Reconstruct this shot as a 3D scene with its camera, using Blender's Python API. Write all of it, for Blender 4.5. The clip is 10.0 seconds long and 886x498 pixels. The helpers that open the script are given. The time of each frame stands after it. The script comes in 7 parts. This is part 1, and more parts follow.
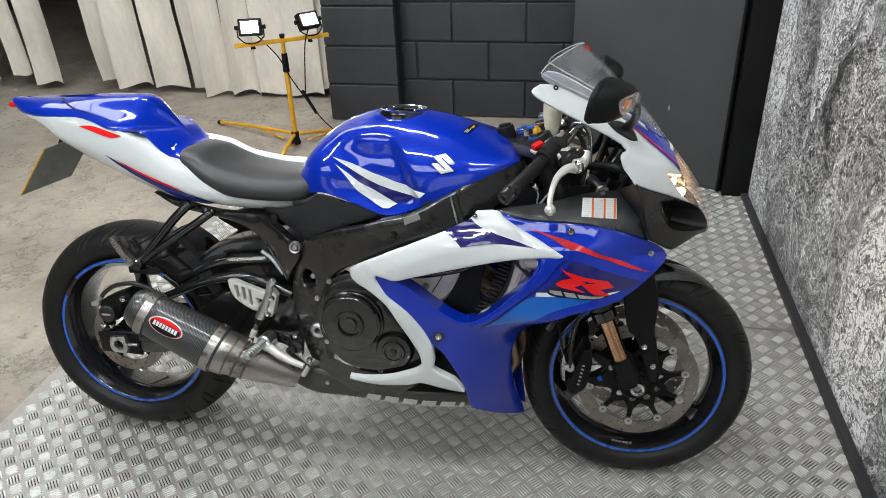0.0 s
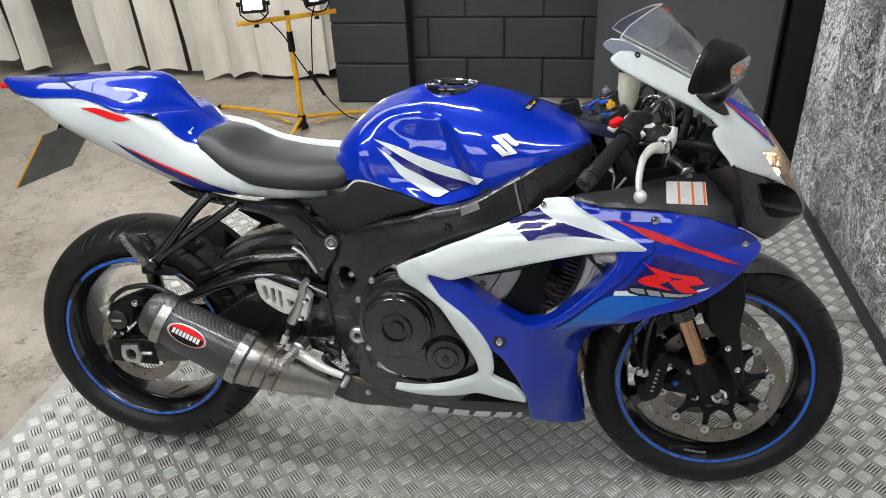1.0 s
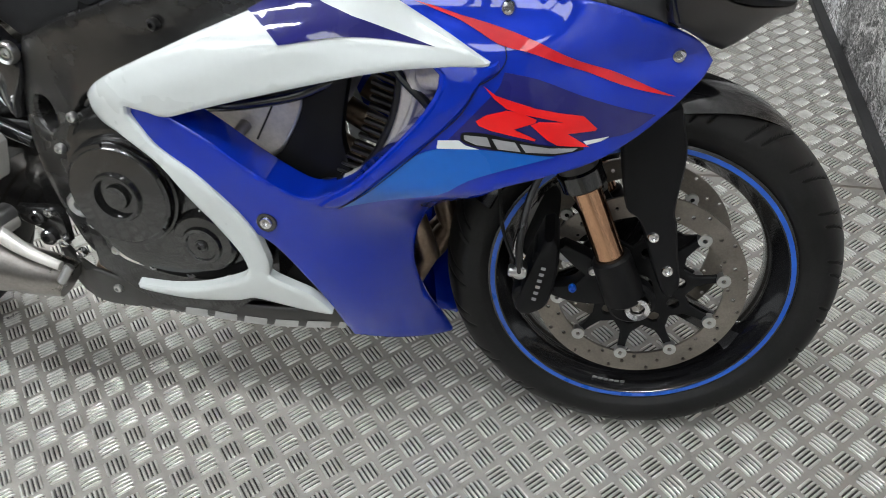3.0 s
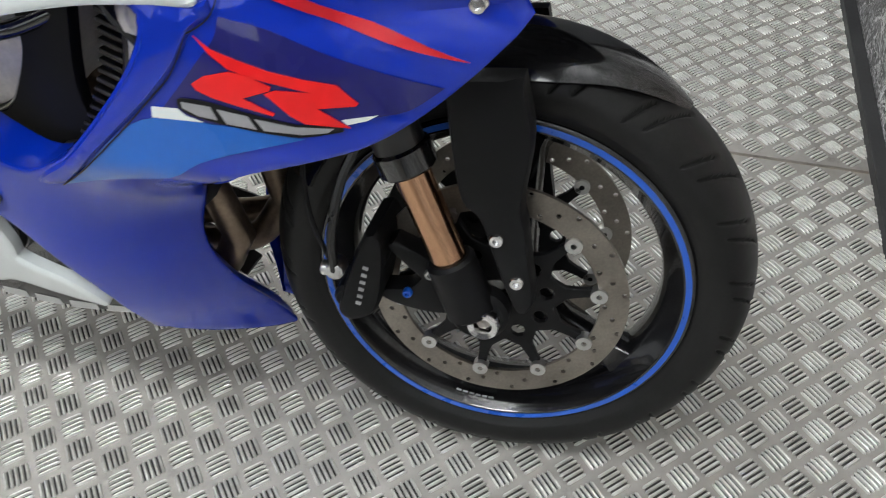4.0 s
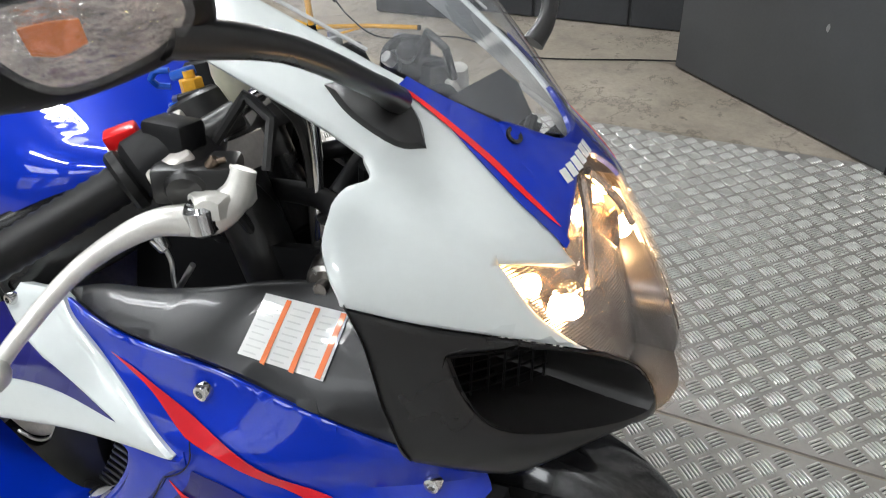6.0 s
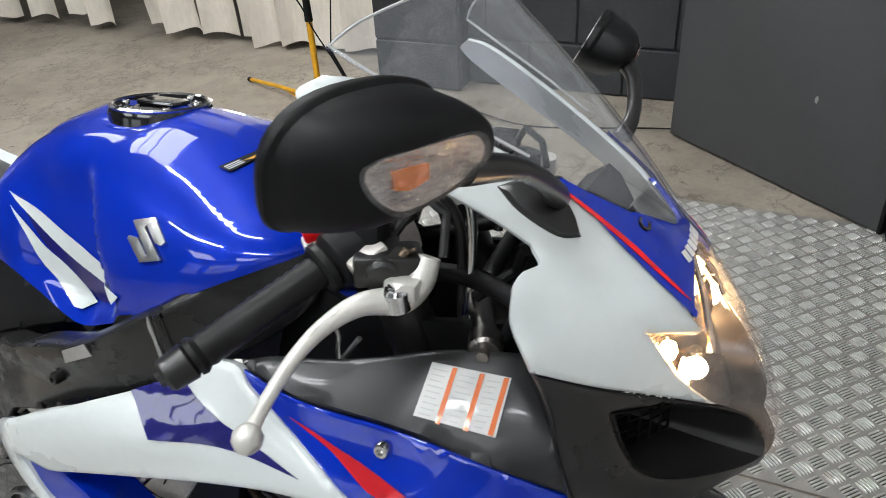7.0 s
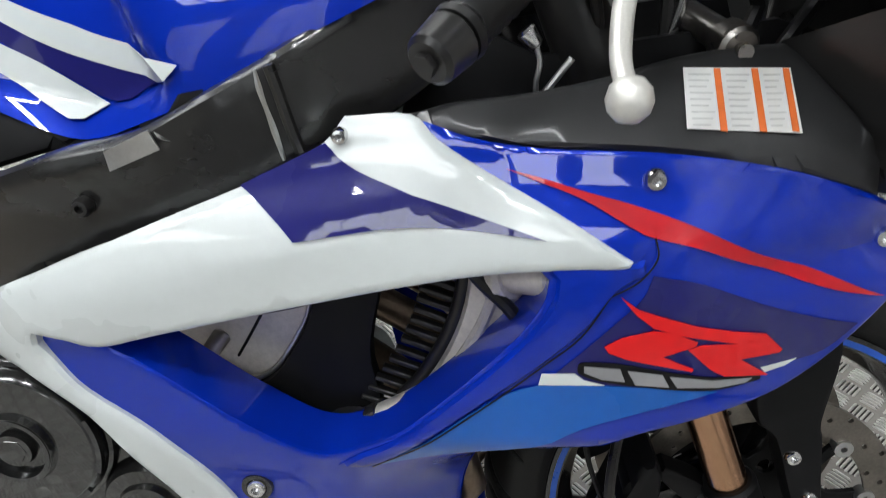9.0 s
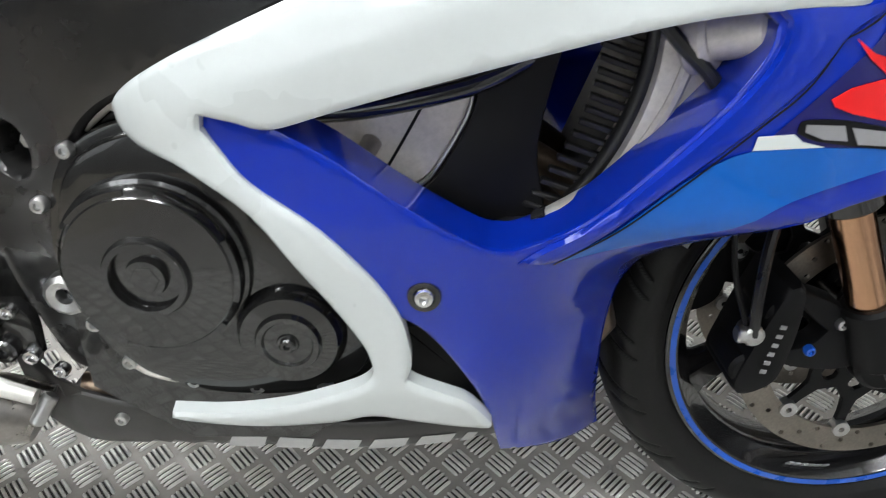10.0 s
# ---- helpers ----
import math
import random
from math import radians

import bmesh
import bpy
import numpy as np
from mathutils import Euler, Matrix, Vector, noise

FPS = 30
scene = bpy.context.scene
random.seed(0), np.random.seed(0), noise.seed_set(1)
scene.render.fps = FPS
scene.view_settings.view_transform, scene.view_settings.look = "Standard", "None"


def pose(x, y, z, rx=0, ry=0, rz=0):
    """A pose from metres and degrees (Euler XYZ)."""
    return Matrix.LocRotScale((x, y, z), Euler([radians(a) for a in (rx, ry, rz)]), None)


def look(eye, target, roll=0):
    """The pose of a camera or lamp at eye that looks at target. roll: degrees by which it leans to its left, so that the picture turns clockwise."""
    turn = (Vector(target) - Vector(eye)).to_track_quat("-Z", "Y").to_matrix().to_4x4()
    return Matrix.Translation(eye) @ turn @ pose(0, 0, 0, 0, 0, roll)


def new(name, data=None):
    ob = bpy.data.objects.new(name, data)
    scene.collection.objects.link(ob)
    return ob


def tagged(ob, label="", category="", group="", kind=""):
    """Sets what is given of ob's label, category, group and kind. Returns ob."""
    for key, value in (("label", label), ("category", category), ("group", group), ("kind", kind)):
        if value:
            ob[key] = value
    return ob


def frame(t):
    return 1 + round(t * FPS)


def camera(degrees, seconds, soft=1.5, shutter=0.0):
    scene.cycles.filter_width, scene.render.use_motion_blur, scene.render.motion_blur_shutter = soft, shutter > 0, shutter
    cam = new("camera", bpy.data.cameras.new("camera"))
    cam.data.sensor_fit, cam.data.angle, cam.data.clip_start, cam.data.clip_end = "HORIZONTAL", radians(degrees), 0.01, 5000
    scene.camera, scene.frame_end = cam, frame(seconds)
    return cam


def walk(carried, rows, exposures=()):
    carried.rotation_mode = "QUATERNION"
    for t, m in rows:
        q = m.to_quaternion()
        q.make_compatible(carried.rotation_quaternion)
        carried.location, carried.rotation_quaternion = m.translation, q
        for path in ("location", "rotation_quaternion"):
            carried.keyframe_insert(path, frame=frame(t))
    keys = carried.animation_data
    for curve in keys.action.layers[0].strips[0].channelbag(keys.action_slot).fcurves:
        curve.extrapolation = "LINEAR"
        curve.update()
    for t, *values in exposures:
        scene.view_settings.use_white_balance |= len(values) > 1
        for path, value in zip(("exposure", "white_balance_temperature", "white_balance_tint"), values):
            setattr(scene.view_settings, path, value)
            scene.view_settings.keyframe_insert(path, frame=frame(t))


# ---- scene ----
cam = camera(62.34, 10.0, 0.8, 0.2)
PATH = [
    (0, (0.5444, -1.5954, 1.5463), (0.1865, 0.1134, 0.5708), -2.20),
    (0.5, (0.4726, -1.5295, 1.5170), (0.1324, 0.1760, 0.5293), -2.37),
    (1, (0.3631, -1.4295, 1.4658), (0.0305, 0.2620, 0.4518), -2.80),
    (1.5, (0.3502, -1.2951, 1.3866), (0.0112, 0.3617, 0.3187), -3.42),
    (2, (0.4329, -1.1251, 1.2797), (0.0962, 0.4833, 0.1397), -3.58),
    (2.5, (0.5422, -0.9937, 1.1974), (0.1920, 0.5333, -0.0459), -3.77),
    (2.7, (0.5757, -0.9343, 1.1549), (0.2229, 0.5584, -0.1286), -3.73),
    (3.8, (0.7815, -0.6354, 1.0024), (0.3915, 0.6727, -0.4594), -2.64),
    (4, (0.8317, -0.5834, 0.9914), (0.4148, 0.7063, -0.4793), -2.78),
    (4.5, (0.9232, -0.4754, 1.0123), (0.4143, 0.7928, -0.4481), -3.40),
    (5, (0.9342, -0.4028, 1.0691), (0.3093, 0.8859, -0.3269), -4.20),
    (5.5, (0.9050, -0.3777, 1.1377), (0.1906, 0.9651, -0.1610), -4.36),
    (5.7, (0.8993, -0.3804, 1.1591), (0.1577, 0.9922, -0.0924), -4.43),
    (6.8, (0.8268, -0.4725, 1.2639), (0.0618, 1.0343, 0.1941), -3.85),
    (7, (0.7888, -0.5163, 1.2697), (0.0589, 1.0152, 0.2106), -3.62),
    (7.5, (0.6818, -0.6048, 1.2539), (0.0665, 0.9733, 0.1906), -2.99),
    (8, (0.5864, -0.5930, 1.1867), (0.1175, 1.0159, 0.0952), -2.47),
    (8.5, (0.4858, -0.5514, 1.1115), (0.1793, 1.0598, -0.0331), -1.72),
    (9, (0.4279, -0.5683, 1.0216), (0.2703, 1.0576, -0.1324), -0.77),
    (9.5, (0.3591, -0.5903, 0.9445), (0.2965, 1.0011, -0.2653), -0.54),
    (10, (0.2648, -0.6229, 0.8914), (0.2032, 0.9431, -0.3511), -0.85),
]
walk(cam, [(t, look(eye, target, roll)) for t, eye, target, roll in PATH],
     [(0, -.08), (1.5, 0), (2.5, .1), (4, .22), (5, .52), (5.5, .36), (7, -.05), (8, 0), (9, -.04), (9.5, .04), (10, .34)])

# ---- light ----
world = bpy.data.worlds.new("workshop_air")
scene.world = world
world.use_nodes = True
world.node_tree.nodes["Background"].inputs["Color"].default_value = (0.75, 0.82, 0.9, 1)
world.node_tree.nodes["Background"].inputs["Strength"].default_value = 0.04

# ---- materials ----
def nodes_of(name):
    m = bpy.data.materials.new(name)
    m.use_nodes = True
    nt = m.node_tree
    return m, nt, nt.nodes["Principled BSDF"]


def put(sock, value):
    sock.default_value = (*value, 1) if isinstance(value, tuple) and len(value) == 3 else value


def link_noise(nt, scale, detail=4.0, rough=0.6, stretch=None, coords="Object"):
    tc = nt.nodes.new("ShaderNodeTexCoord")
    src = tc.outputs[coords]
    if stretch:
        mp = nt.nodes.new("ShaderNodeMapping")
        mp.inputs["Scale"].default_value = stretch[:3]
        if len(stretch) > 3:
            mp.inputs["Rotation"].default_value = [radians(a) for a in stretch[3:]]
        nt.links.new(src, mp.inputs["Vector"])
        src = mp.outputs["Vector"]
    n = nt.nodes.new("ShaderNodeTexNoise")
    n.inputs["Scale"].default_value, n.inputs["Detail"].default_value, n.inputs["Roughness"].default_value = scale, detail, rough
    nt.links.new(src, n.inputs["Vector"])
    return n.outputs["Fac"]


def ramp(nt, src, stops):
    r = nt.nodes.new("ShaderNodeValToRGB")
    els = r.color_ramp.elements
    while len(els) < len(stops):
        els.new(0.5)
    for e, (p, c) in zip(els, stops):
        e.position = p
        e.color = (*c, 1) if isinstance(c, tuple) else (c, c, c, 1)
    nt.links.new(src, r.inputs["Fac"])
    return r.outputs["Color"]


def mix(nt, a, b, fac, mode="MIX"):
    x = nt.nodes.new("ShaderNodeMix")
    x.data_type, x.blend_type = "RGBA", mode
    for sock, v in ((x.inputs[6], a), (x.inputs[7], b)):
        if isinstance(v, tuple):
            sock.default_value = (*v, 1)
        else:
            nt.links.new(v, sock)
    if isinstance(fac, float):
        x.inputs[0].default_value = fac
    else:
        nt.links.new(fac, x.inputs[0])
    return x.outputs[2]


def bump(nt, bs, src, strength, dist):
    b = nt.nodes.new("ShaderNodeBump")
    b.inputs["Strength"].default_value, b.inputs["Distance"].default_value = strength, dist
    nt.links.new(src, b.inputs["Height"])
    nt.links.new(b.outputs["Normal"], bs.inputs["Normal"])


def surface(name, colour, rough=0.5, metal=0.0, coat=0.0, vary=0.15, scale=8.0, fine=120.0, grain=0.0, depth=0.0005, coat_rough=0.03, spec=0.5, rough_vary=0.25, stretch=None):
    """A surface with wear at two scales, uneven gloss and a fine relief."""
    m, nt, bs = nodes_of(name)
    wide, close = link_noise(nt, scale, 5.0, 0.6, stretch), link_noise(nt, fine, 3.0, 0.6, stretch)
    lo, hi = tuple(c * (1 - vary) for c in colour), tuple(min(1.0, c * (1 + vary)) for c in colour)
    col = ramp(nt, wide, [(0.3, lo), (0.7, hi)])
    col = mix(nt, col, ramp(nt, close, [(0.35, 1 - vary * .6), (0.65, 1.0)]), 1.0, "MULTIPLY")
    nt.links.new(col, bs.inputs["Base Color"])
    nt.links.new(ramp(nt, wide, [(0.25, max(0.02, rough * (1 - rough_vary))), (0.75, min(1.0, rough * (1 + rough_vary)))]), bs.inputs["Roughness"])
    put(bs.inputs["Metallic"], metal)
    put(bs.inputs["Coat Weight"], coat)
    put(bs.inputs["Coat Roughness"], coat_rough)
    put(bs.inputs["Specular IOR Level"], spec)
    if grain:
        bump(nt, bs, close, grain, depth)
    return m


def glow(name, colour, strength):
    m, nt, bs = nodes_of(name)
    put(bs.inputs["Base Color"], colour)
    put(bs.inputs["Emission Color"], colour)
    put(bs.inputs["Emission Strength"], strength)
    return m


def film(name, tint, see):
    """A thin clear sheet: mostly lets light straight through, with gloss on top."""
    m, nt, bs = nodes_of(name)
    put(bs.inputs["Base Color"], tint)
    nt.links.new(ramp(nt, link_noise(nt, 25.0), [(0.4, 0.03), (0.7, 0.12)]), bs.inputs["Roughness"])
    tr = nt.nodes.new("ShaderNodeBsdfTransparent")
    tr.inputs["Color"].default_value = (0.985, 0.985, 0.99, 1)
    gl = nt.nodes.new("ShaderNodeBsdfGlossy")
    gl.inputs["Roughness"].default_value = 0.04
    lw = nt.nodes.new("ShaderNodeLayerWeight")
    lw.inputs["Blend"].default_value = 0.5
    shine = ramp(nt, lw.outputs["Facing"], [(0.0, 0.035), (0.6, 0.06), (0.85, 0.22), (1.0, 0.8)])
    m1 = nt.nodes.new("ShaderNodeMixShader")
    m1.inputs[0].default_value = see
    nt.links.new(bs.outputs[0], m1.inputs[1])
    nt.links.new(tr.outputs[0], m1.inputs[2])
    m2 = nt.nodes.new("ShaderNodeMixShader")
    nt.links.new(shine, m2.inputs[0])
    nt.links.new(m1.outputs[0], m2.inputs[1])
    nt.links.new(gl.outputs[0], m2.inputs[2])
    nt.links.new(m2.outputs[0], nt.nodes["Material Output"].inputs["Surface"])
    return m


BLUE = surface("pearl_blue_paint", (0.0005, 0.021, 0.35), 0.34, 0.14, 1.0, 0.06, 3.0, 900.0, coat_rough=0.012, spec=0.05)
NAVY = surface("navy_decal", (0.010, 0.010, 0.115), 0.3, 0.0, 0.9, 0.10, 4.0, coat_rough=0.02, spec=0.1)
SKY = surface("light_blue_decal", (0.003, 0.095, 0.42), 0.3, 0.0, 0.8, 0.08, 4.0, coat_rough=0.02, spec=0.1)
WHITE = surface("pearl_white_paint", (0.60, 0.635, 0.625), 0.3, 0.0, 0.8, 0.03, 3.0)
RED = surface("red_decal", (0.70, 0.008, 0.010), 0.35, 0.0, 0.7, 0.06, 5.0, spec=0.15)
CRIMSON = surface("dark_red_decal", (0.46, 0.006, 0.013), 0.35, 0.0, 0.7, 0.06, 5.0, spec=0.15)
SATIN = surface("satin_black_plastic", (0.0105, 0.010, 0.0098), 0.32, 0.0, 0.0, 0.2, 6.0, 400.0, 0.12, 0.0003, spec=0.5)
MATT = surface("textured_black_plastic", (0.0055, 0.0055, 0.006), 0.50, 0.0, 0.0, 0.2, 8.0, 700.0, 0.2, 0.0004, spec=0.18)
BELLYB = surface("grey_black_belly_paint", (0.040, 0.038, 0.036), 0.34, 0.2, 0.0, 0.15, 5.0, 300.0, 0.08, 0.0003)
GLOSS = surface("gloss_black_paint", (0.008, 0.008, 0.009), 0.16, 0.0, 0.6, 0.1, 5.0)
FRAMEB = surface("black_anodised_frame", (0.018, 0.0175, 0.0172), 0.27, 0.30, 0.35, 0.12, 7.0, 620.0, 0.22, 0.0005, coat_rough=0.14, spec=0.5, stretch=(1, 1, 1.6, 0, 25, 0))
CASE = surface("black_engine_paint", (0.012, 0.0118, 0.0115), 0.22, 0.15, 0.8, 0.2, 9.0, 500.0, 0.05, 0.0003, spec=0.5)
# tyre rubber made blacker: the shade inside the tread slits
GROOVE_SHADE = surface("shaded_groove_rubber", (0.006, 0.006, 0.006), 0.7, 0.0, 0.0, 0.2, 12.0, 260.0, spec=0.15)
RUBBER = surface("tyre_rubber", (0.0095, 0.0093, 0.009), 0.46, 0.0, 0.0, 0.35, 12.0, 260.0, 0.15, 0.0006, spec=0.24)
GRIPR = surface("grip_rubber", (0.007, 0.007, 0.007), 0.45, 0.0, 0.0, 0.2, 20.0, 500.0, 0.2, 0.0005, spec=0.22)
TAPE = surface("blue_rim_tape", (0.006, 0.085, 0.48), 0.3, 0.0, 0.4, 0.05, 20.0)
ALU = surface("bare_aluminium", (0.55, 0.55, 0.54), 0.34, 1.0, 0.0, 0.12, 20.0, 300.0, 0.08, 0.0003)
CASTING = surface("cast_aluminium", (0.66, 0.62, 0.58), 0.48, 0.5, 0.0, 0.2, 14.0, 220.0, 0.3, 0.0006)
LEVER = surface("silver_lever_paint", (0.66, 0.645, 0.60), 0.38, 0.4, 0.2, 0.08, 30.0, 500.0, 0.06, 0.0002)
CHROME = surface("chrome_steel", (0.66, 0.66, 0.66), 0.14, 1.0, 0.0, 0.08, 30.0)
BURNT = surface("burnt_header_steel", (0.20, 0.15, 0.11), 0.34, 0.9, 0.0, 0.3, 14.0, 200.0, 0.1, 0.0003)
STEEL = surface("brushed_steel", (0.34, 0.32, 0.30), 0.3, 1.0, 0.0, 0.2, 14.0, 200.0, 0.1, 0.0003)
BRONZE = surface("bronze_fork_tube", (0.52, 0.30, 0.18), 0.2, 1.0, 0.0, 0.08, 10.0)
DISC = surface("worn_brake_disc", (0.25, 0.225, 0.195), 0.36, 0.9, 0.0, 0.25, 14.0, 300.0, 0.15, 0.0003)
VINYL = surface("grey_black_seat_vinyl", (0.030, 0.030, 0.031), 0.44, 0.0, 0.0, 0.12, 5.0, 650.0, 0.35, 0.0008, spec=0.35)
YELLOW = surface("yellow_steel_paint", (0.72, 0.36, 0.01), 0.42, 0.0, 0.2, 0.18, 15.0, 120.0, 0.1, 0.0004)
ORANGE = surface("orange_print", (0.80, 0.17, 0.03), 0.45, 0.0, 0.2, 0.08, 30.0)
PAPER = surface("white_label", (0.74, 0.74, 0.72), 0.4, 0.0, 0.3, 0.05, 40.0)
PRINT = surface("grey_print", (0.30, 0.30, 0.30), 0.45, 0.0, 0.2, 0.1, 40.0)
GREY = surface("silver_grey_decal", (0.30, 0.30, 0.31), 0.35, 0.3, 0.5, 0.08, 20.0)
FLUID = surface("cloudy_fluid_plastic", (0.68, 0.66, 0.50), 0.35, 0.0, 0.2, 0.1, 30.0)
PLATE = surface("grey_plate_back", (0.20, 0.20, 0.185), 0.5, 0.0, 0.0, 0.25, 14.0, 90.0, 0.1, 0.0005)
AMBER = surface("amber_reflector", (0.75, 0.20, 0.03), 0.25, 0.0, 0.6, 0.2, 60.0)
REFLECT = surface("lamp_reflector", (0.55, 0.52, 0.49), 0.16, 1.0, 0.0, 0.15, 40.0, 120.0, 0.5, 0.003)


def ribs():
    """A silvered lamp reflector pressed into fine level ribs."""
    m, nt, bs = nodes_of("ribbed_headlamp_reflector")
    tc = nt.nodes.new("ShaderNodeTexCoord")
    w = nt.nodes.new("ShaderNodeTexWave")
    w.bands_direction = "Z"
    w.inputs["Scale"].default_value, w.inputs["Distortion"].default_value = 120.0, 1.0
    nt.links.new(tc.outputs["Object"], w.inputs["Vector"])
    nt.links.new(ramp(nt, link_noise(nt, 30.0), [(0.3, (0.24, 0.22, 0.205)), (0.7, (0.40, 0.375, 0.35))]), bs.inputs["Base Color"])
    put(bs.inputs["Metallic"], 1.0)
    put(bs.inputs["Roughness"], 0.18)
    bump(nt, bs, w.outputs["Fac"], 0.45, 0.002)
    return m


INNER = surface("sheened_inner_panel", (0.026, 0.026, 0.027), 0.36, 0.4, 0.1, 0.08, 4.0, 400.0, 0.1, 0.0003, rough_vary=0.08)
RIBS = ribs()
RIBBED = surface("ribbed_lamp_reflector", (0.62, 0.55, 0.50), 0.13, 1.0, 0.0, 0.35, 60.0, 130.0, 1.0, 0.004, stretch=(1.0, 1.0, 2.6))
LENS = film("clear_lens", (0.9, 0.9, 0.9), 0.97)
SCREEN = film("clear_screen", (0.8, 0.85, 0.9), 0.955)
BULB = glow("warm_bulb", (1.0, 0.60, 0.27), 210.0)
BULBS = glow("warm_side_bulb", (1.0, 0.50, 0.16), 170.0)
LED = glow("floodlight_led", (1.0, 1.0, 1.0), 150.0)
TUBE = glow("ceiling_tube", (0.95, 0.98, 1.0), 165.0)
DAY = glow("daylit_pane", (0.93, 0.97, 1.0), 7.0)
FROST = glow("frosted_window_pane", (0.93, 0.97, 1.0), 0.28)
FADED = surface("worn_label_print", (0.60, 0.60, 0.585), 0.45, 0.0, 0.2, 0.1, 40.0)
FAINT = surface("faint_print", (0.50, 0.50, 0.49), 0.45, 0.0, 0.2, 0.1, 40.0)


def carbon():
    m, nt, bs = nodes_of("carbon_weave")
    tc = nt.nodes.new("ShaderNodeTexCoord")
    fac = []
    for turn, sc in (((0, 35, 0), 62.0), ((0, -55, 0), 62.0)):
        mp = nt.nodes.new("ShaderNodeMapping")
        mp.inputs["Rotation"].default_value = [radians(a) for a in turn]
        nt.links.new(tc.outputs["Object"], mp.inputs["Vector"])
        w = nt.nodes.new("ShaderNodeTexWave")
        w.inputs["Scale"].default_value, w.inputs["Distortion"].default_value = sc, 0.6
        nt.links.new(mp.outputs["Vector"], w.inputs["Vector"])
        fac.append(w.outputs["Fac"])
    col = mix(nt, ramp(nt, fac[0], [(0.35, 0.010), (0.65, 0.055)]), ramp(nt, fac[1], [(0.3, 0.5), (0.7, 1.0)]), 1.0, "MULTIPLY")
    nt.links.new(col, bs.inputs["Base Color"])
    put(bs.inputs["Roughness"], 0.42)
    put(bs.inputs["Coat Weight"], 0.35)
    bump(nt, bs, fac[0], 0.25, 0.0008)
    return m


CARBON = carbon()


def concrete():
    m, nt, bs = nodes_of("worn_concrete")
    a, b, c = link_noise(nt, 1.3, 6.0, 0.65), link_noise(nt, 9.0, 6.0, 0.7), link_noise(nt, 70.0, 4.0, 0.7)
    col = ramp(nt, a, [(0.3, (0.26, 0.220, 0.172)), (0.5, (0.365, 0.318, 0.258)), (0.72, (0.49, 0.435, 0.36))])
    col = mix(nt, col, ramp(nt, b, [(0.32, 0.62), (0.5, 1.0), (0.7, 1.15)]), 0.7, "MULTIPLY")
    col = mix(nt, col, ramp(nt, c, [(0.35, 0.8), (0.6, 1.0)]), 0.6, "MULTIPLY")
    crack = link_noise(nt, 0.9, 9.0, 0.72, (1.0, 0.8, 1.0, 0, 0, 37))
    col = mix(nt, col, ramp(nt, crack, [(0.492, 1.0), (0.4985, 0.42), (0.5015, 0.42), (0.508, 1.0)]), 0.75, "MULTIPLY")
    spots = link_noise(nt, 17.0, 3.0, 0.5)
    col = mix(nt, col, ramp(nt, spots, [(0.27, 0.35), (0.33, 1.0)]), 0.8, "MULTIPLY")
    nt.links.new(col, bs.inputs["Base Color"])
    nt.links.new(ramp(nt, b, [(0.3, 0.42), (0.7, 0.75)]), bs.inputs["Roughness"])
    bump(nt, bs, c, 0.2, 0.002)
    return m


def tread():
    m, nt, bs = nodes_of("aluminium_tread_plate")
    a, b, c = link_noise(nt, 2.2, 5.0, 0.6), link_noise(nt, 22.0, 5.0, 0.7), link_noise(nt, 240.0, 3.0, 0.6)
    col = ramp(nt, a, [(0.3, (0.335, 0.316, 0.29)), (0.7, (0.48, 0.455, 0.42))])
    col = mix(nt, col, ramp(nt, b, [(0.28, 0.62), (0.42, 0.92), (0.6, 1.0)]), 0.8, "MULTIPLY")
    nt.links.new(col, bs.inputs["Base Color"])
    put(bs.inputs["Metallic"], 0.50)
    nt.links.new(ramp(nt, b, [(0.3, 0.60), (0.7, 0.42)]), bs.inputs["Roughness"])
    bump(nt, bs, c, 0.12, 0.0006)
    return m


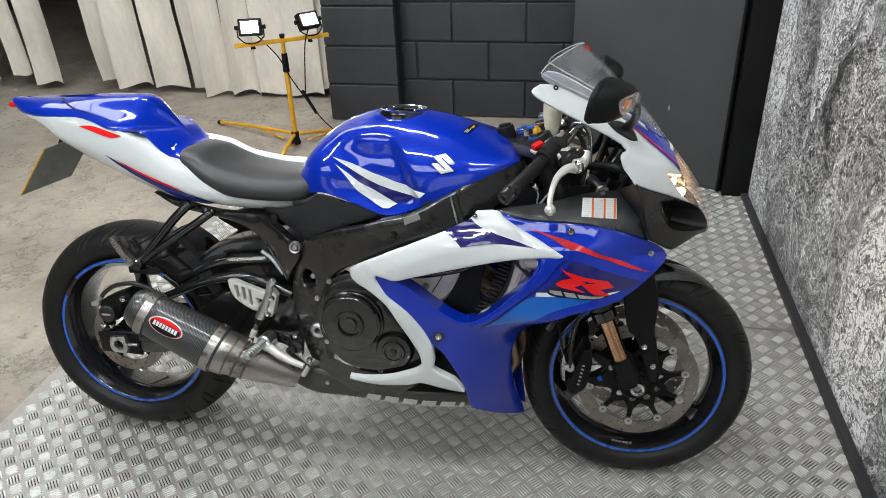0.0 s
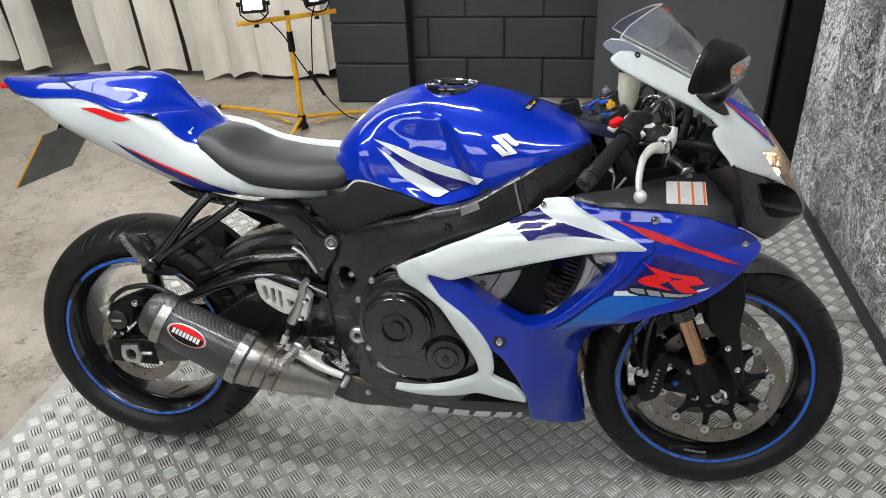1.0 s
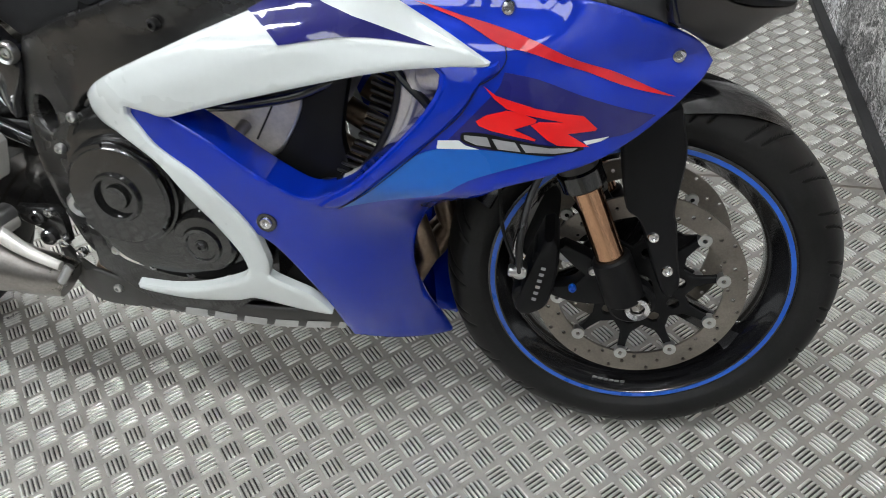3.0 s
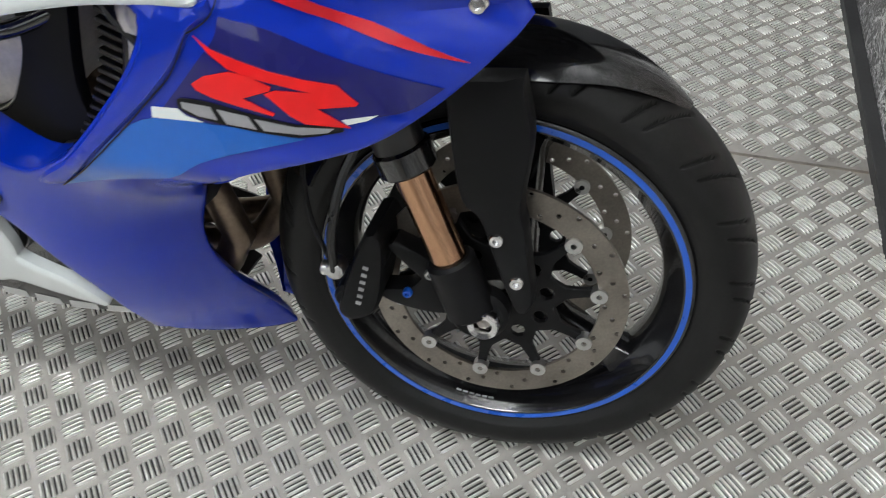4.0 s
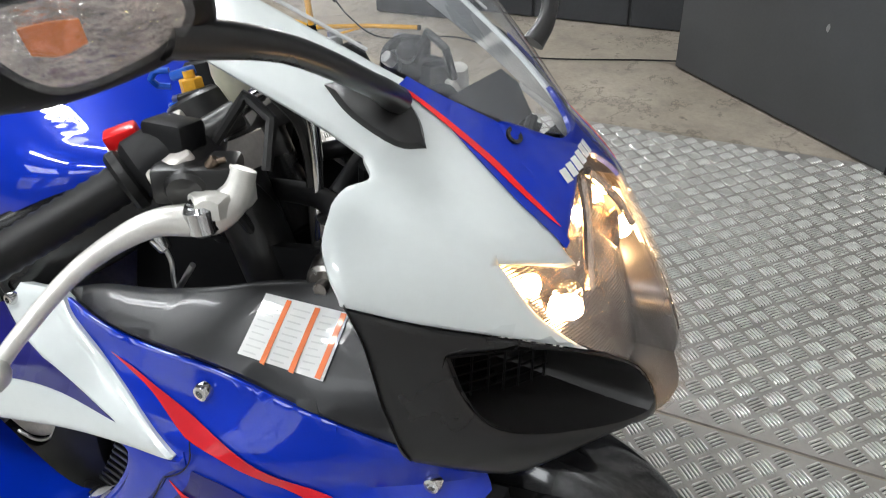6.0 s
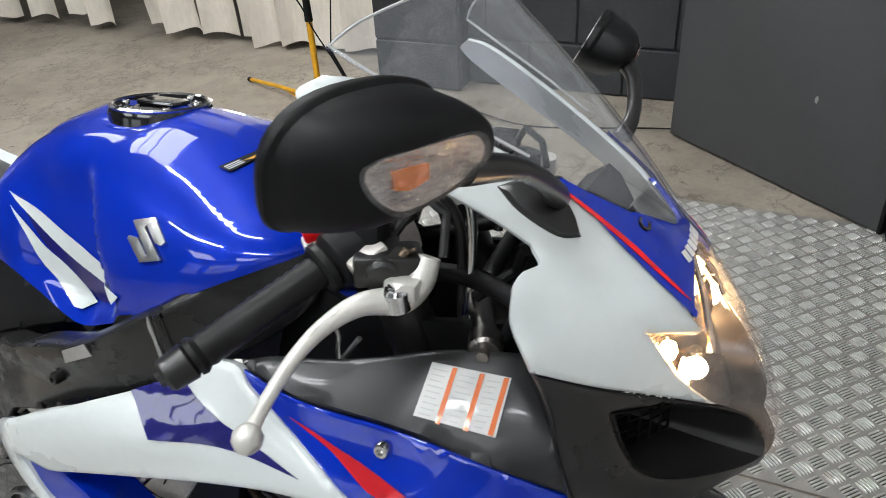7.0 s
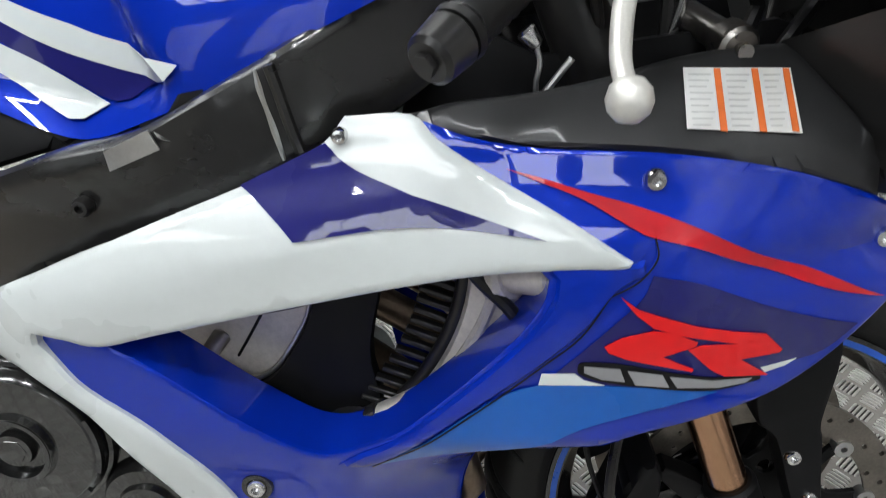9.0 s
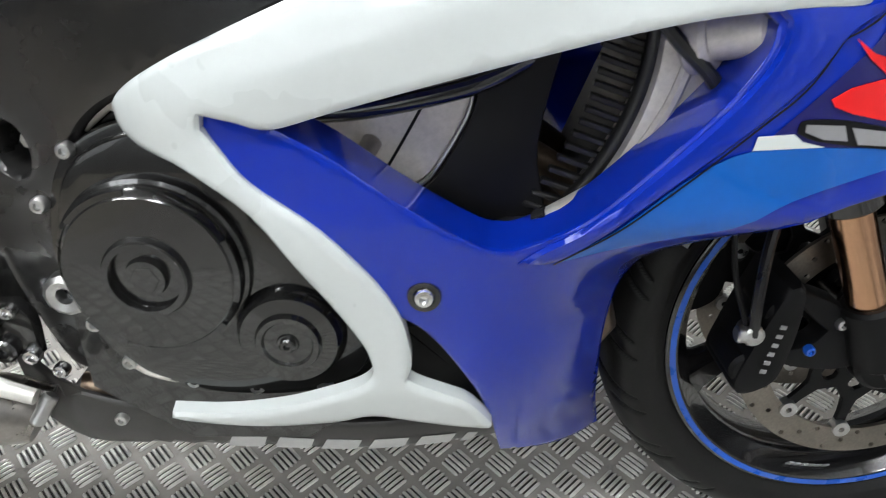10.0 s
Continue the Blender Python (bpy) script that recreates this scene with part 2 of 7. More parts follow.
def slate():
    """A printed board of split slate: facets of fibrous grey grain, pale torn edges and black cracks."""
    m, nt, bs = nodes_of("printed_slate_board")
    tc = nt.nodes.new("ShaderNodeTexCoord")

    def noise_at(src, sc, det, rough, dist=0.0):
        n = nt.nodes.new("ShaderNodeTexNoise")
        n.inputs["Scale"].default_value, n.inputs["Detail"].default_value = sc, det
        n.inputs["Roughness"].default_value, n.inputs["Distortion"].default_value = rough, dist
        nt.links.new(src, n.inputs["Vector"])
        return n
    # torn facet outlines
    warp = noise_at(tc.outputs["Object"], 3.2, 7, .62)
    bend = nt.nodes.new("ShaderNodeVectorMath")
    bend.operation = "MULTIPLY_ADD"
    bend.inputs[1].default_value = (.34, .34, .34)
    nt.links.new(warp.outputs["Color"], bend.inputs[0])
    nt.links.new(tc.outputs["Object"], bend.inputs[2])
    long = nt.nodes.new("ShaderNodeMapping")
    long.inputs["Rotation"].default_value = (radians(-50), 0, 0)
    long.inputs["Scale"].default_value = (1, 1.35, .60)
    nt.links.new(bend.outputs["Vector"], long.inputs["Vector"])
    cell, edge_ = nt.nodes.new("ShaderNodeTexVoronoi"), nt.nodes.new("ShaderNodeTexVoronoi")
    edge_.feature = "DISTANCE_TO_EDGE"
    for v in (cell, edge_):
        v.inputs["Scale"].default_value = 2.4
        nt.links.new(long.outputs["Vector"], v.inputs["Vector"])
    # each facet has its own grain direction
    tone = nt.nodes.new("ShaderNodeSeparateColor")
    nt.links.new(cell.outputs["Color"], tone.inputs["Color"])
    turn = nt.nodes.new("ShaderNodeMapRange")
    turn.inputs["To Min"].default_value, turn.inputs["To Max"].default_value = radians(-86), radians(-34)
    nt.links.new(tone.outputs["Red"], turn.inputs["Value"])
    rot = nt.nodes.new("ShaderNodeVectorRotate")
    rot.rotation_type = "X_AXIS"
    nt.links.new(bend.outputs["Vector"], rot.inputs["Vector"])
    nt.links.new(turn.outputs["Result"], rot.inputs["Angle"])
    fibre = nt.nodes.new("ShaderNodeMapping")
    fibre.inputs["Scale"].default_value = (1, 1, .30)
    nt.links.new(rot.outputs["Vector"], fibre.inputs["Vector"])
    grain = noise_at(fibre.outputs["Vector"], 46.0, 8, .70, 2.2).outputs["Fac"]
    speck = noise_at(tc.outputs["Object"], 150.0, 5, .75).outputs["Fac"]
    wide = noise_at(bend.outputs["Vector"], 2.6, 5, .6, .5).outputs["Fac"]
    col = ramp(nt, grain, [(0.40, 0.012), (0.47, 0.12), (0.53, 0.46), (0.60, 1.0)])
    col = mix(nt, col, ramp(nt, speck, [(0.34, 0.55), (0.52, 1.0), (0.68, 1.5)]), 0.5, "MULTIPLY")
    col = mix(nt, col, ramp(nt, tone.outputs["Green"], [(0.0, 0.75), (1.0, 1.75)]), 1.0, "MULTIPLY")
    col = mix(nt, col, ramp(nt, wide, [(0.36, 0.13), (0.43, 0.80), (0.56, 1.25), (0.70, 1.7)]), 0.9, "MULTIPLY")
    ragged = noise_at(tc.outputs["Object"], 9.0, 8, .7).outputs["Fac"]
    rim_ = ramp(nt, edge_.outputs["Distance"], [(0.0, 0.0), (0.006, 0.0), (0.009, 1.0), (0.020, 0.8), (0.034, 0.0)])
    rim_ = mix(nt, rim_, ramp(nt, ragged, [(0.42, 0.0), (0.54, 1.0)]), 1.0, "MULTIPLY")
    col = mix(nt, col, (0.80, 0.81, 0.82), rim_)
    gap = ramp(nt, edge_.outputs["Distance"], [(0.0, 0.08), (0.005, 0.08), (0.009, 1.0)])
    gap = mix(nt, (1.0, 1.0, 1.0), gap, ramp(nt, ragged, [(0.42, 1.0), (0.52, 0.0)]))
    col = mix(nt, col, gap, 1.0, "MULTIPLY")
    nt.links.new(col, bs.inputs["Base Color"])
    put(bs.inputs["Roughness"], 0.42)
    return m


# bed between ribs: grime plus the ribs' shade, both in the colour
GRIME_SHADE = surface("grime_and_rib_shade", (0.050, 0.047, 0.043), 0.5, 0.3, 0.0, 0.35, 9.0, 160.0, 0.2, 0.0006)
# worn ribs, lightened so the colour carries their highlights
WORN_GLINT = surface("worn_aluminium_with_glint", (0.88, 0.855, 0.81), 0.34, 0.65, 0.0, 0.18, 30.0, 300.0, 0.1, 0.0004)
CONCRETE, TREAD, SLATE = concrete(), tread(), slate()
BLOCKP = surface("dark_grey_masonry_paint", (0.030, 0.032, 0.036), 0.55, 0.0, 0.0, 0.25, 5.0, 60.0, 0.35, 0.004)
MORTAR = surface("painted_mortar", (0.016, 0.017, 0.019), 0.7, 0.0, 0.0, 0.25, 9.0, 80.0, 0.3, 0.004)
DOORP = surface("dark_grey_door_paint", (0.056, 0.058, 0.062), 0.42, 0.0, 0.0, 0.12, 2.0, 90.0, 0.06, 0.0006)
BLACKP = surface("black_trim_paint", (0.006, 0.006, 0.0065), 0.45, 0.0, 0.0, 0.2, 6.0, 120.0, 0.1, 0.0005, spec=0.2)
DIMWALL = surface("dark_workshop_paint", (0.10, 0.10, 0.105), 0.7, 0.0, 0.0, 0.2, 1.5, 40.0, 0.1, 0.002)
TRIMG = surface("scuffed_dark_grey_trim", (0.034, 0.034, 0.035), 0.5, 0.0, 0.0, 0.3, 7.0, 140.0, 0.15, 0.0006, spec=0.35)
WALLP = surface("pale_wall_paint", (0.62, 0.62, 0.60), 0.7, 0.0, 0.0, 0.12, 1.5, 40.0, 0.1, 0.002)
PVC = surface("cream_plastic_strip", (0.76, 0.70, 0.61), 0.42, 0.0, 0.0, 0.14, 3.5, 30.0, 0.15, 0.002, stretch=(1.6, 1.6, .5))
# near-black wall colour standing in for the dimness of the store
SHADEP = surface("shaded_store_wall", (0.05, 0.05, 0.05), 0.8, 0.0, 0.0, 0.3, 3.0)


# ---- the forms of the machine: x ahead, y to its left, z up, metres ----
def lerp(v, table):
    """Smooth value at v from rows (position, value), with no overshoot between them."""
    n = len(table)
    if v <= table[0][0]:
        return table[0][1]
    if v >= table[-1][0]:
        return table[-1][1]
    k = 0
    while v > table[k + 1][0]:
        k += 1

    def slope(i):
        return (table[i + 1][1] - table[i][1]) / (table[i + 1][0] - table[i][0])

    def knot(i):
        if i == 0:
            return slope(0)
        if i == n - 1:
            return slope(n - 2)
        a, b = slope(i - 1), slope(i)
        return 0.0 if a * b <= 0 else 2 * a * b / (a + b)
    (x0, y0), (x1, y1) = table[k], table[k + 1]
    h = x1 - x0
    t = (v - x0) / h
    return y0 * (1 + 2 * t) * (1 - t) ** 2 + y1 * t * t * (3 - 2 * t) + h * (knot(k) * t * (1 - t) ** 2 - knot(k + 1) * t * t * (1 - t))


def ease(v, a, b):
    u = min(1.0, max(0.0, (v - a) / (b - a)))
    return u * u * (3 - 2 * u)


SIDE_W = [(.10, .130), (.15, .145), (.20, .162), (.28, .20), (.36, .228), (.456, .248), (.52, .260), (.62, .262), (.68, .257), (.73, .229), (.76, .218), (.80, .20)]


def side_y(x, z):
    """The right side fairing."""
    w = lerp(z, SIDE_W)
    xs = .5 + max(0.0, z - .67) * 1.2
    if x > xs:
        w -= (1.25 + .6 * ease(z, .645, .685)) * (x - xs) ** 2
    if x > .25:
        w -= 3.9 * (x - .25) ** 2 * (1 - ease(z, .40, .53))
    if x < .1:
        w -= 4 * (.1 - max(x, -.2)) ** 2
    return -max(w, .03)


NOSE_X = [(.64, .845), (.67, .860), (.70, .862), (.75, .846), (.80, .820), (.85, .785), (.885, .756), (.905, .736), (.95, .700), (1.0, .655), (1.05, .605), (1.12, .530)]
NOSE_D = [(.64, .20), (.75, .172), (.85, .133), (.92, .16), (1.0, .17), (1.1, .17)]
NOSE_W = [(.64, .20), (.70, .228), (.75, .235), (.85, .235), (.90, .21), (.95, .19), (1.05, .175), (1.12, .16)]


def nose_x(y, z):
    """The front of the upper cowl and the screen."""
    return lerp(z, NOSE_X) - lerp(z, NOSE_D) * (abs(y) / lerp(z, NOSE_W)) ** 1.8


TANK_TOP = [(-.185, .765), (-.178, .79), (-.156, .845), (-.099, .904), (-.031, .942), (.048, .962), (.137, .962), (.20, .954), (.286, .928), (.345, .905), (.385, .885), (.402, .866)]
TANK_LOW = [(-.185, .755), (-.12, .765), (-.095, .770), (0, .750), (.087, .730), (.159, .752), (.241, .793), (.298, .822), (.360, .850), (.402, .864)]
TANK_W = [(-.185, .05), (-.15, .10), (-.1, .128), (0, .150), (.1, .172), (.2, .192), (.29, .196), (.345, .186), (.385, .160), (.402, .125)]


def tank_y(x, z):
    """The right side of the tank, with the knee hollow behind its ridge."""
    zt, zb, w = lerp(x, TANK_TOP), lerp(x, TANK_LOW), lerp(x, TANK_W)
    u = min(.9999, max(0.0, (z - zb) / max(.001, zt - zb)))
    y = w * (1 - u ** 2.7) ** (1 / 1.8)
    ridge = .085 + (.934 - z) * .573
    knee = ease(ridge - x, -.004, .022) * (1 - ease(ridge - x, .10, .27)) * (1 - ease(z, .855, .93)) * ease(u, 0, .12)
    y -= .006 * ease(z - lerp(x, [(-.12, .885), (-.05, .915), (.0, .931), (.09, .941), (.16, .934), (.225, .919), (.33, .880)]), -.002, .005) * ease(x, -.12, -.06)
    return -max(0.0, y - .026 * knee)


TAIL_TOP = [(-1.01, .972), (-.88, .976), (-.70, .985), (-.607, .985), (-.58, .967), (-.536, .92), (-.48, .868), (-.42, .852), (-.35, .829), (-.25, .809), (-.16, .802)]
TAIL_LOW = [(-1.01, .960), (-.95, .925), (-.888, .905), (-.821, .855), (-.686, .79), (-.553, .735), (-.387, .708), (-.285, .70), (-.16, .70)]
TAIL_W = [(-1.01, .02), (-.96, .055), (-.88, .095), (-.75, .125), (-.6, .145), (-.45, .150), (-.3, .13), (-.16, .10)]


def tail_y(x, z):
    """The right side of the tail."""
    zt, zb, w = lerp(x, TAIL_TOP), lerp(x, TAIL_LOW), lerp(x, TAIL_W)
    u = min(1.0, max(0.0, (z - zb) / max(.001, zt - zb)))
    s = 2 * u - .75
    s = s / 1.25 if s > 0 else s / .75
    return -w * max(0.0, 1 - abs(s) ** 2.4) ** (1 / 2.4)


FRAME_W = [(-.30, .115), (-.20, .125), (-.12, .150), (-.02, .190), (.08, .214), (.16, .218), (.26, .205), (.33, .165), (.42, .10)]


def frame_y(x, z):
    """The right beam of the frame."""
    swell = ease(z - lerp(x, [(.0, .672), (.06, .690), (.124, .705), (.156, .720), (.188, .743), (.207, .762), (.218, .785)]), -.002, .012) * (1 - ease(x, .208, .224)) * ease(x, -.02, .06)
    return -(lerp(x, FRAME_W) + .01 * ease(z, .30, .45) + .006 * swell)


def infill_y(x, z):
    """The sloping black ledge inside the fairing."""
    return -(.228 - (max(z, .737) - .742) * 1.15 - 2 * max(0.0, x - .58) ** 2 - .010 * ease(.752 - z, 0, .012))

# ---- builders ----
from mathutils.geometry import delaunay_2d_cdt


def part(name, bm, material, parent=None, label="", flat=False):
    """Links a bmesh as one mesh object, under a thing or a part."""
    me = bpy.data.meshes.new(name)
    bmesh.ops.recalc_face_normals(bm, faces=bm.faces)
    bm.to_mesh(me)
    bm.free()
    me.materials.append(material)
    if not flat:
        me.polygons.foreach_set("use_smooth", [True] * len(me.polygons))
        me.set_sharp_from_angle(angle=radians(38))
    ob = new(name, me)
    if parent:
        ob.parent = parent
    if label:
        tagged(ob, label)
    return ob


def thing(name, m, label, category, group="", kind=""):
    ob = new(name)
    ob.empty_display_size = 0.1
    ob.matrix_world = m
    return tagged(ob, label, category, group, kind)


def join(*bms):
    out = bms[0]
    for b in bms[1:]:
        me = bpy.data.meshes.new("tmp")
        b.to_mesh(me)
        b.free()
        out.from_mesh(me)
        bpy.data.meshes.remove(me)
    return out


def moved(bm, m):
    bmesh.ops.transform(bm, matrix=m, verts=bm.verts)
    return bm


def mirrored(bm):
    bmesh.ops.scale(bm, vec=(1, -1, 1), verts=bm.verts)
    bmesh.ops.reverse_faces(bm, faces=bm.faces)
    return bm


def curve(points, n=6, closed=False, sharp=50):
    """Points joined by a smooth curve, kept sharp where the line turns hard."""
    P = [Vector(p) for p in points]
    N = len(P)
    hard = []
    for i in range(N):
        if not closed and i in (0, N - 1):
            hard.append(True)
            continue
        a, b = P[i] - P[i - 1], P[(i + 1) % N] - P[i]
        hard.append(a.length < 1e-6 or b.length < 1e-6 or math.degrees(a.angle(b)) > sharp)
    out = []
    for i in range(N if closed else N - 1):
        p1, p2 = P[i], P[(i + 1) % N]
        p0 = p1 - (p2 - p1) if hard[i] else P[i - 1]
        p3 = p2 + (p2 - p1) if hard[(i + 1) % N] else P[(i + 2) % N]
        for k in range(n):
            t = k / n
            out.append(.5 * (2 * p1 + (p2 - p0) * t + (2 * p0 - 5 * p1 + 4 * p2 - p3) * t * t + (3 * p1 - p0 - 3 * p2 + p3) * t ** 3))
    if not closed:
        out.append(P[-1])
    return out


def box(x0, x1, y0, y1, z0, z1, bevel=0.004, seg=2):
    bm = bmesh.new()
    bmesh.ops.create_cube(bm, size=1)
    moved(bm, Matrix.Translation(((x0 + x1) / 2, (y0 + y1) / 2, (z0 + z1) / 2)) @ Matrix.Diagonal((x1 - x0, y1 - y0, z1 - z0, 1)))
    if bevel:
        bmesh.ops.bevel(bm, geom=bm.edges[:], offset=bevel, segments=seg, affect="EDGES", profile=0.5)
    return bm


def rod(p, q, r0, r1=None, seg=20, bevel=0.0):
    """A round bar between two points."""
    p, q = Vector(p), Vector(q)
    bm = bmesh.new()
    r1 = r0 if r1 is None else r1
    L = (q - p).length
    prof = [(0, 0), (r0 - bevel, 0), (r0, bevel), (r1, L - bevel), (r1 - bevel, L), (0, L)] if bevel else [(0, 0), (r0, 0), (r1, L), (0, L)]
    return spin(prof, seg, Matrix.Translation(p) @ (q - p).to_track_quat("Z", "Y").to_matrix().to_4x4())


def spin(prof, seg=48, m=None, closed=False):
    """A turned body: rows of (radius, height) round the z axis."""
    bm = bmesh.new()
    rings = []
    for r, h in prof:
        if r < 1e-6:
            rings.append([bm.verts.new((0, 0, h))])
        else:
            rings.append([bm.verts.new((r * math.cos(2 * math.pi * i / seg), r * math.sin(2 * math.pi * i / seg), h)) for i in range(seg)])
    pairs = list(zip(rings, rings[1:])) + ([(rings[-1], rings[0])] if closed else [])
    for a, b in pairs:
        for i in range(seg):
            j = (i + 1) % seg
            if len(a) == 1 and len(b) == 1:
                continue
            if len(a) == 1:
                bm.faces.new((a[0], b[i], b[j]))
            elif len(b) == 1:
                bm.faces.new((a[i], b[0], a[j]))
            else:
                bm.faces.new((a[i], b[i], b[j], a[j]))
    return moved(bm, m) if m else bm


def tube(points, r, seg=10, n=6, ends=True, radii=None, flat=1.0):
    """A round or flattened bar along a smooth line."""
    C = curve(points, n)
    bm = bmesh.new()
    rings, up = [], Vector((0.13, 0.31, 0.94))
    for i, c in enumerate(C):
        d = (C[min(i + 1, len(C) - 1)] - C[max(i - 1, 0)]).normalized()
        u = (up - d * up.dot(d)).normalized()
        v = d.cross(u)
        up = u
        rr = r
        if radii:
            k = i / (len(C) - 1) * (len(radii) - 1)
            j = min(int(k), len(radii) - 2)
            rr = radii[j] + (radii[j + 1] - radii[j]) * (k - j)
        rings.append([bm.verts.new(c + rr * (math.cos(a) * u * flat + math.sin(a) * v)) for a in (2 * math.pi * s / seg for s in range(seg))])
    for a, b in zip(rings, rings[1:]):
        for s in range(seg):
            bm.faces.new((a[s], a[(s + 1) % seg], b[(s + 1) % seg], b[s]))
    if ends:
        bm.faces.new(rings[0][::-1])
        bm.faces.new(rings[-1])
    return bm


def loft(rings, caps=True, closed=True):
    bm = bmesh.new()
    R = [[bm.verts.new(p) for p in ring] for ring in rings]
    for a, b in zip(R, R[1:]):
        n = len(a)
        for s in range(n if closed else n - 1):
            bm.faces.new((a[s], a[(s + 1) % n], b[(s + 1) % n], b[s]))
    if caps:
        bm.faces.new(R[0][::-1])
        bm.faces.new(R[-1])
    return bm


def inside(poly, pts):
    """Which of the points lie in the closed outline."""
    x, y = pts[:, 0], pts[:, 1]
    res = np.zeros(len(pts), bool)
    for (ax, ay), (bx, by) in zip(poly, np.roll(poly, -1, axis=0)):
        cond = (ay > y) != (by > y)
        with np.errstate(divide="ignore", invalid="ignore"):
            res ^= cond & (x < (bx - ax) * (y - ay) / (by - ay) + ax)
    return res


def distance(poly, pts):
    best = np.full(len(pts), 9.0)
    for a, b in zip(poly, np.roll(poly, -1, axis=0)):
        d = b - a
        t = np.clip(((pts - a) @ d) / max(1e-12, d @ d), 0, 1)
        best = np.minimum(best, np.hypot(*(pts - a - t[:, None] * d).T))
    return best


def sheet(outline, form, thick=0.004, lift=0.0, res=0.02, round_=0.006, drop=0.003, holes=(), n=5, sharp=50, back=None):
    """A shell cut to an outline in two coordinates and laid on a form: form(a, b) gives the place.
    Its rim is rounded over, and it has a thickness towards the inside."""
    rims = [np.array([(p.x, p.y) for p in curve([(*q, 0) for q in o], n, True, sharp)]) for o in (outline, *holes)]
    pts, edges = [], []
    for rim in rims:
        k = len(pts)
        pts += list(rim)
        edges += [(k + i, k + (i + 1) % len(rim)) for i in range(len(rim))]
    lo, hi = rims[0].min(0), rims[0].max(0)
    ga, gb = np.meshgrid(np.arange(lo[0], hi[0], res), np.arange(lo[1], hi[1], res))
    grid = np.stack([ga.ravel(), gb.ravel()], 1) + res * .31
    ok = inside(rims[0], grid)
    for rim in rims[1:]:
        ok &= ~inside(rim, grid)
    for rim in rims:
        ok &= distance(rim, grid) > max(round_ * 1.2, res * .45)
    extra = [grid[ok]]
    if round_:
        for rim in rims:
            t = np.roll(rim, -1, axis=0) - np.roll(rim, 1, axis=0)
            nrm = np.stack([-t[:, 1], t[:, 0]], 1) / np.maximum(1e-9, np.hypot(*t.T))[:, None]
            for s in (1, -1):
                for f in (.35, 1.0):
                    q = rim + nrm * s * round_ * f
                    k = inside(rims[0], q)
                    for r2 in rims[1:]:
                        k &= ~inside(r2, q)
                    for r2 in rims:
                        k &= distance(r2, q) > round_ * f * .93
                    extra.append(q[k])
    pts = pts + list(np.concatenate(extra))
    vs, _, fs, *_ = delaunay_2d_cdt([Vector((float(p[0]), float(p[1]))) for p in pts], edges, [], 0, 1e-6)
    V = np.array([(v.x, v.y) for v in vs])
    cen = np.array([V[list(f)].mean(0) for f in fs])
    keep = inside(rims[0], cen)
    for rim in rims[1:]:
        keep &= ~inside(rim, cen)
    dist = np.min([distance(r, V) for r in rims], axis=0)
    bm = bmesh.new()
    tops, lows = [], []
    for (a, b), d in zip(V, dist):
        p = Vector(form(a, b))
        h = 2e-3
        nrm = (Vector(form(a + h, b)) - Vector(form(a - h, b))).cross(Vector(form(a, b + h)) - Vector(form(a, b - h)))
        nrm = nrm.normalized() if nrm.length else Vector((0, -1, 0))
        if back is not None and nrm.dot(back) > 0:
            nrm = -nrm
        u = 1 - min(1.0, d / round_) if round_ else 0
        tops.append(p + nrm * (lift - drop * (1 - math.sqrt(max(0.0, 1 - u * u)))))
        lows.append(p + nrm * (lift - thick - drop))
    T = [bm.verts.new(p) for p in tops]
    B = [bm.verts.new(p) for p in lows]
    count = {}
    for f, k in zip(fs, keep):
        if k:
            bm.faces.new([T[i] for i in f])
            bm.faces.new([B[i] for i in reversed(f)])
            for i, j in zip(f, (*f[1:], f[0])):
                count[(i, j)] = 1
    for i, j in list(count):
        if (j, i) not in count:
            bm.faces.new((T[j], T[i], B[i], B[j]))
    bmesh.ops.delete(bm, geom=[v for v in bm.verts if not v.link_faces], context="VERTS")
    return bm


def slab(outline, y0, y1, bevel=0.004, n=4, sharp=50, holes=()):
    """A flat plate cut to an outline in x and z, from y0 (outer face) to y1."""
    s = 1 if y1 > y0 else -1
    return sheet(outline, lambda a, b: (a, y0, b), abs(y1 - y0), 0.0, 0.05, bevel, bevel, holes, n, sharp, Vector((0, s, 0)))


def bolt(p, r=0.008, h=0.006, axis=(0, -1, 0), head="dome"):
    """A screw head with a hexagon socket."""
    prof = [(0, h * .35), (r * .42, h * .35), (r * .45, h), (r * .8, h * .95), (r, h * .55), (r, -.002), (0, -.002)]
    m = Matrix.Translation(p) @ Vector(axis).to_track_quat("Z", "Y").to_matrix().to_4x4()
    return spin(prof, 14, m)

# ---- the bay: floor, walls, ceiling ----
def structure(name, bm, material, label, flat=True):
    return tagged(part(name, bm, material, None, "", flat), label, "", "", "structure")


structure("ground", box(-6.0, 6.0, -4.3, 7.0, -.30, -.006, 0), CONCRETE, "worn pale concrete workshop floor with stains and cracks")
structure("ceiling", box(-6.0, 6.0, -4.3, 7.0, 3.4, 3.5, 0), DIMWALL, "dark painted workshop ceiling")
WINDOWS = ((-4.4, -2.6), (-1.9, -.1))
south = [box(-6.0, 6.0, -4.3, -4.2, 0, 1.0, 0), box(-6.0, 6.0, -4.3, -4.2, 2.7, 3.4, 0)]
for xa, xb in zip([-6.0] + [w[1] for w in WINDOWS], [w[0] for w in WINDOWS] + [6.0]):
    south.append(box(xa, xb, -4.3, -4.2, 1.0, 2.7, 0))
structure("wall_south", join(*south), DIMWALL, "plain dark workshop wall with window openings")
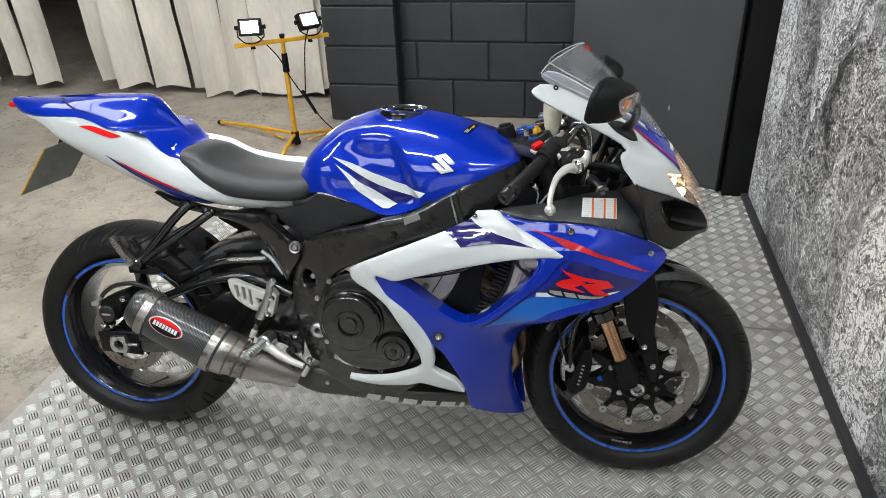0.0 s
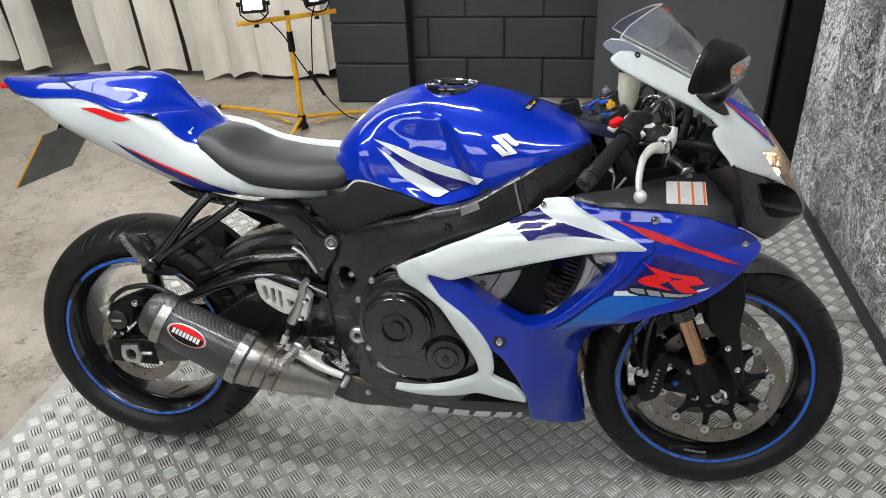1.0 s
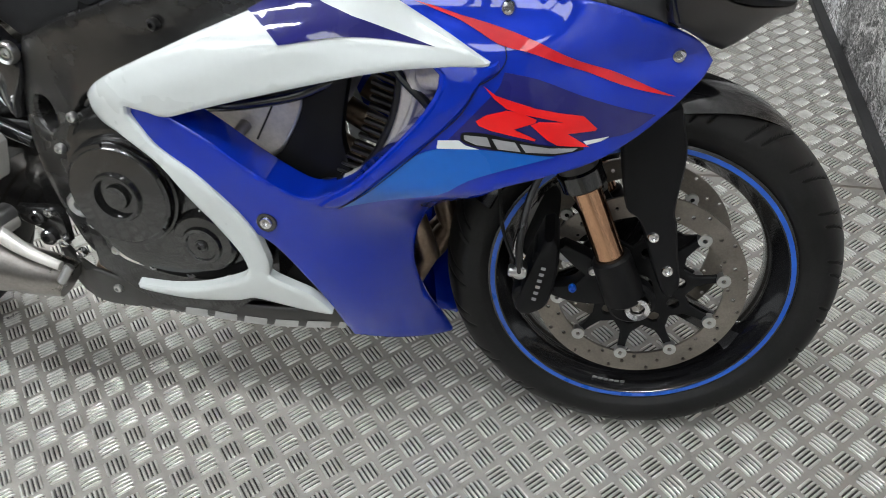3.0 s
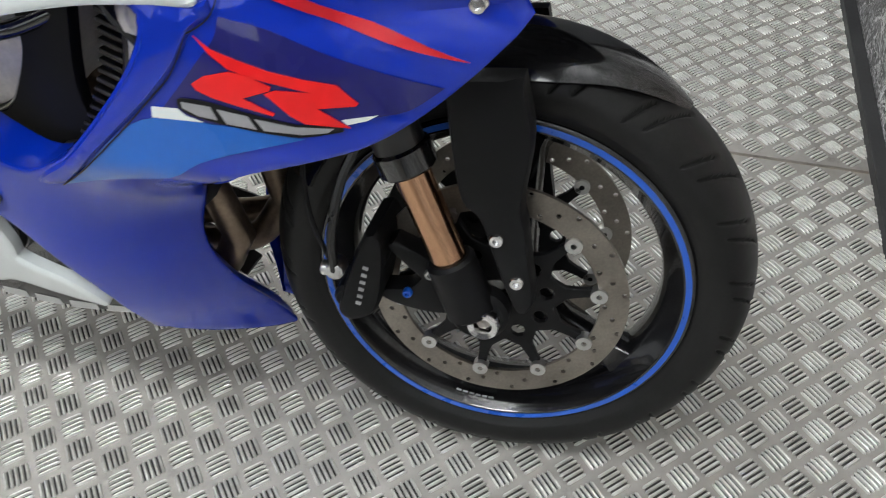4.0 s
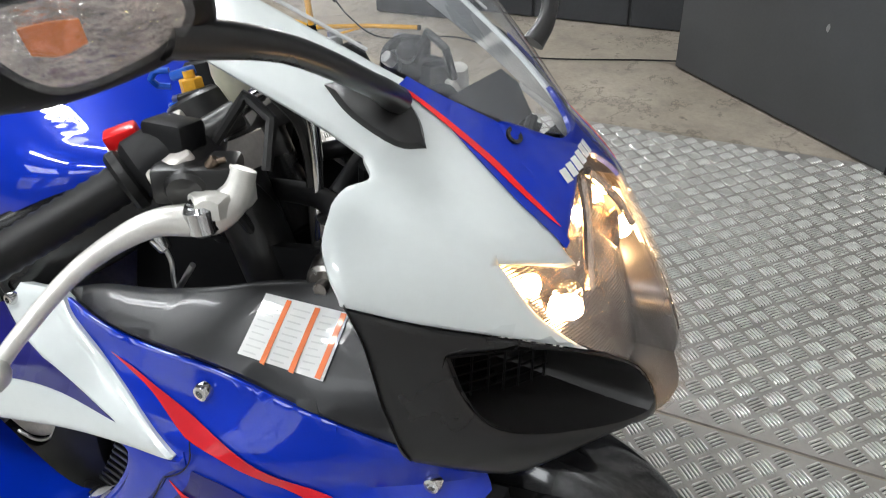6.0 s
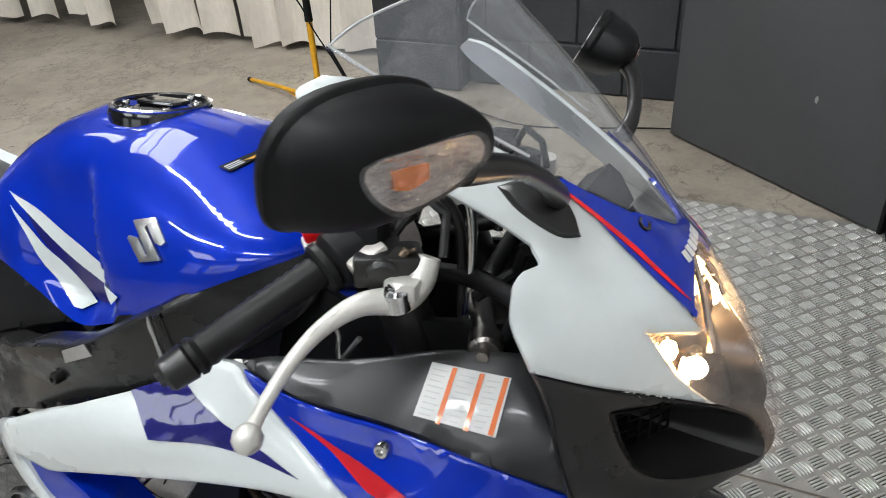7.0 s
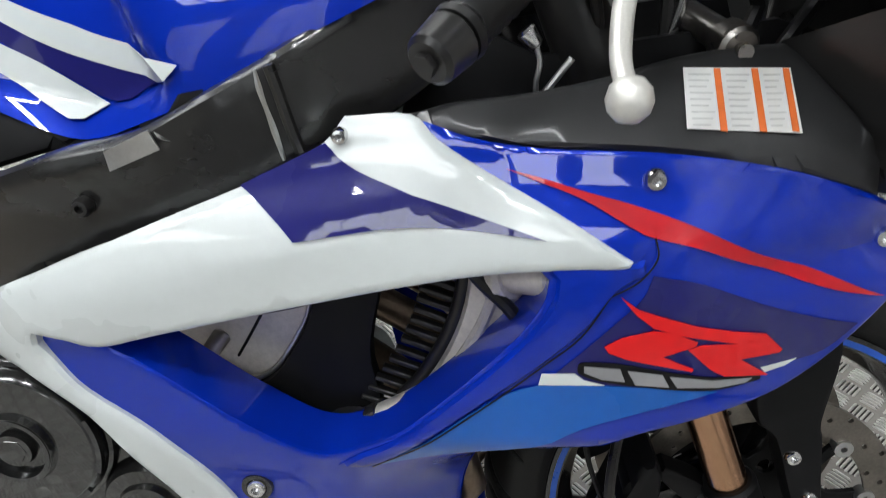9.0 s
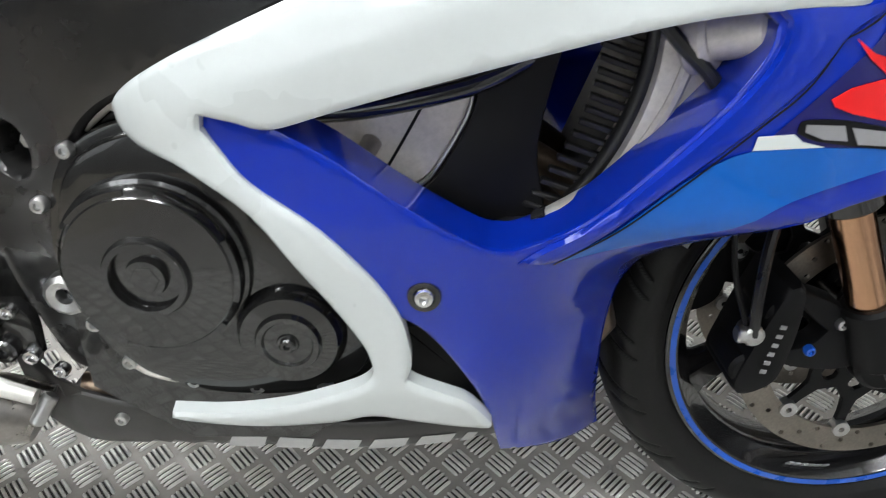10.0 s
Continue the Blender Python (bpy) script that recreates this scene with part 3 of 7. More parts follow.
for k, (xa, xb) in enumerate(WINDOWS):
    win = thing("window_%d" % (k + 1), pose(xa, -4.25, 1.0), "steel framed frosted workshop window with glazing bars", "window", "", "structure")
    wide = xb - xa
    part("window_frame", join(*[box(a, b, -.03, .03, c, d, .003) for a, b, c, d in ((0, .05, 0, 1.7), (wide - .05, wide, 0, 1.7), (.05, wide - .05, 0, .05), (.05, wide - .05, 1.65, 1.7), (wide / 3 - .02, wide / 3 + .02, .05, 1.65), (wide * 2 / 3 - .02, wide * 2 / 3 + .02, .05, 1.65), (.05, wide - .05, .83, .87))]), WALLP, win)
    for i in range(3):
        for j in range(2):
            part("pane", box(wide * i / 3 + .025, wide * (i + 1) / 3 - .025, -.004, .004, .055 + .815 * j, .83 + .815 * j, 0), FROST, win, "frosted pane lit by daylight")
structure("wall_west", box(-6.1, -6.0, -4.3, 7.0, 0, 3.4, 0), DIMWALL, "plain dark workshop wall")
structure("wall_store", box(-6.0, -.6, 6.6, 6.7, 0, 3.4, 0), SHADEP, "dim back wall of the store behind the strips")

# unseen far walls, added to close the room
structure("wall_north_far", box(-6.0, 6.0, 7.0, 7.1, 0, 3.4, 0), SHADEP, "plain dim wall, unseen, added to close the building")
structure("wall_east_far", box(6.0, 6.1, -4.3, 7.0, 0, 3.4, 0), DIMWALL, "plain dark workshop wall")

# printed slate board wall
WALL_TURN = pose(1.353, 0, 0, 0, 0, .6)
ob = structure("wall_east", box(0, .03, -4.1, 2.6, .0, 3.4, 0), SLATE, "tall board wall printed as split black and white slate")
ob.matrix_world = WALL_TURN
ob = structure("baseboard", box(-.032, -.002, -4.1, 1.80, -.003, .022, .003), TRIMG, "low dark grey trim along the foot of the slate wall")
ob.matrix_world = WALL_TURN


# painted block wall and pillar
def block_run(owner, x0, x1, y, rows, depth, seed, start=0.0, L=.450):
    """Courses of concrete blocks with recessed joints, each block a piece of its own."""
    rng = random.Random(seed)
    H, J = .236, .010
    meshes = {}
    for r in range(rows):
        x = x0 - (L / 2 if r % 2 and L < .46 else 0) - start
        while x < x1:
            a, b = max(x, x0), min(x + L, x1)
            if b - a > .03:
                w = round(b - a - J, 3)
                if w not in meshes:
                    bm = box(-w / 2, w / 2, 0, depth, 0, H - J, .006, 2)
                    for v in bm.verts:
                        v.co.y += .0025 * noise.noise(Vector((v.co.x * 9, v.co.z * 9, seed)))
                    ob = part("block", bm, BLOCKP, owner, "", True)
                    meshes[w] = ob.data
                else:
                    ob = new("block", meshes[w])
                    ob.parent = owner
                ob.location = ((a + b) / 2, y + rng.uniform(-.0015, .0015), r * H)
            x += L


wall = structure("wall_north", box(-.62, 2.0, 2.857, 3.05, 0, 3.4, 0), MORTAR, "dark grey painted concrete block wall with recessed joints")
block_run(wall, -.60, 1.6, 2.845, 9, .05, 3, .128)
pillar = structure("pillar", box(-1.045, -.605, 2.716, 3.10, 0, 3.4, 0), MORTAR, "dark grey painted block pillar at the strip doorway")
block_run(pillar, -1.055, -.595, 2.705, 9, .05, 5, .0, .462)
structure("lintel", box(-6.0, -1.04, 3.0, 3.3, 2.45, 3.4, 0), WALLP, "plain wall above the strip doorway")

# dark door leaf standing open across the corner
door = thing("door_1", pose(1.19, 1.845, 0, 0, 0, 140.2), "flat dark grey painted door leaf standing open by the wall", "door", "", "structure")
part("leaf", box(0, .955, -.042, 0, .006, 2.06, .003), DOORP, door)
part("edge_strip", box(-.016, -.0025, -.045, .006, .006, 2.06, .002), BLACKP, door, "black edge strip of the door")
chip = sheet([(.0, .0), (.007, .004), (.009, .014), (.005, .024), (.0, .026), (-.004, .016)], lambda a, b: (a + .31, .0, b + .338), .001, .0008, .01, 0, 0, back=Vector((0, -1, 0)))
part("paint_chip", chip, PRINT, door, "small pale chip in the paint")
structure("door_frame", join(box(1.215, 1.335, 1.80, 1.90, 0, 2.2, .004)), BLACKP, "black painted door post in the corner")

# tread plate sheets
plates = []
for k, (ya, yb) in enumerate(((.6935, 1.900), (-.5265, .6845), (-1.750, -.5345), (-2.97, -1.758))):
    ob = structure("tread_plate_floor", box(-1.190, 1.33, ya, yb, -.006, 0, 0), TREAD, "aluminium five-bar tread plate laid over the concrete")
    plates.append(ob)


def tread_bm(bm, cx, cy, turn):
    """Five short ribs side by side, flat along the top and tapered to their ends."""
    c, s = math.cos(turn), math.sin(turn)
    for k in range(5):
        off = (k - 2) * .0077
        L, w, h = .0188 - .0012 * abs(k - 2), .0025, .0034
        pts = [(-L, 0, 0), (-L * .82, -w, 0), (L * .82, -w, 0), (L, 0, 0), (L * .82, w, 0), (-L * .82, w, 0),
               (-L * .86, 0, h * .8), (-L * .68, -w * .5, h), (L * .68, -w * .5, h), (L * .86, 0, h * .8), (L * .68, w * .5, h), (-L * .68, w * .5, h)]
        V = [bm.verts.new((cx + c * x - s * (y + off), cy + s * x + c * (y + off), z)) for x, y, z in pts]
        for i in range(6):
            j = (i + 1) % 6
            bm.faces.new((V[i], V[j], V[6 + j], V[6 + i]))
        bm.faces.new(V[6:])


single = []
for turn in (45, -45):
    bm = bmesh.new()
    tread_bm(bm, 0, 0, radians(turn))
    c, q = math.cos(radians(turn)), math.sin(radians(turn))
    # flat dark bed painting the shade and grime between the ribs
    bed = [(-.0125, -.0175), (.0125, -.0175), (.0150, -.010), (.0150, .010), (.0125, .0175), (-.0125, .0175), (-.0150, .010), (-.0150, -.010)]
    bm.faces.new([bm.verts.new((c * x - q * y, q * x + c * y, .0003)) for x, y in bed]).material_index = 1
    me = bpy.data.meshes.new("tread")
    bm.to_mesh(me)
    bm.free()
    me.materials.append(WORN_GLINT)
    me.materials.append(GRIME_SHADE)
    single.append(me)
rest, near = [[] for _ in plates], 0
for i in range(-23, 21):
    for j in range(-32, 34):
        for k in (0, 1):
            x, y = .225 + .062 * i + .031 * k, -.084 + .062 * j + .031 * k
            if not (-1.17 < x < 1.315 and -1.7 < y < 1.88) or min(abs(y - .6885), abs(y + .5315)) < .014:
                continue
            sheet_no = 0 if y > .69 else 1 if y > -.53 else 2
            if -.12 < x < 1.20 and -.36 < y < .16 and near < 300 and sheet_no == 1:
                near += 1
                ob = new("tread", single[k])
                ob.parent, ob.location = plates[sheet_no], (x, y, .0002)
            else:
                rest[sheet_no].append((x, y, radians((45, -45)[k])))
for ob, rows in zip(plates, rest):
    if rows:
        V, F, K = [], [], []
        for x, y, turn in rows:
            src = single[0 if turn > 0 else 1]
            n = len(V)
            V += [(v.co.x + x, v.co.y + y, v.co.z + .0002) for v in src.vertices]
            F += [[n + i for i in p.vertices] for p in src.polygons]
            K += [p.material_index for p in src.polygons]
        me = bpy.data.meshes.new("tread_field")
        me.from_pydata(V, [], F)
        me.materials.append(WORN_GLINT)
        me.materials.append(GRIME_SHADE)
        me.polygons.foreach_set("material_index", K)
        o2 = tagged(new("tread_field", me), "", "", "", "stuff")
        o2.parent = ob

# ---- strip curtain in the doorway ----
curtain = thing("strip_curtain", pose(0, 0, 0), "cream plastic strip curtain hanging in the workshop doorway, scuffed and curled", "curtain")
part("rail", box(-5.9, -1.06, 3.10, 3.16, 2.38, 2.45, .004), STEEL, curtain, "steel hanging rail")
rng = random.Random(11)


def strip(x, w, y, low, curl, sway, twist):
    bm = bmesh.new()
    rows = []
    for i in range(15):
        v = i / 14
        z = low + (2.38 - low) * v
        f = (1 - v) ** 2
        row = []
        for k in range(9):
            u = k / 8 - .5
            a = twist * f
            px = u * w * math.cos(a) + sway * f + .012 * noise.noise(Vector((x * 3, z * 2, 1)))
            py = u * w * math.sin(a) + curl * (1 - (2 * u) ** 2) * (.35 + f) + .02 * noise.noise(Vector((x * 5, z * 2.4, 7)))
            row.append((x + px, y + py, z + .012 * math.sin(u * 5 + x * 9) * f))
        rows.append(row)
    for off in (0, .004):
        R = [[bm.verts.new((p[0], p[1] + off, p[2])) for p in row] for row in rows]
        for a, b in zip(R, R[1:]):
            for k in range(8):
                bm.faces.new((a[k], a[k + 1], b[k + 1], b[k]))
    bmesh.ops.bridge_loops(bm, edges=[e for e in bm.edges if e.is_boundary])
    return bm


STRIPS = [(-3.66, .13, 3.16, .10, .03, .03, .5), (-3.42, .21, 3.14, .05, .03, .02, .1), (-2.97, .17, 3.17, .08, .06, .10, .9), (-2.72, .24, 3.10, .06, .05, .06, .35),
          (-2.42, .24, 3.11, .05, .05, .05, .3), (-2.20, .17, 3.16, .05, .03, .06, .6), (-2.02, .20, 3.06, .02, .06, .03, .2), (-1.82, .19, 3.07, .03, .07, .03, .25),
          (-1.60, .25, 3.10, .03, .02, .03, .05), (-1.37, .24, 3.09, .03, .03, .02, .05), (-1.16, .22, 3.13, .06, .03, .01, .1), (-3.95, .22, 3.15, .07, .03, .0, .2), (-4.3, .22, 3.14, .05, .03, .03, .1), (-4.7, .22, 3.12, .06, .03, .0, .1), (-5.1, .22, 3.14, .05, .03, .03, .1)]
for row in STRIPS:
    part("strip", strip(*row), PVC, curtain)

# ---- work light on its yellow stand ----
stand = thing("floodlight_stand", pose(-1.128, 2.265, 0), "yellow steel tripod work light with two lit floodlights", "work light")
part("pole", rod((0, 0, .03), (0, 0, .47), .0145, None, 20, .002), YELLOW, stand)
part("upper_pole", rod((0, 0, .47), (0, 0, .60), .011, None, 16, .001), YELLOW, stand)
part("collar", rod((0, 0, .43), (0, 0, .535), .019, .016, 16, .002), MATT, stand, "black plastic height clamp")
part("foot_collar", join(rod((0, 0, .03), (0, 0, .075), .022, None, 16, .002), rod((0, 0, 0), (0, 0, .03), .03, .024, 16, .003)), MATT, stand, "black plastic base clamp")
for tx, ty in ((.42, .26), (-.63, .28), (.02, -.32)):
    L = math.hypot(tx, ty)
    leg = part("leg", tube([(0, 0, .062), (tx * .5, ty * .5, .045), (tx, ty, .014)], .0105, 10, 3), YELLOW, stand)
    part("foot_cap", rod((tx * .965, ty * .965, .016), (tx, ty, .0135), .0125, None, 12, .001), MATT, leg, "black rubber foot")
    part("brace", tube([(tx * .14, ty * .14, .012), (tx * .45, ty * .45, .040)], .006, 8, 2), YELLOW, stand)
u = Vector((.424, .286, 0)).normalized()
bar = box(-.262, .262, -.011, .011, -.011, .011, .002)
part("cross_bar", moved(bar, Matrix.Translation((.0, .004, .605)) @ pose(0, 0, 0, 0, 0, 34)), YELLOW, stand)
part("bar_knob", rod((0, .004, .617), (0, .004, .64), .014, .016, 12, .003), MATT, stand)
for s, turn, tilt in ((-.165, 16, -16), (.155, 50, -30)):
    m = Matrix.Translation((s * u.x, .004 + s * u.y, .695)) @ pose(0, 0, 0, tilt, 0, turn)
    body = part("floodlight", moved(box(-.062, .062, -.018, .026, -.045, .045, .006), m), MATT, stand, "black die-cast floodlight, lit")
    part("lamp_face", moved(box(-.046, .046, -.0205, -.0185, -.031, .031, .001), m), LED, body, "glowing white lens")
    part("bracket", moved(tube([(-.07, 0, 0), (-.07, 0, -.05), (-.03, 0, -.082), (.03, 0, -.082), (.07, 0, -.05), (.07, 0, 0)], .004, 8, 4), m), MATT, body)
    for sx in (-1, 1):
        part("side_knob", moved(rod((sx * .062, 0, 0), (sx * .083, 0, 0), .010, .012, 10, .002), m), MATT, body)
    part("stem_knob", rod((s * u.x, .004 + s * u.y, .60), (s * u.x, .004 + s * u.y, .578), .008, .015, 10, .002), MATT, body)
part("cable", tube([(-.13, -.06, .66), (-.03, -.02, .52), (.03, -.02, .40), (.10, -.01, .28), (.13, .0, .23), (.20, .02, .12), (.31, .10, .012), (.62, .22, .005), (1.0, .1, .006), (1.5, .22, .006), (1.9, .30, .006)], .0035, 8, 6), MATT, stand, "black rubber cable")
part("cable_box", rod((.08, -.005, .325), (.15, .0, .19), .011, .009, 10, .003), MATT, stand, "black cable splitter")
part("second_cable", tube([(.13, .09, .66), (.115, .04, .58), (.105, .01, .42), (.10, -.01, .30)], .0035, 8, 6), MATT, stand, "black rubber cable")

# ---- ceiling lights and roof lights ----
for x, y in ((-1.7, -.9), (.35, -1.0), (-1.0, 1.0)):
    fit_ = thing("ceiling_light", pose(x, y, 3.38), "white twin tube ceiling light, lit", "ceiling light", "ceiling lights")
    part("tray", box(-.75, .75, -.09, .09, -.03, .015, .005), WALLP, fit_)
    for dy in (-.045, .045):
        part("tube", rod((-.72, dy, -.05), (.72, dy, -.05), .013, None, 12, .002), TUBE, fit_, "glowing fluorescent tube")
for x, y in ((-2.6, -2.9), (.2, -2.9), (-2.6, 1.6)):
    rl = thing("roof_light", pose(x, y, 3.39), "white framed translucent roof light with glazing bars", "roof light", "roof lights", "structure")
    part("frame", join(*[box(a, b, c, d, -.04, .008, .004) for a, b, c, d in ((-.95, .95, -.65, -.60), (-.95, .95, .60, .65), (-.95, -.90, -.6, .6), (.90, .95, -.6, .6), (-.32, -.28, -.6, .6), (.28, .32, -.6, .6))]), WALLP, rl)
    part("pane", box(-.90, .90, -.60, .60, -.012, -.006, 0), DAY, rl, "glowing translucent pane")

# ---- the motorcycle ----
bike = thing("motorcycle", pose(.007, -.039, .0094, -10.8, -.42, .5), "glossy blue and white sports motorcycle leaning on its side stand", "motorcycle")
RIGHT = Vector((0, 1, 0))  # the inside of panels on the right
RAKE = Vector((-.40, 0, .9165))
STEER = Matrix.Translation((.42, .006, .837)) @ Matrix.Rotation(radians(3.0), 4, RAKE) @ Matrix.Translation((-.42, 0, -.85))
FRONT, REAR = Vector((.712, 0, .294)), Vector((-.712, 0, .313))


def side(a, b):
    return (a, side_y(a, b), b)


def beam(a, b):
    return (a, frame_y(a, b), b)


def nose(a, b):
    return (nose_x(a, b), a, b)


def ledge(a, b):
    return (a, infill_y(a, b), b)


def tank_f(a, b):
    return (a, tank_y(a, b), b)


def tail_f(a, b):
    return (a, tail_y(a, b), b)


AXLE = pose(0, 0, 0, -90, 0, 0)


# -- wheels --
def tyre_mesh(R, hw, rc, low, count, seg=1008, steps=64):
    """A tyre with slanting curved slits cut into its crown and coloured darker for shade, a worn crown and ringed side
    walls.
    """
    th = np.arange(seg)[:, None] * (2 * math.pi / seg)
    deg = np.linspace(-130, 130, steps + 1)[None, :]
    a, far = np.radians(deg), np.abs(deg)
    r = rc + np.where(far < 90, R - rc, low) * np.cos(a) + 0 * th
    y = hw * np.sin(a) + 0 * th
    cut = np.zeros_like(r)
    pitch = 2 * math.pi / count
    for off, lo, hi, lean in ((0.0, 8, 78, .0031), (.5, 30, 84, .0024)):
        ph = th + lean * (far - lo) - .000012 * (far - lo) ** 2 + np.where(deg > 0, pitch * .5, 0) + off * pitch
        u = (ph / pitch) % 1.0
        gap = np.minimum(u, 1 - u) * pitch * R
        deep = np.clip((far - lo) / 6, 0, 1) * np.clip((hi - far) / 6, 0, 1)
        cut = np.maximum(cut, .0042 * deep * np.clip(1.25 - gap / .0034, 0, 1))
    r = r - cut
    for ring, rise in ((94, .0009), (101, .0006), (118, .0012), (124, -.0010)):
        r = r + rise * np.exp(-((far - ring) / 1.6) ** 2)
    V = np.stack([r * np.cos(th), r * np.sin(th), y], -1).reshape(-1, 3)
    n = steps + 1
    i, k = np.meshgrid(np.arange(seg), np.arange(steps), indexing="ij")
    j = (i + 1) % seg
    F = np.stack([i * n + k, i * n + k + 1, j * n + k + 1, j * n + k], -1).reshape(-1, 4)
    me = bpy.data.meshes.new("tyre")
    me.from_pydata(V.tolist(), [], F.tolist())
    me.polygons.foreach_set("use_smooth", [True] * len(F))
    me.materials.append(RUBBER)
    me.materials.append(GROOVE_SHADE)
    # faces down in a slit get the painted shade colour
    me.polygons.foreach_set("material_index", ((cut.ravel()[F] > .0016).sum(1) > 2).astype(int))
    return me


def rim_bm(hw):
    p = [(.2290, -hw), (.2285, -hw - .005), (.2265, -hw - .0065), (.2150, -hw - .0065), (.2138, -hw - .005), (.2085, -hw + .006), (.1980, -hw + .018), (.1930, -hw * .35), (.1920, 0)]
    p += [(r, -h) for r, h in reversed(p[:-1])]
    inner = [(.218, hw * .8), (.205, hw * .3), (.205, -hw * .3), (.218, -hw * .8)]
    return spin(p + inner, 96, AXLE, True)


def arc_band(r0, r1, y, t, a0, a1, n=80):
    """A flat strip along a circle."""
    bm = bmesh.new()
    rows = []
    for i in range(n + 1):
        a = radians(a0 + (a1 - a0) * i / n)
        rows.append([bm.verts.new((r * math.cos(a), yy, r * math.sin(a))) for r, yy in ((r0, y), (r0, y - t), (r1, y - t), (r1, y))])
    for a, b in zip(rows, rows[1:]):
        for k in range(4):
            bm.faces.new((a[k], a[(k + 1) % 4], b[(k + 1) % 4], b[k]))
    bm.faces.new(rows[0])
    bm.faces.new(rows[-1][::-1])
    return bm


def spoke_bm(angle, hw):
    """A hollow-backed cast spoke, wider at hub and rim."""
    rings = []
    for r, w, t in ((.030, .034, .030), (.06, .026, .026), (.10, .019, .020), (.15, .018, .018), (.18, .024, .022), (.197, .036, .030)):
        sweep = .05 * (r / .2) ** 2
        ring = []
        for u, v in ((-1, -.4), (-.6, -1), (.6, -1), (1, -.4), (1, .4), (.6, 1), (-.6, 1), (-1, .4)):
            ring.append(Vector((r, v * t, u * w + sweep)))
        rings.append(ring)
    bm = loft(rings)
    return moved(bm, Matrix.Rotation(-radians(angle), 4, "Y"))


def disc_bm(r0, r1, t, cells=48):
    """A drilled brake disc."""
    bm = bmesh.new()
    K = 3
    dr = (r1 - r0) / K
    faces = {}

    def vert(key, r, a, s):
        if (key, s) not in faces:
            faces[(key, s)] = bm.verts.new((r * math.cos(a), s * t / 2, r * math.sin(a)))
        return faces[(key, s)]
    for i in range(cells):
        for k in range(K):
            ring = []
            for du, dv in ((0, 0), (1, 0), (2, 0), (2, 1), (2, 2), (1, 2), (0, 2), (0, 1)):
                ui, vi = (2 * i + du) % (2 * cells), 2 * k + dv
                ring.append(((ui, vi), r0 + dr * vi / 2, 2 * math.pi * ui / (2 * cells)))
            hole = (i + k) % 3 == 0
            for s in (-1, 1):
                out = [vert(key, r, a, s) for key, r, a in ring]
                if hole:
                    ca, cr = 2 * math.pi * (i + .5) / cells, r0 + dr * (k + .5)
                    inn = []
                    for q in range(8):
                        ang = radians(225 + 45 * q)
                        inn.append(vert(("h", i, k, q), cr + .0032 * math.sin(ang), ca + .0032 * math.cos(ang) / cr, s))
                    for q in range(8):
                        bm.faces.new((out[q], out[(q + 1) % 8], inn[(q + 1) % 8], inn[q]))
                else:
                    bm.faces.new(out)
            if hole:
                for q in range(8):
                    a, b = ("h", i, k, q), ("h", i, k, (q + 1) % 8)
                    bm.faces.new((faces[(a, -1)], faces[(b, -1)], faces[(b, 1)], faces[(a, 1)]))
    for vi in (0, 2 * K):
        for ui in range(2 * cells):
            a, b = (ui, vi), ((ui + 1) % (2 * cells), vi)
            bm.faces.new((faces[(a, -1)], faces[(b, -1)], faces[(b, 1)], faces[(a, 1)]))
    return bm


def carrier_bm(r_in, r_out, t, arms, phase=0):
    out = []
    for i in range(arms):
        a = 2 * math.pi * i / arms + phase
        for da, r in ((-.95 * math.pi / arms, r_out * .56), (-.10, r_out * .66), (-.055, r_out * .82), (-.052, r_out), (.052, r_out), (.055, r_out * .82), (.10, r_out * .66), (.95 * math.pi / arms, r_out * .56)):
            out.append((r * math.cos(a + da), r * math.sin(a + da)))
    holes = []
    for i in range(arms):
        a, r, h = 2 * math.pi * i / arms + phase, r_out * .47, r_out * .075
        holes.append([(r * math.cos(a) + h * math.cos(q * .785), r * math.sin(a) + h * math.sin(q * .785)) for q in range(8)])
    return sheet(out, lambda a, b: (a, -t / 2, b), t, 0, .04, .002, .001, [[(.022 * math.cos(q * .524), .022 * math.sin(q * .524)) for q in range(12)]] + holes, 2, 20, RIGHT)


def wheel(name, c, R, hw, rc, low, rim_hw, tape, spokes, steer=None):
    M = Matrix.Translation(c)
    M = steer @ M if steer else M
    hub = part(name, moved(rim_bm(rim_hw), M), GLOSS, bike, "gloss black cast wheel with blue rim tape")
    ty = new("tyre", tyre_mesh(R, hw, rc, low, 21))
    ty.data.transform(M @ AXLE)
    ty.parent = hub
    tagged(ty, "worn black rubber tyre with slanting grooves")
    for a in spokes:
        part("spoke", moved(spoke_bm(a, rim_hw), M), GLOSS, hub)
    part("hub", moved(spin([(0, -.045), (.028, -.045), (.034, -.04), (.038, -.02), (.034, 0), (.038, .02), (.034, .04), (0, .045)], 32, AXLE), M), GLOSS, hub)
    for a0, a1 in tape:
        part("rim_tape", moved(arc_band(.2172, .2240, -rim_hw - .0065, .0008, a0, a1), M), TAPE, hub, "bright blue rim tape")
        part("rim_tape", moved(mirrored(arc_band(.2172, .2240, -rim_hw - .0065, .0008, a0, a1)), M), TAPE, hub, "bright blue rim tape")
    return hub, M


front, MF = wheel("front_wheel", FRONT, .298, .0605, .258, .048, .046, ((0, 360),), (-48, 72, 192), STEER)
rear, MR = wheel("rear_wheel", REAR, .315, .0910, .263, .052, .071, ((56, 134), (152, 398)), (-42, 78, 198))

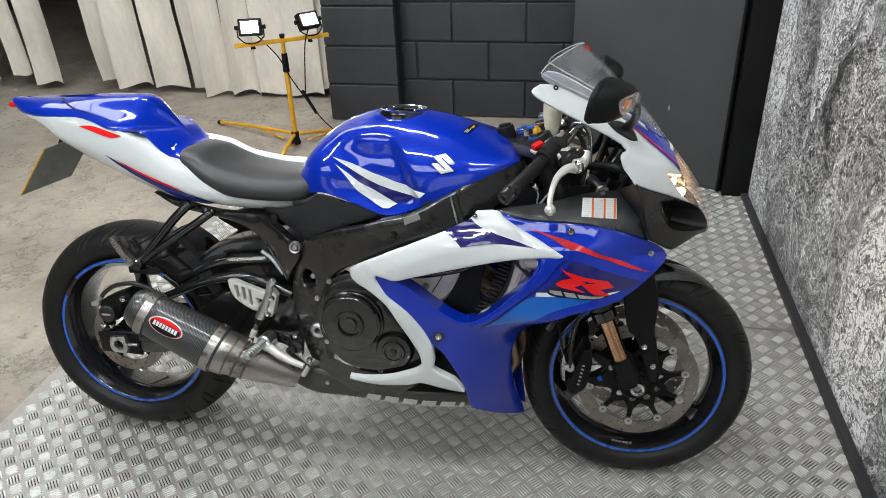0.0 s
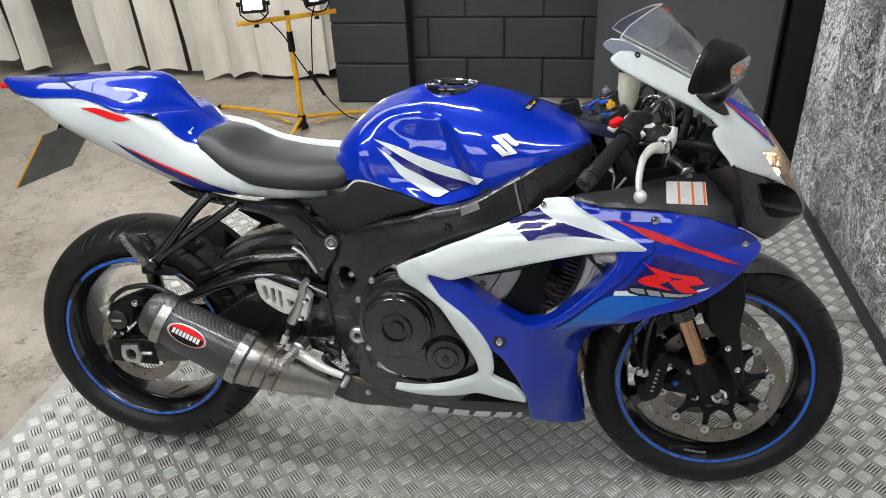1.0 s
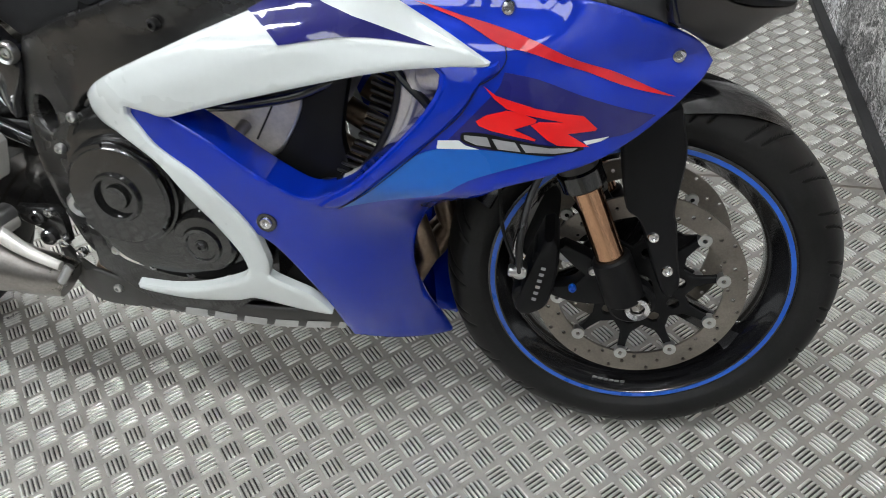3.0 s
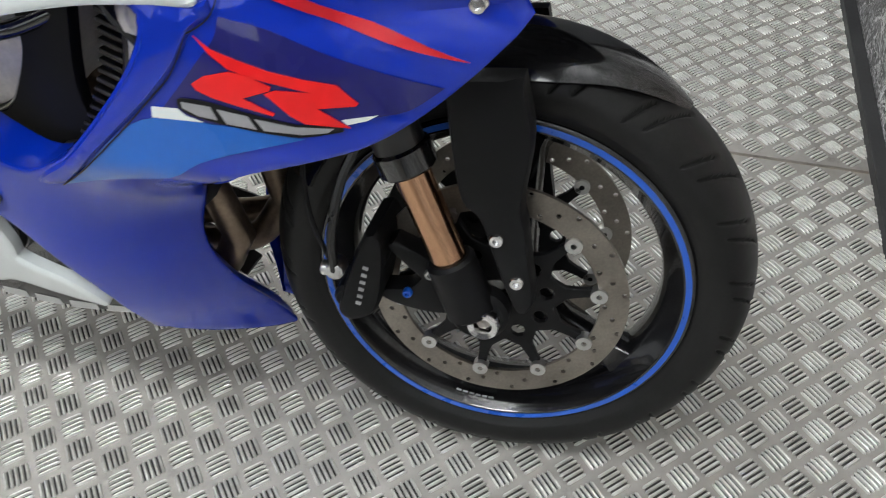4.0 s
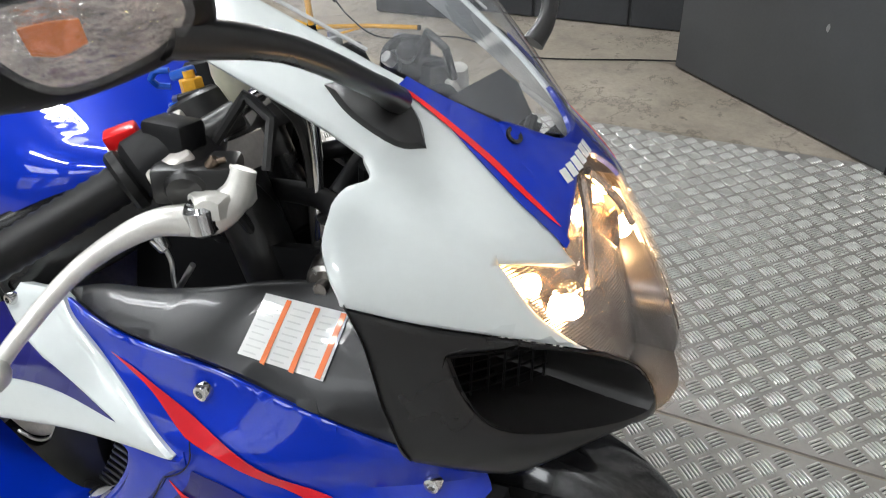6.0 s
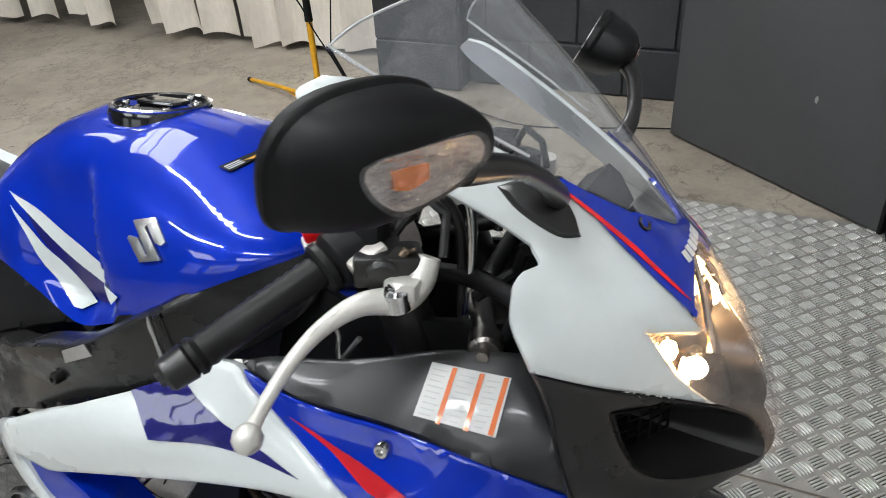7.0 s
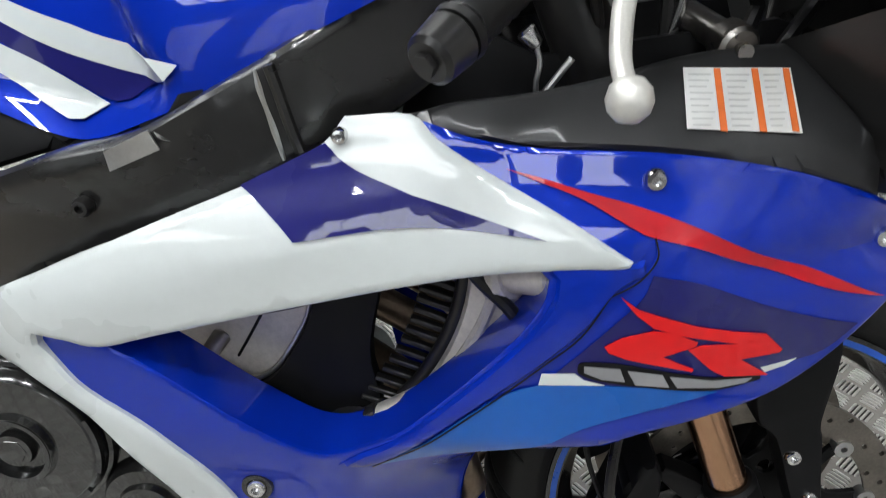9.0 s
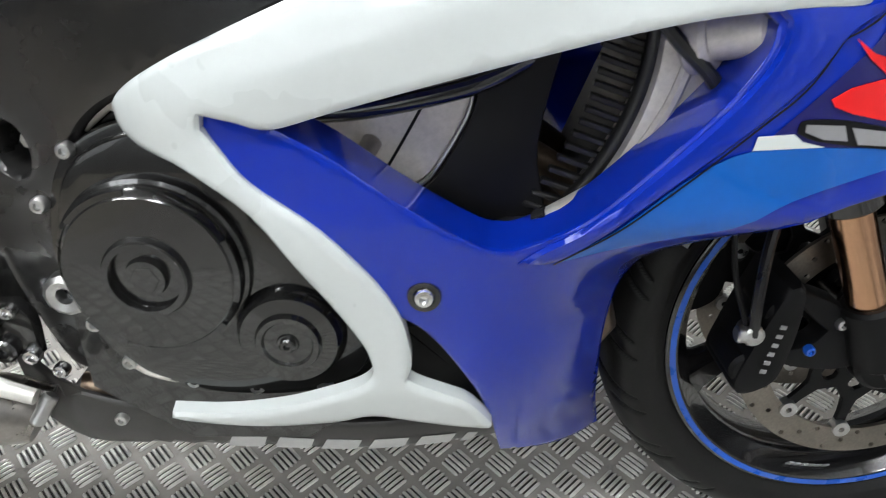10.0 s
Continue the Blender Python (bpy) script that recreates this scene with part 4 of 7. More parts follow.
# small raised writing patch on the front rim, unreadable
for k in range(6):
    a = radians(257 + k * 2.6)
    bm = box(-.0034, .0034, -.001, .0008, -.0065, .0065, 0)
    part("rim_print", moved(bm, MF @ Matrix.Translation((.2045 * math.cos(a), -.046 + .0055, .2045 * math.sin(a))) @ Matrix.Rotation(-a + math.pi / 2, 4, "Y") @ Matrix.Rotation(radians(-38), 4, "X")), PRINT, front)

# front discs
for s in (-1, 1):
    disc = part("brake_disc", moved(disc_bm(.122, .1555, .005), MF @ Matrix.Translation((0, s * .066, 0))), DISC, front, "drilled worn steel brake disc")
    part("disc_carrier", moved(carrier_bm(.044, .127, .006, 10, .2), MF @ Matrix.Translation((0, s * .062, 0))), MATT, disc, "black disc carrier")
    for i in range(10):
        a = 2 * math.pi * i / 10 + .2
        p = Vector((.1215 * math.cos(a), s * .0655, .1215 * math.sin(a)))
        part("disc_button", moved(spin([(.0035, -.0065), (.0100, -.0065), (.0100, .0065), (.0035, .0065)], 14, AXLE, True), MF @ Matrix.Translation(p)), ALU, disc, "silver disc button")
# rear disc
rdisc = part("brake_disc", moved(disc_bm(.078, .110, .005, 36), MR @ Matrix.Translation((0, -.092, 0))), DISC, rear, "small drilled rear brake disc")
part("disc_carrier", moved(carrier_bm(.045, .08, .006, 5, .4), MR @ Matrix.Translation((0, -.088, 0))), MATT, rdisc)

# -- front fork, steered --
def fx(z):
    return .640 - (z - .423) * .41


for s in (-1, 1):
    y = s * .108
    leg = part("fork_leg", moved(rod((fx(.478), y, .478), (fx(.875), y, .875), .0275, None, 28, .002), STEER), SATIN, bike, "black upside-down fork leg")
    part("stanchion", moved(rod((fx(.36), y, .36), (fx(.480), y, .480), .0205, None, 28), STEER), BRONZE, leg, "bronze coated fork tube")
    part("seal_collar", moved(join(rod((fx(.478), y, .478), (fx(.505), y, .505), .0315, None, 28, .003), rod((fx(.535), y, .535), (fx(.550), y, .550), .030, None, 28, .002)), STEER), GLOSS, leg)
    low = part("fork_foot", moved(join(rod((fx(.372), y, .372), (fx(.300), y, .300), .0285, .030, 24, .004), rod((.698, y - s * .02, .297), (.698, y + s * .008, .297), .035, None, 24, .005)), STEER), MATT, leg, "textured black fork foot")
    part("axle_end", moved(spin([(.0095, .004), (.0105, .026), (.017, .028), (.0195, .024), (.0195, .010), (.025, .008), (.025, -.02), (.0095, -.02)], 24, Matrix.Translation((.706, s * .104, .297)) @ pose(0, 0, 0, 90 * -s, 0, 0), True), STEER), CHROME, low, "chrome axle nut")
    part("axle_plug", moved(rod((.706, s * .112, .297), (.706, s * .124, .297), .0096, None, 6, .001), STEER), STEEL, low, "hexagon end of the axle")
    cal = slab([(.530, .285), (.541, .268), (.560, .274), (.578, .290), (.588, .335), (.590, .385), (.582, .402), (.568, .398), (.553, .360), (.540, .322)], -.128, -.056, .009)
    bits = [rod((.545, -.124, .300), (.545, -.060, .300), .019, None, 18, .004), rod((.572, -.124, .362), (.572, -.060, .362), .019, None, 18, .004)]
    cal = join(cal, *bits)
    if s > 0:
        cal = mirrored(cal)
    caliper = part("caliper", moved(cal, STEER), MATT, leg, "black radial brake caliper")
    br = slab([(.585, .375), (.598, .382), (.640, .362), (.675, .320), (.672, .290), (.640, .285), (.600, .290), (.575, .300), (.578, .312), (.612, .318), (.628, .335), (.610, .350)], -.108, -.086, .005)
    part("caliper_bracket", moved(br if s < 0 else mirrored(br), STEER), MATT, caliper)
    part("banjo", moved(join(rod((.536, s * .118, .352), (.536, s * .142, .352), .011, None, 12, .002), rod((.520, s * .134, .352), (.545, s * .134, .352), .009, None, 12, .002)), STEER), ALU, caliper, "silver brake line bolt")
    if s < 0:
        for k in range(6):
            part("caliper_print", moved(box(-.0022, .0022, -.0012, 0, -.0032, .0032, 0), STEER @ Matrix.Translation((.5585 + k * .0022, -.1281, .302 + k * .0105)) @ Matrix.Rotation(radians(-78), 4, "Y")), PRINT, caliper, "small grey raised letter bar")
        for p, r in (((.613, -.108, .313), .006), ((.640, -.108, .345), .007)):
            part("caliper_screw", moved(bolt(p, r), STEER), TAPE if r < .0065 else ALU, caliper)
    part("brake_hose", moved(tube([(.536, s * .138, .352), (.535, s * .135, .40), (.545, s * .12, .46), (.570, s * .10, .53), (.56, s * .09, .62)], .0055, 8), STEER), SATIN, leg, "black brake hose")
    part("sensor_wire", moved(tube([(.530, s * .132, .36), (.510, s * .13, .42), (.505, s * .12, .49), (.52, s * .10, .56)], .003, 6), STEER), MATT, leg)
    stay = slab([(.652, .585), (.728, .592), (.742, .530), (.738, .455), (.744, .428), (.752, .380), (.760, .336), (.752, .314), (.738, .320), (.716, .372), (.694, .432), (.674, .452), (.662, .51)], -.122, -.100, .008)
    stay = part("fender_stay", moved(stay if s < 0 else mirrored(stay), STEER), MATT, bike, "black fender side stay")
    for p in ((.714, s * .122, .414), (.739, s * .122, .362)):
        part("stay_screw", moved(bolt(p, .0085, .006, (0, s, 0)), STEER), CHROME, stay)

# front fender
rings = []
for i in range(25):
    th = radians(53 + (152 - 53) * i / 24)
    w = lerp(i, [(0, .010), (1, .024), (3, .044), (7, .062), (24, .070)])
    flat = lerp(i, [(0, .006), (3, .016), (8, .040), (24, .060)])
    R = lerp(i, [(0, .303), (3, .309), (8, .314), (24, .317)])
    ring = []
    for k in range(13):
        u = -1 + k / 6
        r = R - flat * abs(u) ** 3.2
        ring.append(FRONT + Vector((r * math.cos(th), w * (u if abs(u) < .99 else u * .985), r * math.sin(th))))
    for k in range(12, -1, -1):
        u = -1 + k / 6
        r = R - flat * abs(u) ** 3.2 - .003
        ring.append(FRONT + Vector((r * math.cos(th), (w - .003) * u, r * math.sin(th))))
    rings.append(ring)
part("front_fender", moved(loft(rings), STEER), GLOSS, bike, "gloss black front fender")

# -- side fairings --
OPENING = [(.128, .597), (.186, .614), (.230, .625), (.298, .642), (.363, .657), (.418, .667), (.447, .671), (.459, .663), (.455, .644), (.434, .612), (.392, .566), (.345, .522), (.307, .501), (.287, .498), (.265, .506), (.212, .540), (.165, .575)]
FAIRING = [(.068, .605), (.072, .587), (.085, .563), (.107, .538), (.145, .498), (.177, .462), (.202, .436), (.228, .415), (.252, .378), (.272, .335), (.285, .290), (.291, .250), (.297, .214), (.335, .192), (.380, .163), (.415, .140), (.424, .141), (.420, .165), (.408, .225), (.399, .290), (.394, .345),
           (.397, .390), (.409, .425), (.430, .458), (.462, .492), (.520, .530), (.575, .548), (.628, .565), (.668, .588), (.705, .618), (.735, .648), (.748, .664),
           (.735, .680), (.711, .699), (.672, .718), (.609, .737), (.532, .745), (.455, .746), (.404, .752), (.361, .764), (.330, .762), (.312, .752), (.300, .745), (.276, .731), (.242, .715), (.186, .694), (.122, .669), (.075, .645), (.06, .62)]
WHITE_BAND = [(0.01, 0.606), (0.014, 0.614), (0.03, 0.626), (0.055, 0.64), (0.086, 0.655), (0.122, 0.671), (0.186, 0.696), (0.242, 0.717), (0.276, 0.733), (0.3, 0.747), (0.314, 0.764), (0.36, 0.766), (0.38, 0.75), (0.418, 0.728), (0.463, 0.706), (0.494, 0.69), (0.514, 0.679), (0.508, 0.674), (0.472, 0.672), (0.418, 0.667), (0.363, 0.657), (0.298, 0.642), (0.23, 0.625), (0.17, 0.609), (0.127, 0.5975), (0.104, 0.604), (0.082, 0.61),
              (0.0799, 0.5984), (0.0903, 0.5817), (0.1082, 0.5564), (0.1525, 0.5203), (0.186, 0.4786), (0.2072, 0.4374), (0.2133, 0.4059), (0.2149, 0.3822), (0.2101, 0.3625), (0.2194, 0.3541), (0.2437, 0.3404), (0.2636, 0.3275), (0.2837, 0.2959), (0.2839, 0.2865), (0.248, 0.2914), (0.2167, 0.2983), (0.1756, 0.3079), (0.143, 0.2976), (0.0885, 0.2897), (0.0352, 0.2913), (-0.0142, 0.3011), (-0.011, 0.3111), (0.0401, 0.3096), (0.0945, 0.3197), (0.1382, 0.3371), (0.1675, 0.3522), (0.1803, 0.3676), (0.1804, 0.3856), (0.1751, 0.4058), (0.1599, 0.4373), (0.1382, 0.4757), (0.1047, 0.532), (0.064, 0.5653), (0.0291, 0.5799), (0.0129, 0.5905)]


def band(a, b):
    """The white panel's own form: a crease runs along its upper arm."""
    d = abs(b - (.592 + .343 * a))
    if b < .40:
        return (a, -lerp(b, SIDE_W), b)
    return (a, side_y(a, b) - .0065 * max(0.0, 1 - d / .034) * ease(a, .0, .07) * (1 - ease(a, .31, .42)), b)


for s in (-1, 1):
    flip = (lambda b: b) if s < 0 else mirrored
    shell = part("side_fairing", flip(sheet(FAIRING, side, .0035, 0, .010, .004, .0015, [OPENING], 4, 48, RIGHT)), BLUE, bike, "glossy pearl blue side fairing with white, navy and red graphics")
    part("white_panel", flip(sheet(WHITE_BAND, band, .012, .0075, .010, .008, .004, (), 4, 42, RIGHT)), WHITE, shell, "pearl white branching side panel")
    part("blue_flash", flip(sheet([(.243, .7165), (.302, .7465), (.324, .728), (.379, .710), (.456, .690), (.394, .695), (.340, .695), (.284, .688)], band, .0008, .0092, .008, 0, 0, (), 4, 40, RIGHT)), NAVY, shell, "dark blue flash on the white panel")
    if s < 0:
        part("red_stripe", sheet([(0.4272, 0.7324), (0.4546, 0.7263), (0.4795, 0.7198), (0.5202, 0.7107), (0.5601, 0.6987), (0.6028, 0.6804), (0.6495, 0.6615), (0.7075, 0.6355), (0.6942, 0.6389), (0.6499, 0.6524), (0.6048, 0.6702), (0.5609, 0.6868), (0.5288, 0.6936), (0.5167, 0.6974), (0.4798, 0.7148), (0.4505, 0.7244)], side, .0006, .0022, .008, 0, 0, (), 4, 60, RIGHT), CRIMSON, shell, "tapering dark red stripe")
        part("navy_field", sheet([(0.5288, 0.6687), (0.5639, 0.6615), (0.6073, 0.6449), (0.6541, 0.6279), (0.6898, 0.6163), (0.6647, 0.5994), (0.638, 0.5939), (0.6125, 0.5852), (0.5852, 0.5765), (0.5436, 0.5813), (0.5029, 0.5825), (0.468, 0.5909), (0.4861, 0.6103), (0.5092, 0.6362), (0.5233, 0.6526)], side, .0006, .0016, .008, 0, 0, (), 3, 40, RIGHT), NAVY, shell, "dark navy graphic field")
        part("light_blue_field", sheet([(0.4554, 0.5793), (0.503, 0.5815), (0.5437, 0.5802), (0.5855, 0.5748), (0.533, 0.5589), (0.4905, 0.5419), (0.454, 0.52), (0.385, 0.503), (0.33, 0.487), (0.372, 0.52), (0.42, 0.562)], side, .0006, .0020, .008, 0, 0, (), 3, 40, RIGHT), SKY, shell, "light blue graphic field")
        part("white_edge", sheet([(0.4572, 0.5902), (0.4809, 0.5917), (0.4876, 0.5863), (0.5029, 0.5825), (0.4554, 0.5803)], side, .0006, .0026, .008, 0, 0, (), 1, 40, RIGHT), WHITE, shell, "white edge of the graphic")
        part("white_edge", sheet([(0.6148, 0.5928), (0.642, 0.5967), (0.6338, 0.5921), (0.6187, 0.5885)], side, .0006, .0026, .008, 0, 0, (), 1, 40, RIGHT), WHITE, shell, "white edge of the graphic")
        part("red_emblem", sheet([(0.5078, 0.6541), (0.5207, 0.6449), (0.5376, 0.6394), (0.5631, 0.6315), (0.5888, 0.6262), (0.613, 0.6223), (0.6283, 0.6072), (0.626, 0.605), (0.5975, 0.6026), (0.6213, 0.5864), (0.5878, 0.5891), (0.5761, 0.596), (0.5582, 0.6131), (0.567, 0.6166), (0.5938, 0.6157), (0.5815, 0.6185), (0.5514, 0.6248), (0.5322, 0.631), (0.519, 0.6412)], side, .0008, .0036, .008, 0, 0, (), 1, 10, RIGHT), RED, shell, "bright red angular emblem")
        part("red_emblem", sheet([(0.4996, 0.6157), (0.5111, 0.6233), (0.5324, 0.629), (0.5449, 0.6274), (0.5642, 0.6193), (0.5629, 0.6158), (0.5408, 0.608), (0.5644, 0.5968), (0.5634, 0.5948), (0.5373, 0.6009), (0.5159, 0.6058), (0.5029, 0.6108)], side, .0008, .0036, .008, 0, 0, (), 1, 10, RIGHT), RED, shell, "bright red angular emblem")
        part("emblem_backing", sheet([(0.4827, 0.5971), (0.4867, 0.6016), (0.512, 0.6015), (0.5421, 0.5956), (0.5814, 0.5881), (0.6121, 0.588), (0.616, 0.5831), (0.5873, 0.5774), (0.5655, 0.5777), (0.5307, 0.5819), (0.4962, 0.5869), (0.483, 0.5924)], side, .0006, .0030, .008, 0, 0, (), 3, 60, RIGHT), MATT, shell, "black outline behind grey emblem bars")
        part("grey_emblem_bar", sheet([(0.4868, 0.599), (0.5123, 0.5979), (0.5166, 0.587), (0.5004, 0.5883), (0.4872, 0.5937)], side, .0006, .0040, .008, 0, 0, (), 1, 10, RIGHT), GREY, shell, "silver grey emblem bar")
        part("grey_emblem_bar", sheet([(0.5175, 0.5965), (0.5424, 0.593), (0.5487, 0.5822), (0.5241, 0.5845)], side, .0006, .0040, .008, 0, 0, (), 1, 10, RIGHT), GREY, shell, "silver grey emblem bar")
        part("grey_emblem_bar", sheet([(0.5477, 0.5913), (0.5795, 0.5862), (0.6089, 0.5858), (0.6041, 0.5822), (0.5848, 0.5798), (0.5543, 0.5815)], side, .0006, .0040, .008, 0, 0, (), 1, 10, RIGHT), GREY, shell, "silver grey emblem bar")
    for p, r in (((.228, .456), .0085), ((.528, .729), .008), ((.708, .674), .008), ((.312, .754), .006)):
        y = side_y(*p)
        b = join(bolt((p[0], y - .002 - (.006 if r < .007 else 0), p[1]), r, .006))
        part("fairing_screw", flip(b), CHROME, shell, "chrome fairing screw")
        if r > .0082:
            part("screw_cup", flip(spin([(.0085, 0), (.014, 0), (.013, .003), (.009, .003)], 20, Matrix.Translation((p[0], y - .001, p[1])) @ pose(0, 0, 0, 90, 0, 0), True)), GLOSS, shell)

# panel joint beside the opening
def strip_on(points, form, w, lift):
    C = curve([(*q, 0) for q in points], 6)
    L_, R_ = [], []
    for k, p in enumerate(C):
        d = (C[min(k + 1, len(C) - 1)] - C[max(k - 1, 0)]).normalized()
        L_.append((p.x - d.y * w, p.y + d.x * w))
        R_.append((p.x + d.y * w, p.y - d.x * w))
    return sheet(L_ + R_[::-1], form, .0004, lift, .02, 0, 0, (), 1, 10, RIGHT)


part("panel_joint", strip_on([(.327, .486), (.372, .519), (.420, .561), (.456, .595), (.483, .622), (.501, .654)], side, .0006, .0030), MATT, bike, "fine dark joint between fairing panels")
part("panel_joint", strip_on([(.501, .654), (.512, .660), (.522, .668), (.530, .682), (.528, .694)], side, .0006, .0030), MATT, bike, "fine dark joint between fairing panels")
part("blue_ridge", sheet([(.452, .676), (.510, .676), (.522, .684), (.524, .670), (.505, .656), (.488, .630), (.458, .598), (.420, .564), (.372, .522), (.330, .489), (.300, .487), (.318, .502), (.352, .524), (.397, .567), (.440, .613), (.461, .645), (.464, .664)], side, .004, .0050, .008, .007, .0040, (), 4, 50, RIGHT), BLUE, bike, "raised blue edge of the fairing opening")

# inner lip of the opening, turned inwards
for s in (-1, 1):
    C = curve([(*q, 0) for q in OPENING], 4, True)
    rings = []
    for w0, dy in ((0, .001), (.0, .03), (.006, .055)):
        cx, cz = .30, .59
        rings.append([Vector((p.x + (cx - p.x) * w0, side_y(p.x, p.y) + dy, p.y + (cz - p.y) * w0)) for p in C])
    bm = loft(rings, False)
    part("opening_lip", bm if s < 0 else mirrored(bm), BLUE, bike, "blue inner lip of the fairing opening")

# the front edge below turns inwards behind the wheel
for s in (-1, 1):
    C = curve([(*q, 0) for q in ((.335, .192), (.380, .163), (.415, .140), (.424, .141), (.420, .165), (.408, .225), (.399, .290), (.394, .345), (.397, .390), (.409, .425), (.430, .458), (.462, .492), (.520, .530))], 5)
    rings = [[Vector((p.x + dx, side_y(p.x, p.y) + dy, p.y + dz)) for p in C] for dx, dy, dz in ((0, .001, 0), (-.004, .006, .003), (-.018, .014, .010), (-.034, .018, .016))]
    bm = loft(rings, False, False)
    part("scoop_lip", bm if s < 0 else mirrored(bm), BLUE, bike, "blue fairing edge turned inwards")

# belly pan
BELLY = [(-.215, .318), (-.205, .216), (-.12, .212), (-.03, .208), (.10, .201), (.22, .194), (.295, .193), (.305, .205), (.300, .236), (.28, .239), (.171, .243), (.078, .248), (.014, .253), (-.04, .262), (-.104, .280)]


def belly_f(a, b):
    return (a, -(lerp(b, [(.18, .128), (.20, .144), (.225, .154), (.28, .162), (.33, .165)]) - .05 * ease(-a, .12, .25) - .035 * ease(a, .12, .38)), b)


for s in (-1, 1):
    bm = sheet(BELLY, belly_f, .004, 0, .02, .006, .003, (), 4, 50, RIGHT)
    pan = part("belly_pan", bm if s < 0 else mirrored(bm), BELLYB, bike, "satin grey-black belly pan")
    if s < 0:
        for k in range(6):
            x0, w0 = .010 + k * .0495, (.042, .042, .042, .042, .042, .016)[k]
            z0 = .2285 - k * .0032
            part("grey_letter_bar", sheet([(x0 + .006, z0), (x0 + w0, z0 - .0026), (x0 + w0 - .007, z0 - .0215), (x0 - .003, z0 - .0195)], belly_f, .0006, .0012, .012, 0, 0, (), 1, 10, RIGHT), FAINT, pan, "silver grey lettering bar")
        part("belly_screw", bolt((-.093, belly_f(-.093, .255)[1] - .001, .255), .007), ALU, pan)
part("belly_lining", slab([(-.12, .33), (.30, .33), (.30, .215), (-.10, .215)], -.105, -.095, .003), MATT, bike, "black inner belly lining")
part("belly_floor", loft([[(x, -w, z), (x, w, z), (x, w, z + .004), (x, -w, z + .004)] for x, w, z in ((-.20, .09, .215), (0, .12, .196), (.2, .11, .184), (.33, .06, .172))]), SATIN, bike)

# -- tank --
xs = [-.1845, -.182, -.178, -.170, -.158, -.14, -.12] + [-.10 + .009 * i for i in range(54)] + [.386, .393, .398, .4010]
rings = []
for x in xs:
    zb, zt = lerp(x, TANK_LOW), lerp(x, TANK_TOP)
    half = []
    for k in range(35):
        u = k / 34
        v = 1 - (1 - u) ** 1.9
        z = zb + (zt - zb) * v
        half.append((x, tank_y(x, z) if k < 34 else 0.0, z))
    rings.append(half + [(a, -b, c) for a, b, c in reversed(half[:-1])])
tank = part("tank", loft(rings), BLUE, bike, "glossy pearl blue fuel tank with white stripes")
part("tank_stripe", sheet([(-.062, .8555), (-.010, .8425), (.040, .825), (.082, .814), (.112, .806), (.188, .7935), (.165, .7785), (.100, .787), (.042, .803), (-.025, .836)], tank_f, .0006, .0036, .007, 0, 0, (), 3, 50, RIGHT), WHITE, tank, "white tapering stripe")
part("tank_stripe", sheet([(-.054, .8405), (-.020, .820), (.010, .800), (.046, .7845), (.112, .7535), (.076, .7415), (.010, .776), (-.024, .812)], tank_f, .0006, .0036, .007, 0, 0, (), 3, 50, RIGHT), WHITE, tank, "white tapering stripe")
part("tank_flash", sheet([(-.030, .838), (.042, .802), (.100, .786), (.160, .777), (.118, .756), (.060, .779), (.015, .799)], tank_f, .0005, .0026, .007, 0, 0, (), 3, 50, RIGHT), NAVY, tank, "dark blue flash between the stripes")
EMBLEM = [(0.2037, 0.8753), (0.2325, 0.8822), (0.2577, 0.8643), (0.2532, 0.8603), (0.2439, 0.8614), (0.226, 0.874), (0.2234, 0.8724), (0.2402, 0.8604), (0.2554, 0.8487), (0.2545, 0.8471), (0.226, 0.8399), (0.2019, 0.859), (0.2041, 0.8616), (0.2173, 0.8619), (0.2346, 0.8487), (0.2364, 0.8504), (0.2196, 0.8632)]
part("tank_badge", sheet(EMBLEM, tank_f, .003, .0045, .006, .0006, .0004, (), 1, 10, RIGHT), ALU, tank, "silver metal badge")
lab = part("warning_label", sheet([(.258, .9210), (.273, .9300), (.290, .9265), (.274, .9170)], tank_f, .0005, .0028, .005, 0, 0, (), 1, 10, RIGHT), MATT, tank, "small black and yellow warning label")
part("label_mark", sheet([(.273, .9235), (.279, .9278), (.283, .9242)], tank_f, .0004, .0034, .005, 0, 0, (), 1, 10, RIGHT), YELLOW, lab, "yellow warning triangle")
for k in range(3):
    x, z = .2630 + k * .0030, .9205 - k * .0008
    part("print_line", sheet([(x, z), (x + .006, z + .0038), (x + .0072, z + .0034), (x + .0012, z - .0004)], tank_f, .0003, .0033, .005, 0, 0, (), 1, 10, RIGHT), PAPER, lab)
capm = Matrix.Translation((.096, 0, .9490)) @ pose(0, 0, 0, 0, 1, 0)
part("cap_plinth", moved(spin([(0, -.004), (.066, -.004), (.070, -.006), (.076, -.013), (.086, -.022), (.095, -.032)], 48), capm), BLUE, tank, "raised blue ring round the fuel cap")
cap = part("fuel_cap", moved(spin([(0, .012), (.030, .012), (.034, .010), (.052, .010), (.056, .014), (.061, .012), (.064, .006), (.064, -.01), (0, -.01)], 48), capm), GLOSS, tank, "black and chrome fuel cap")
part("cap_ring", moved(spin([(.0555, .0145), (.058, .0165), (.062, .0145), (.061, .012), (.056, .012)], 48, None, True), capm), CHROME, cap)
part("cap_flap", moved(box(-.026, .034, -.017, .017, .012, .019, .004), capm), GLOSS, cap)
for i in range(6):
    a = radians(60 * i + 20)
    part("cap_screw", moved(bolt((.045 * math.cos(a), .045 * math.sin(a), .012), .005, .004, (0, 0, 1)), capm), CHROME, cap)
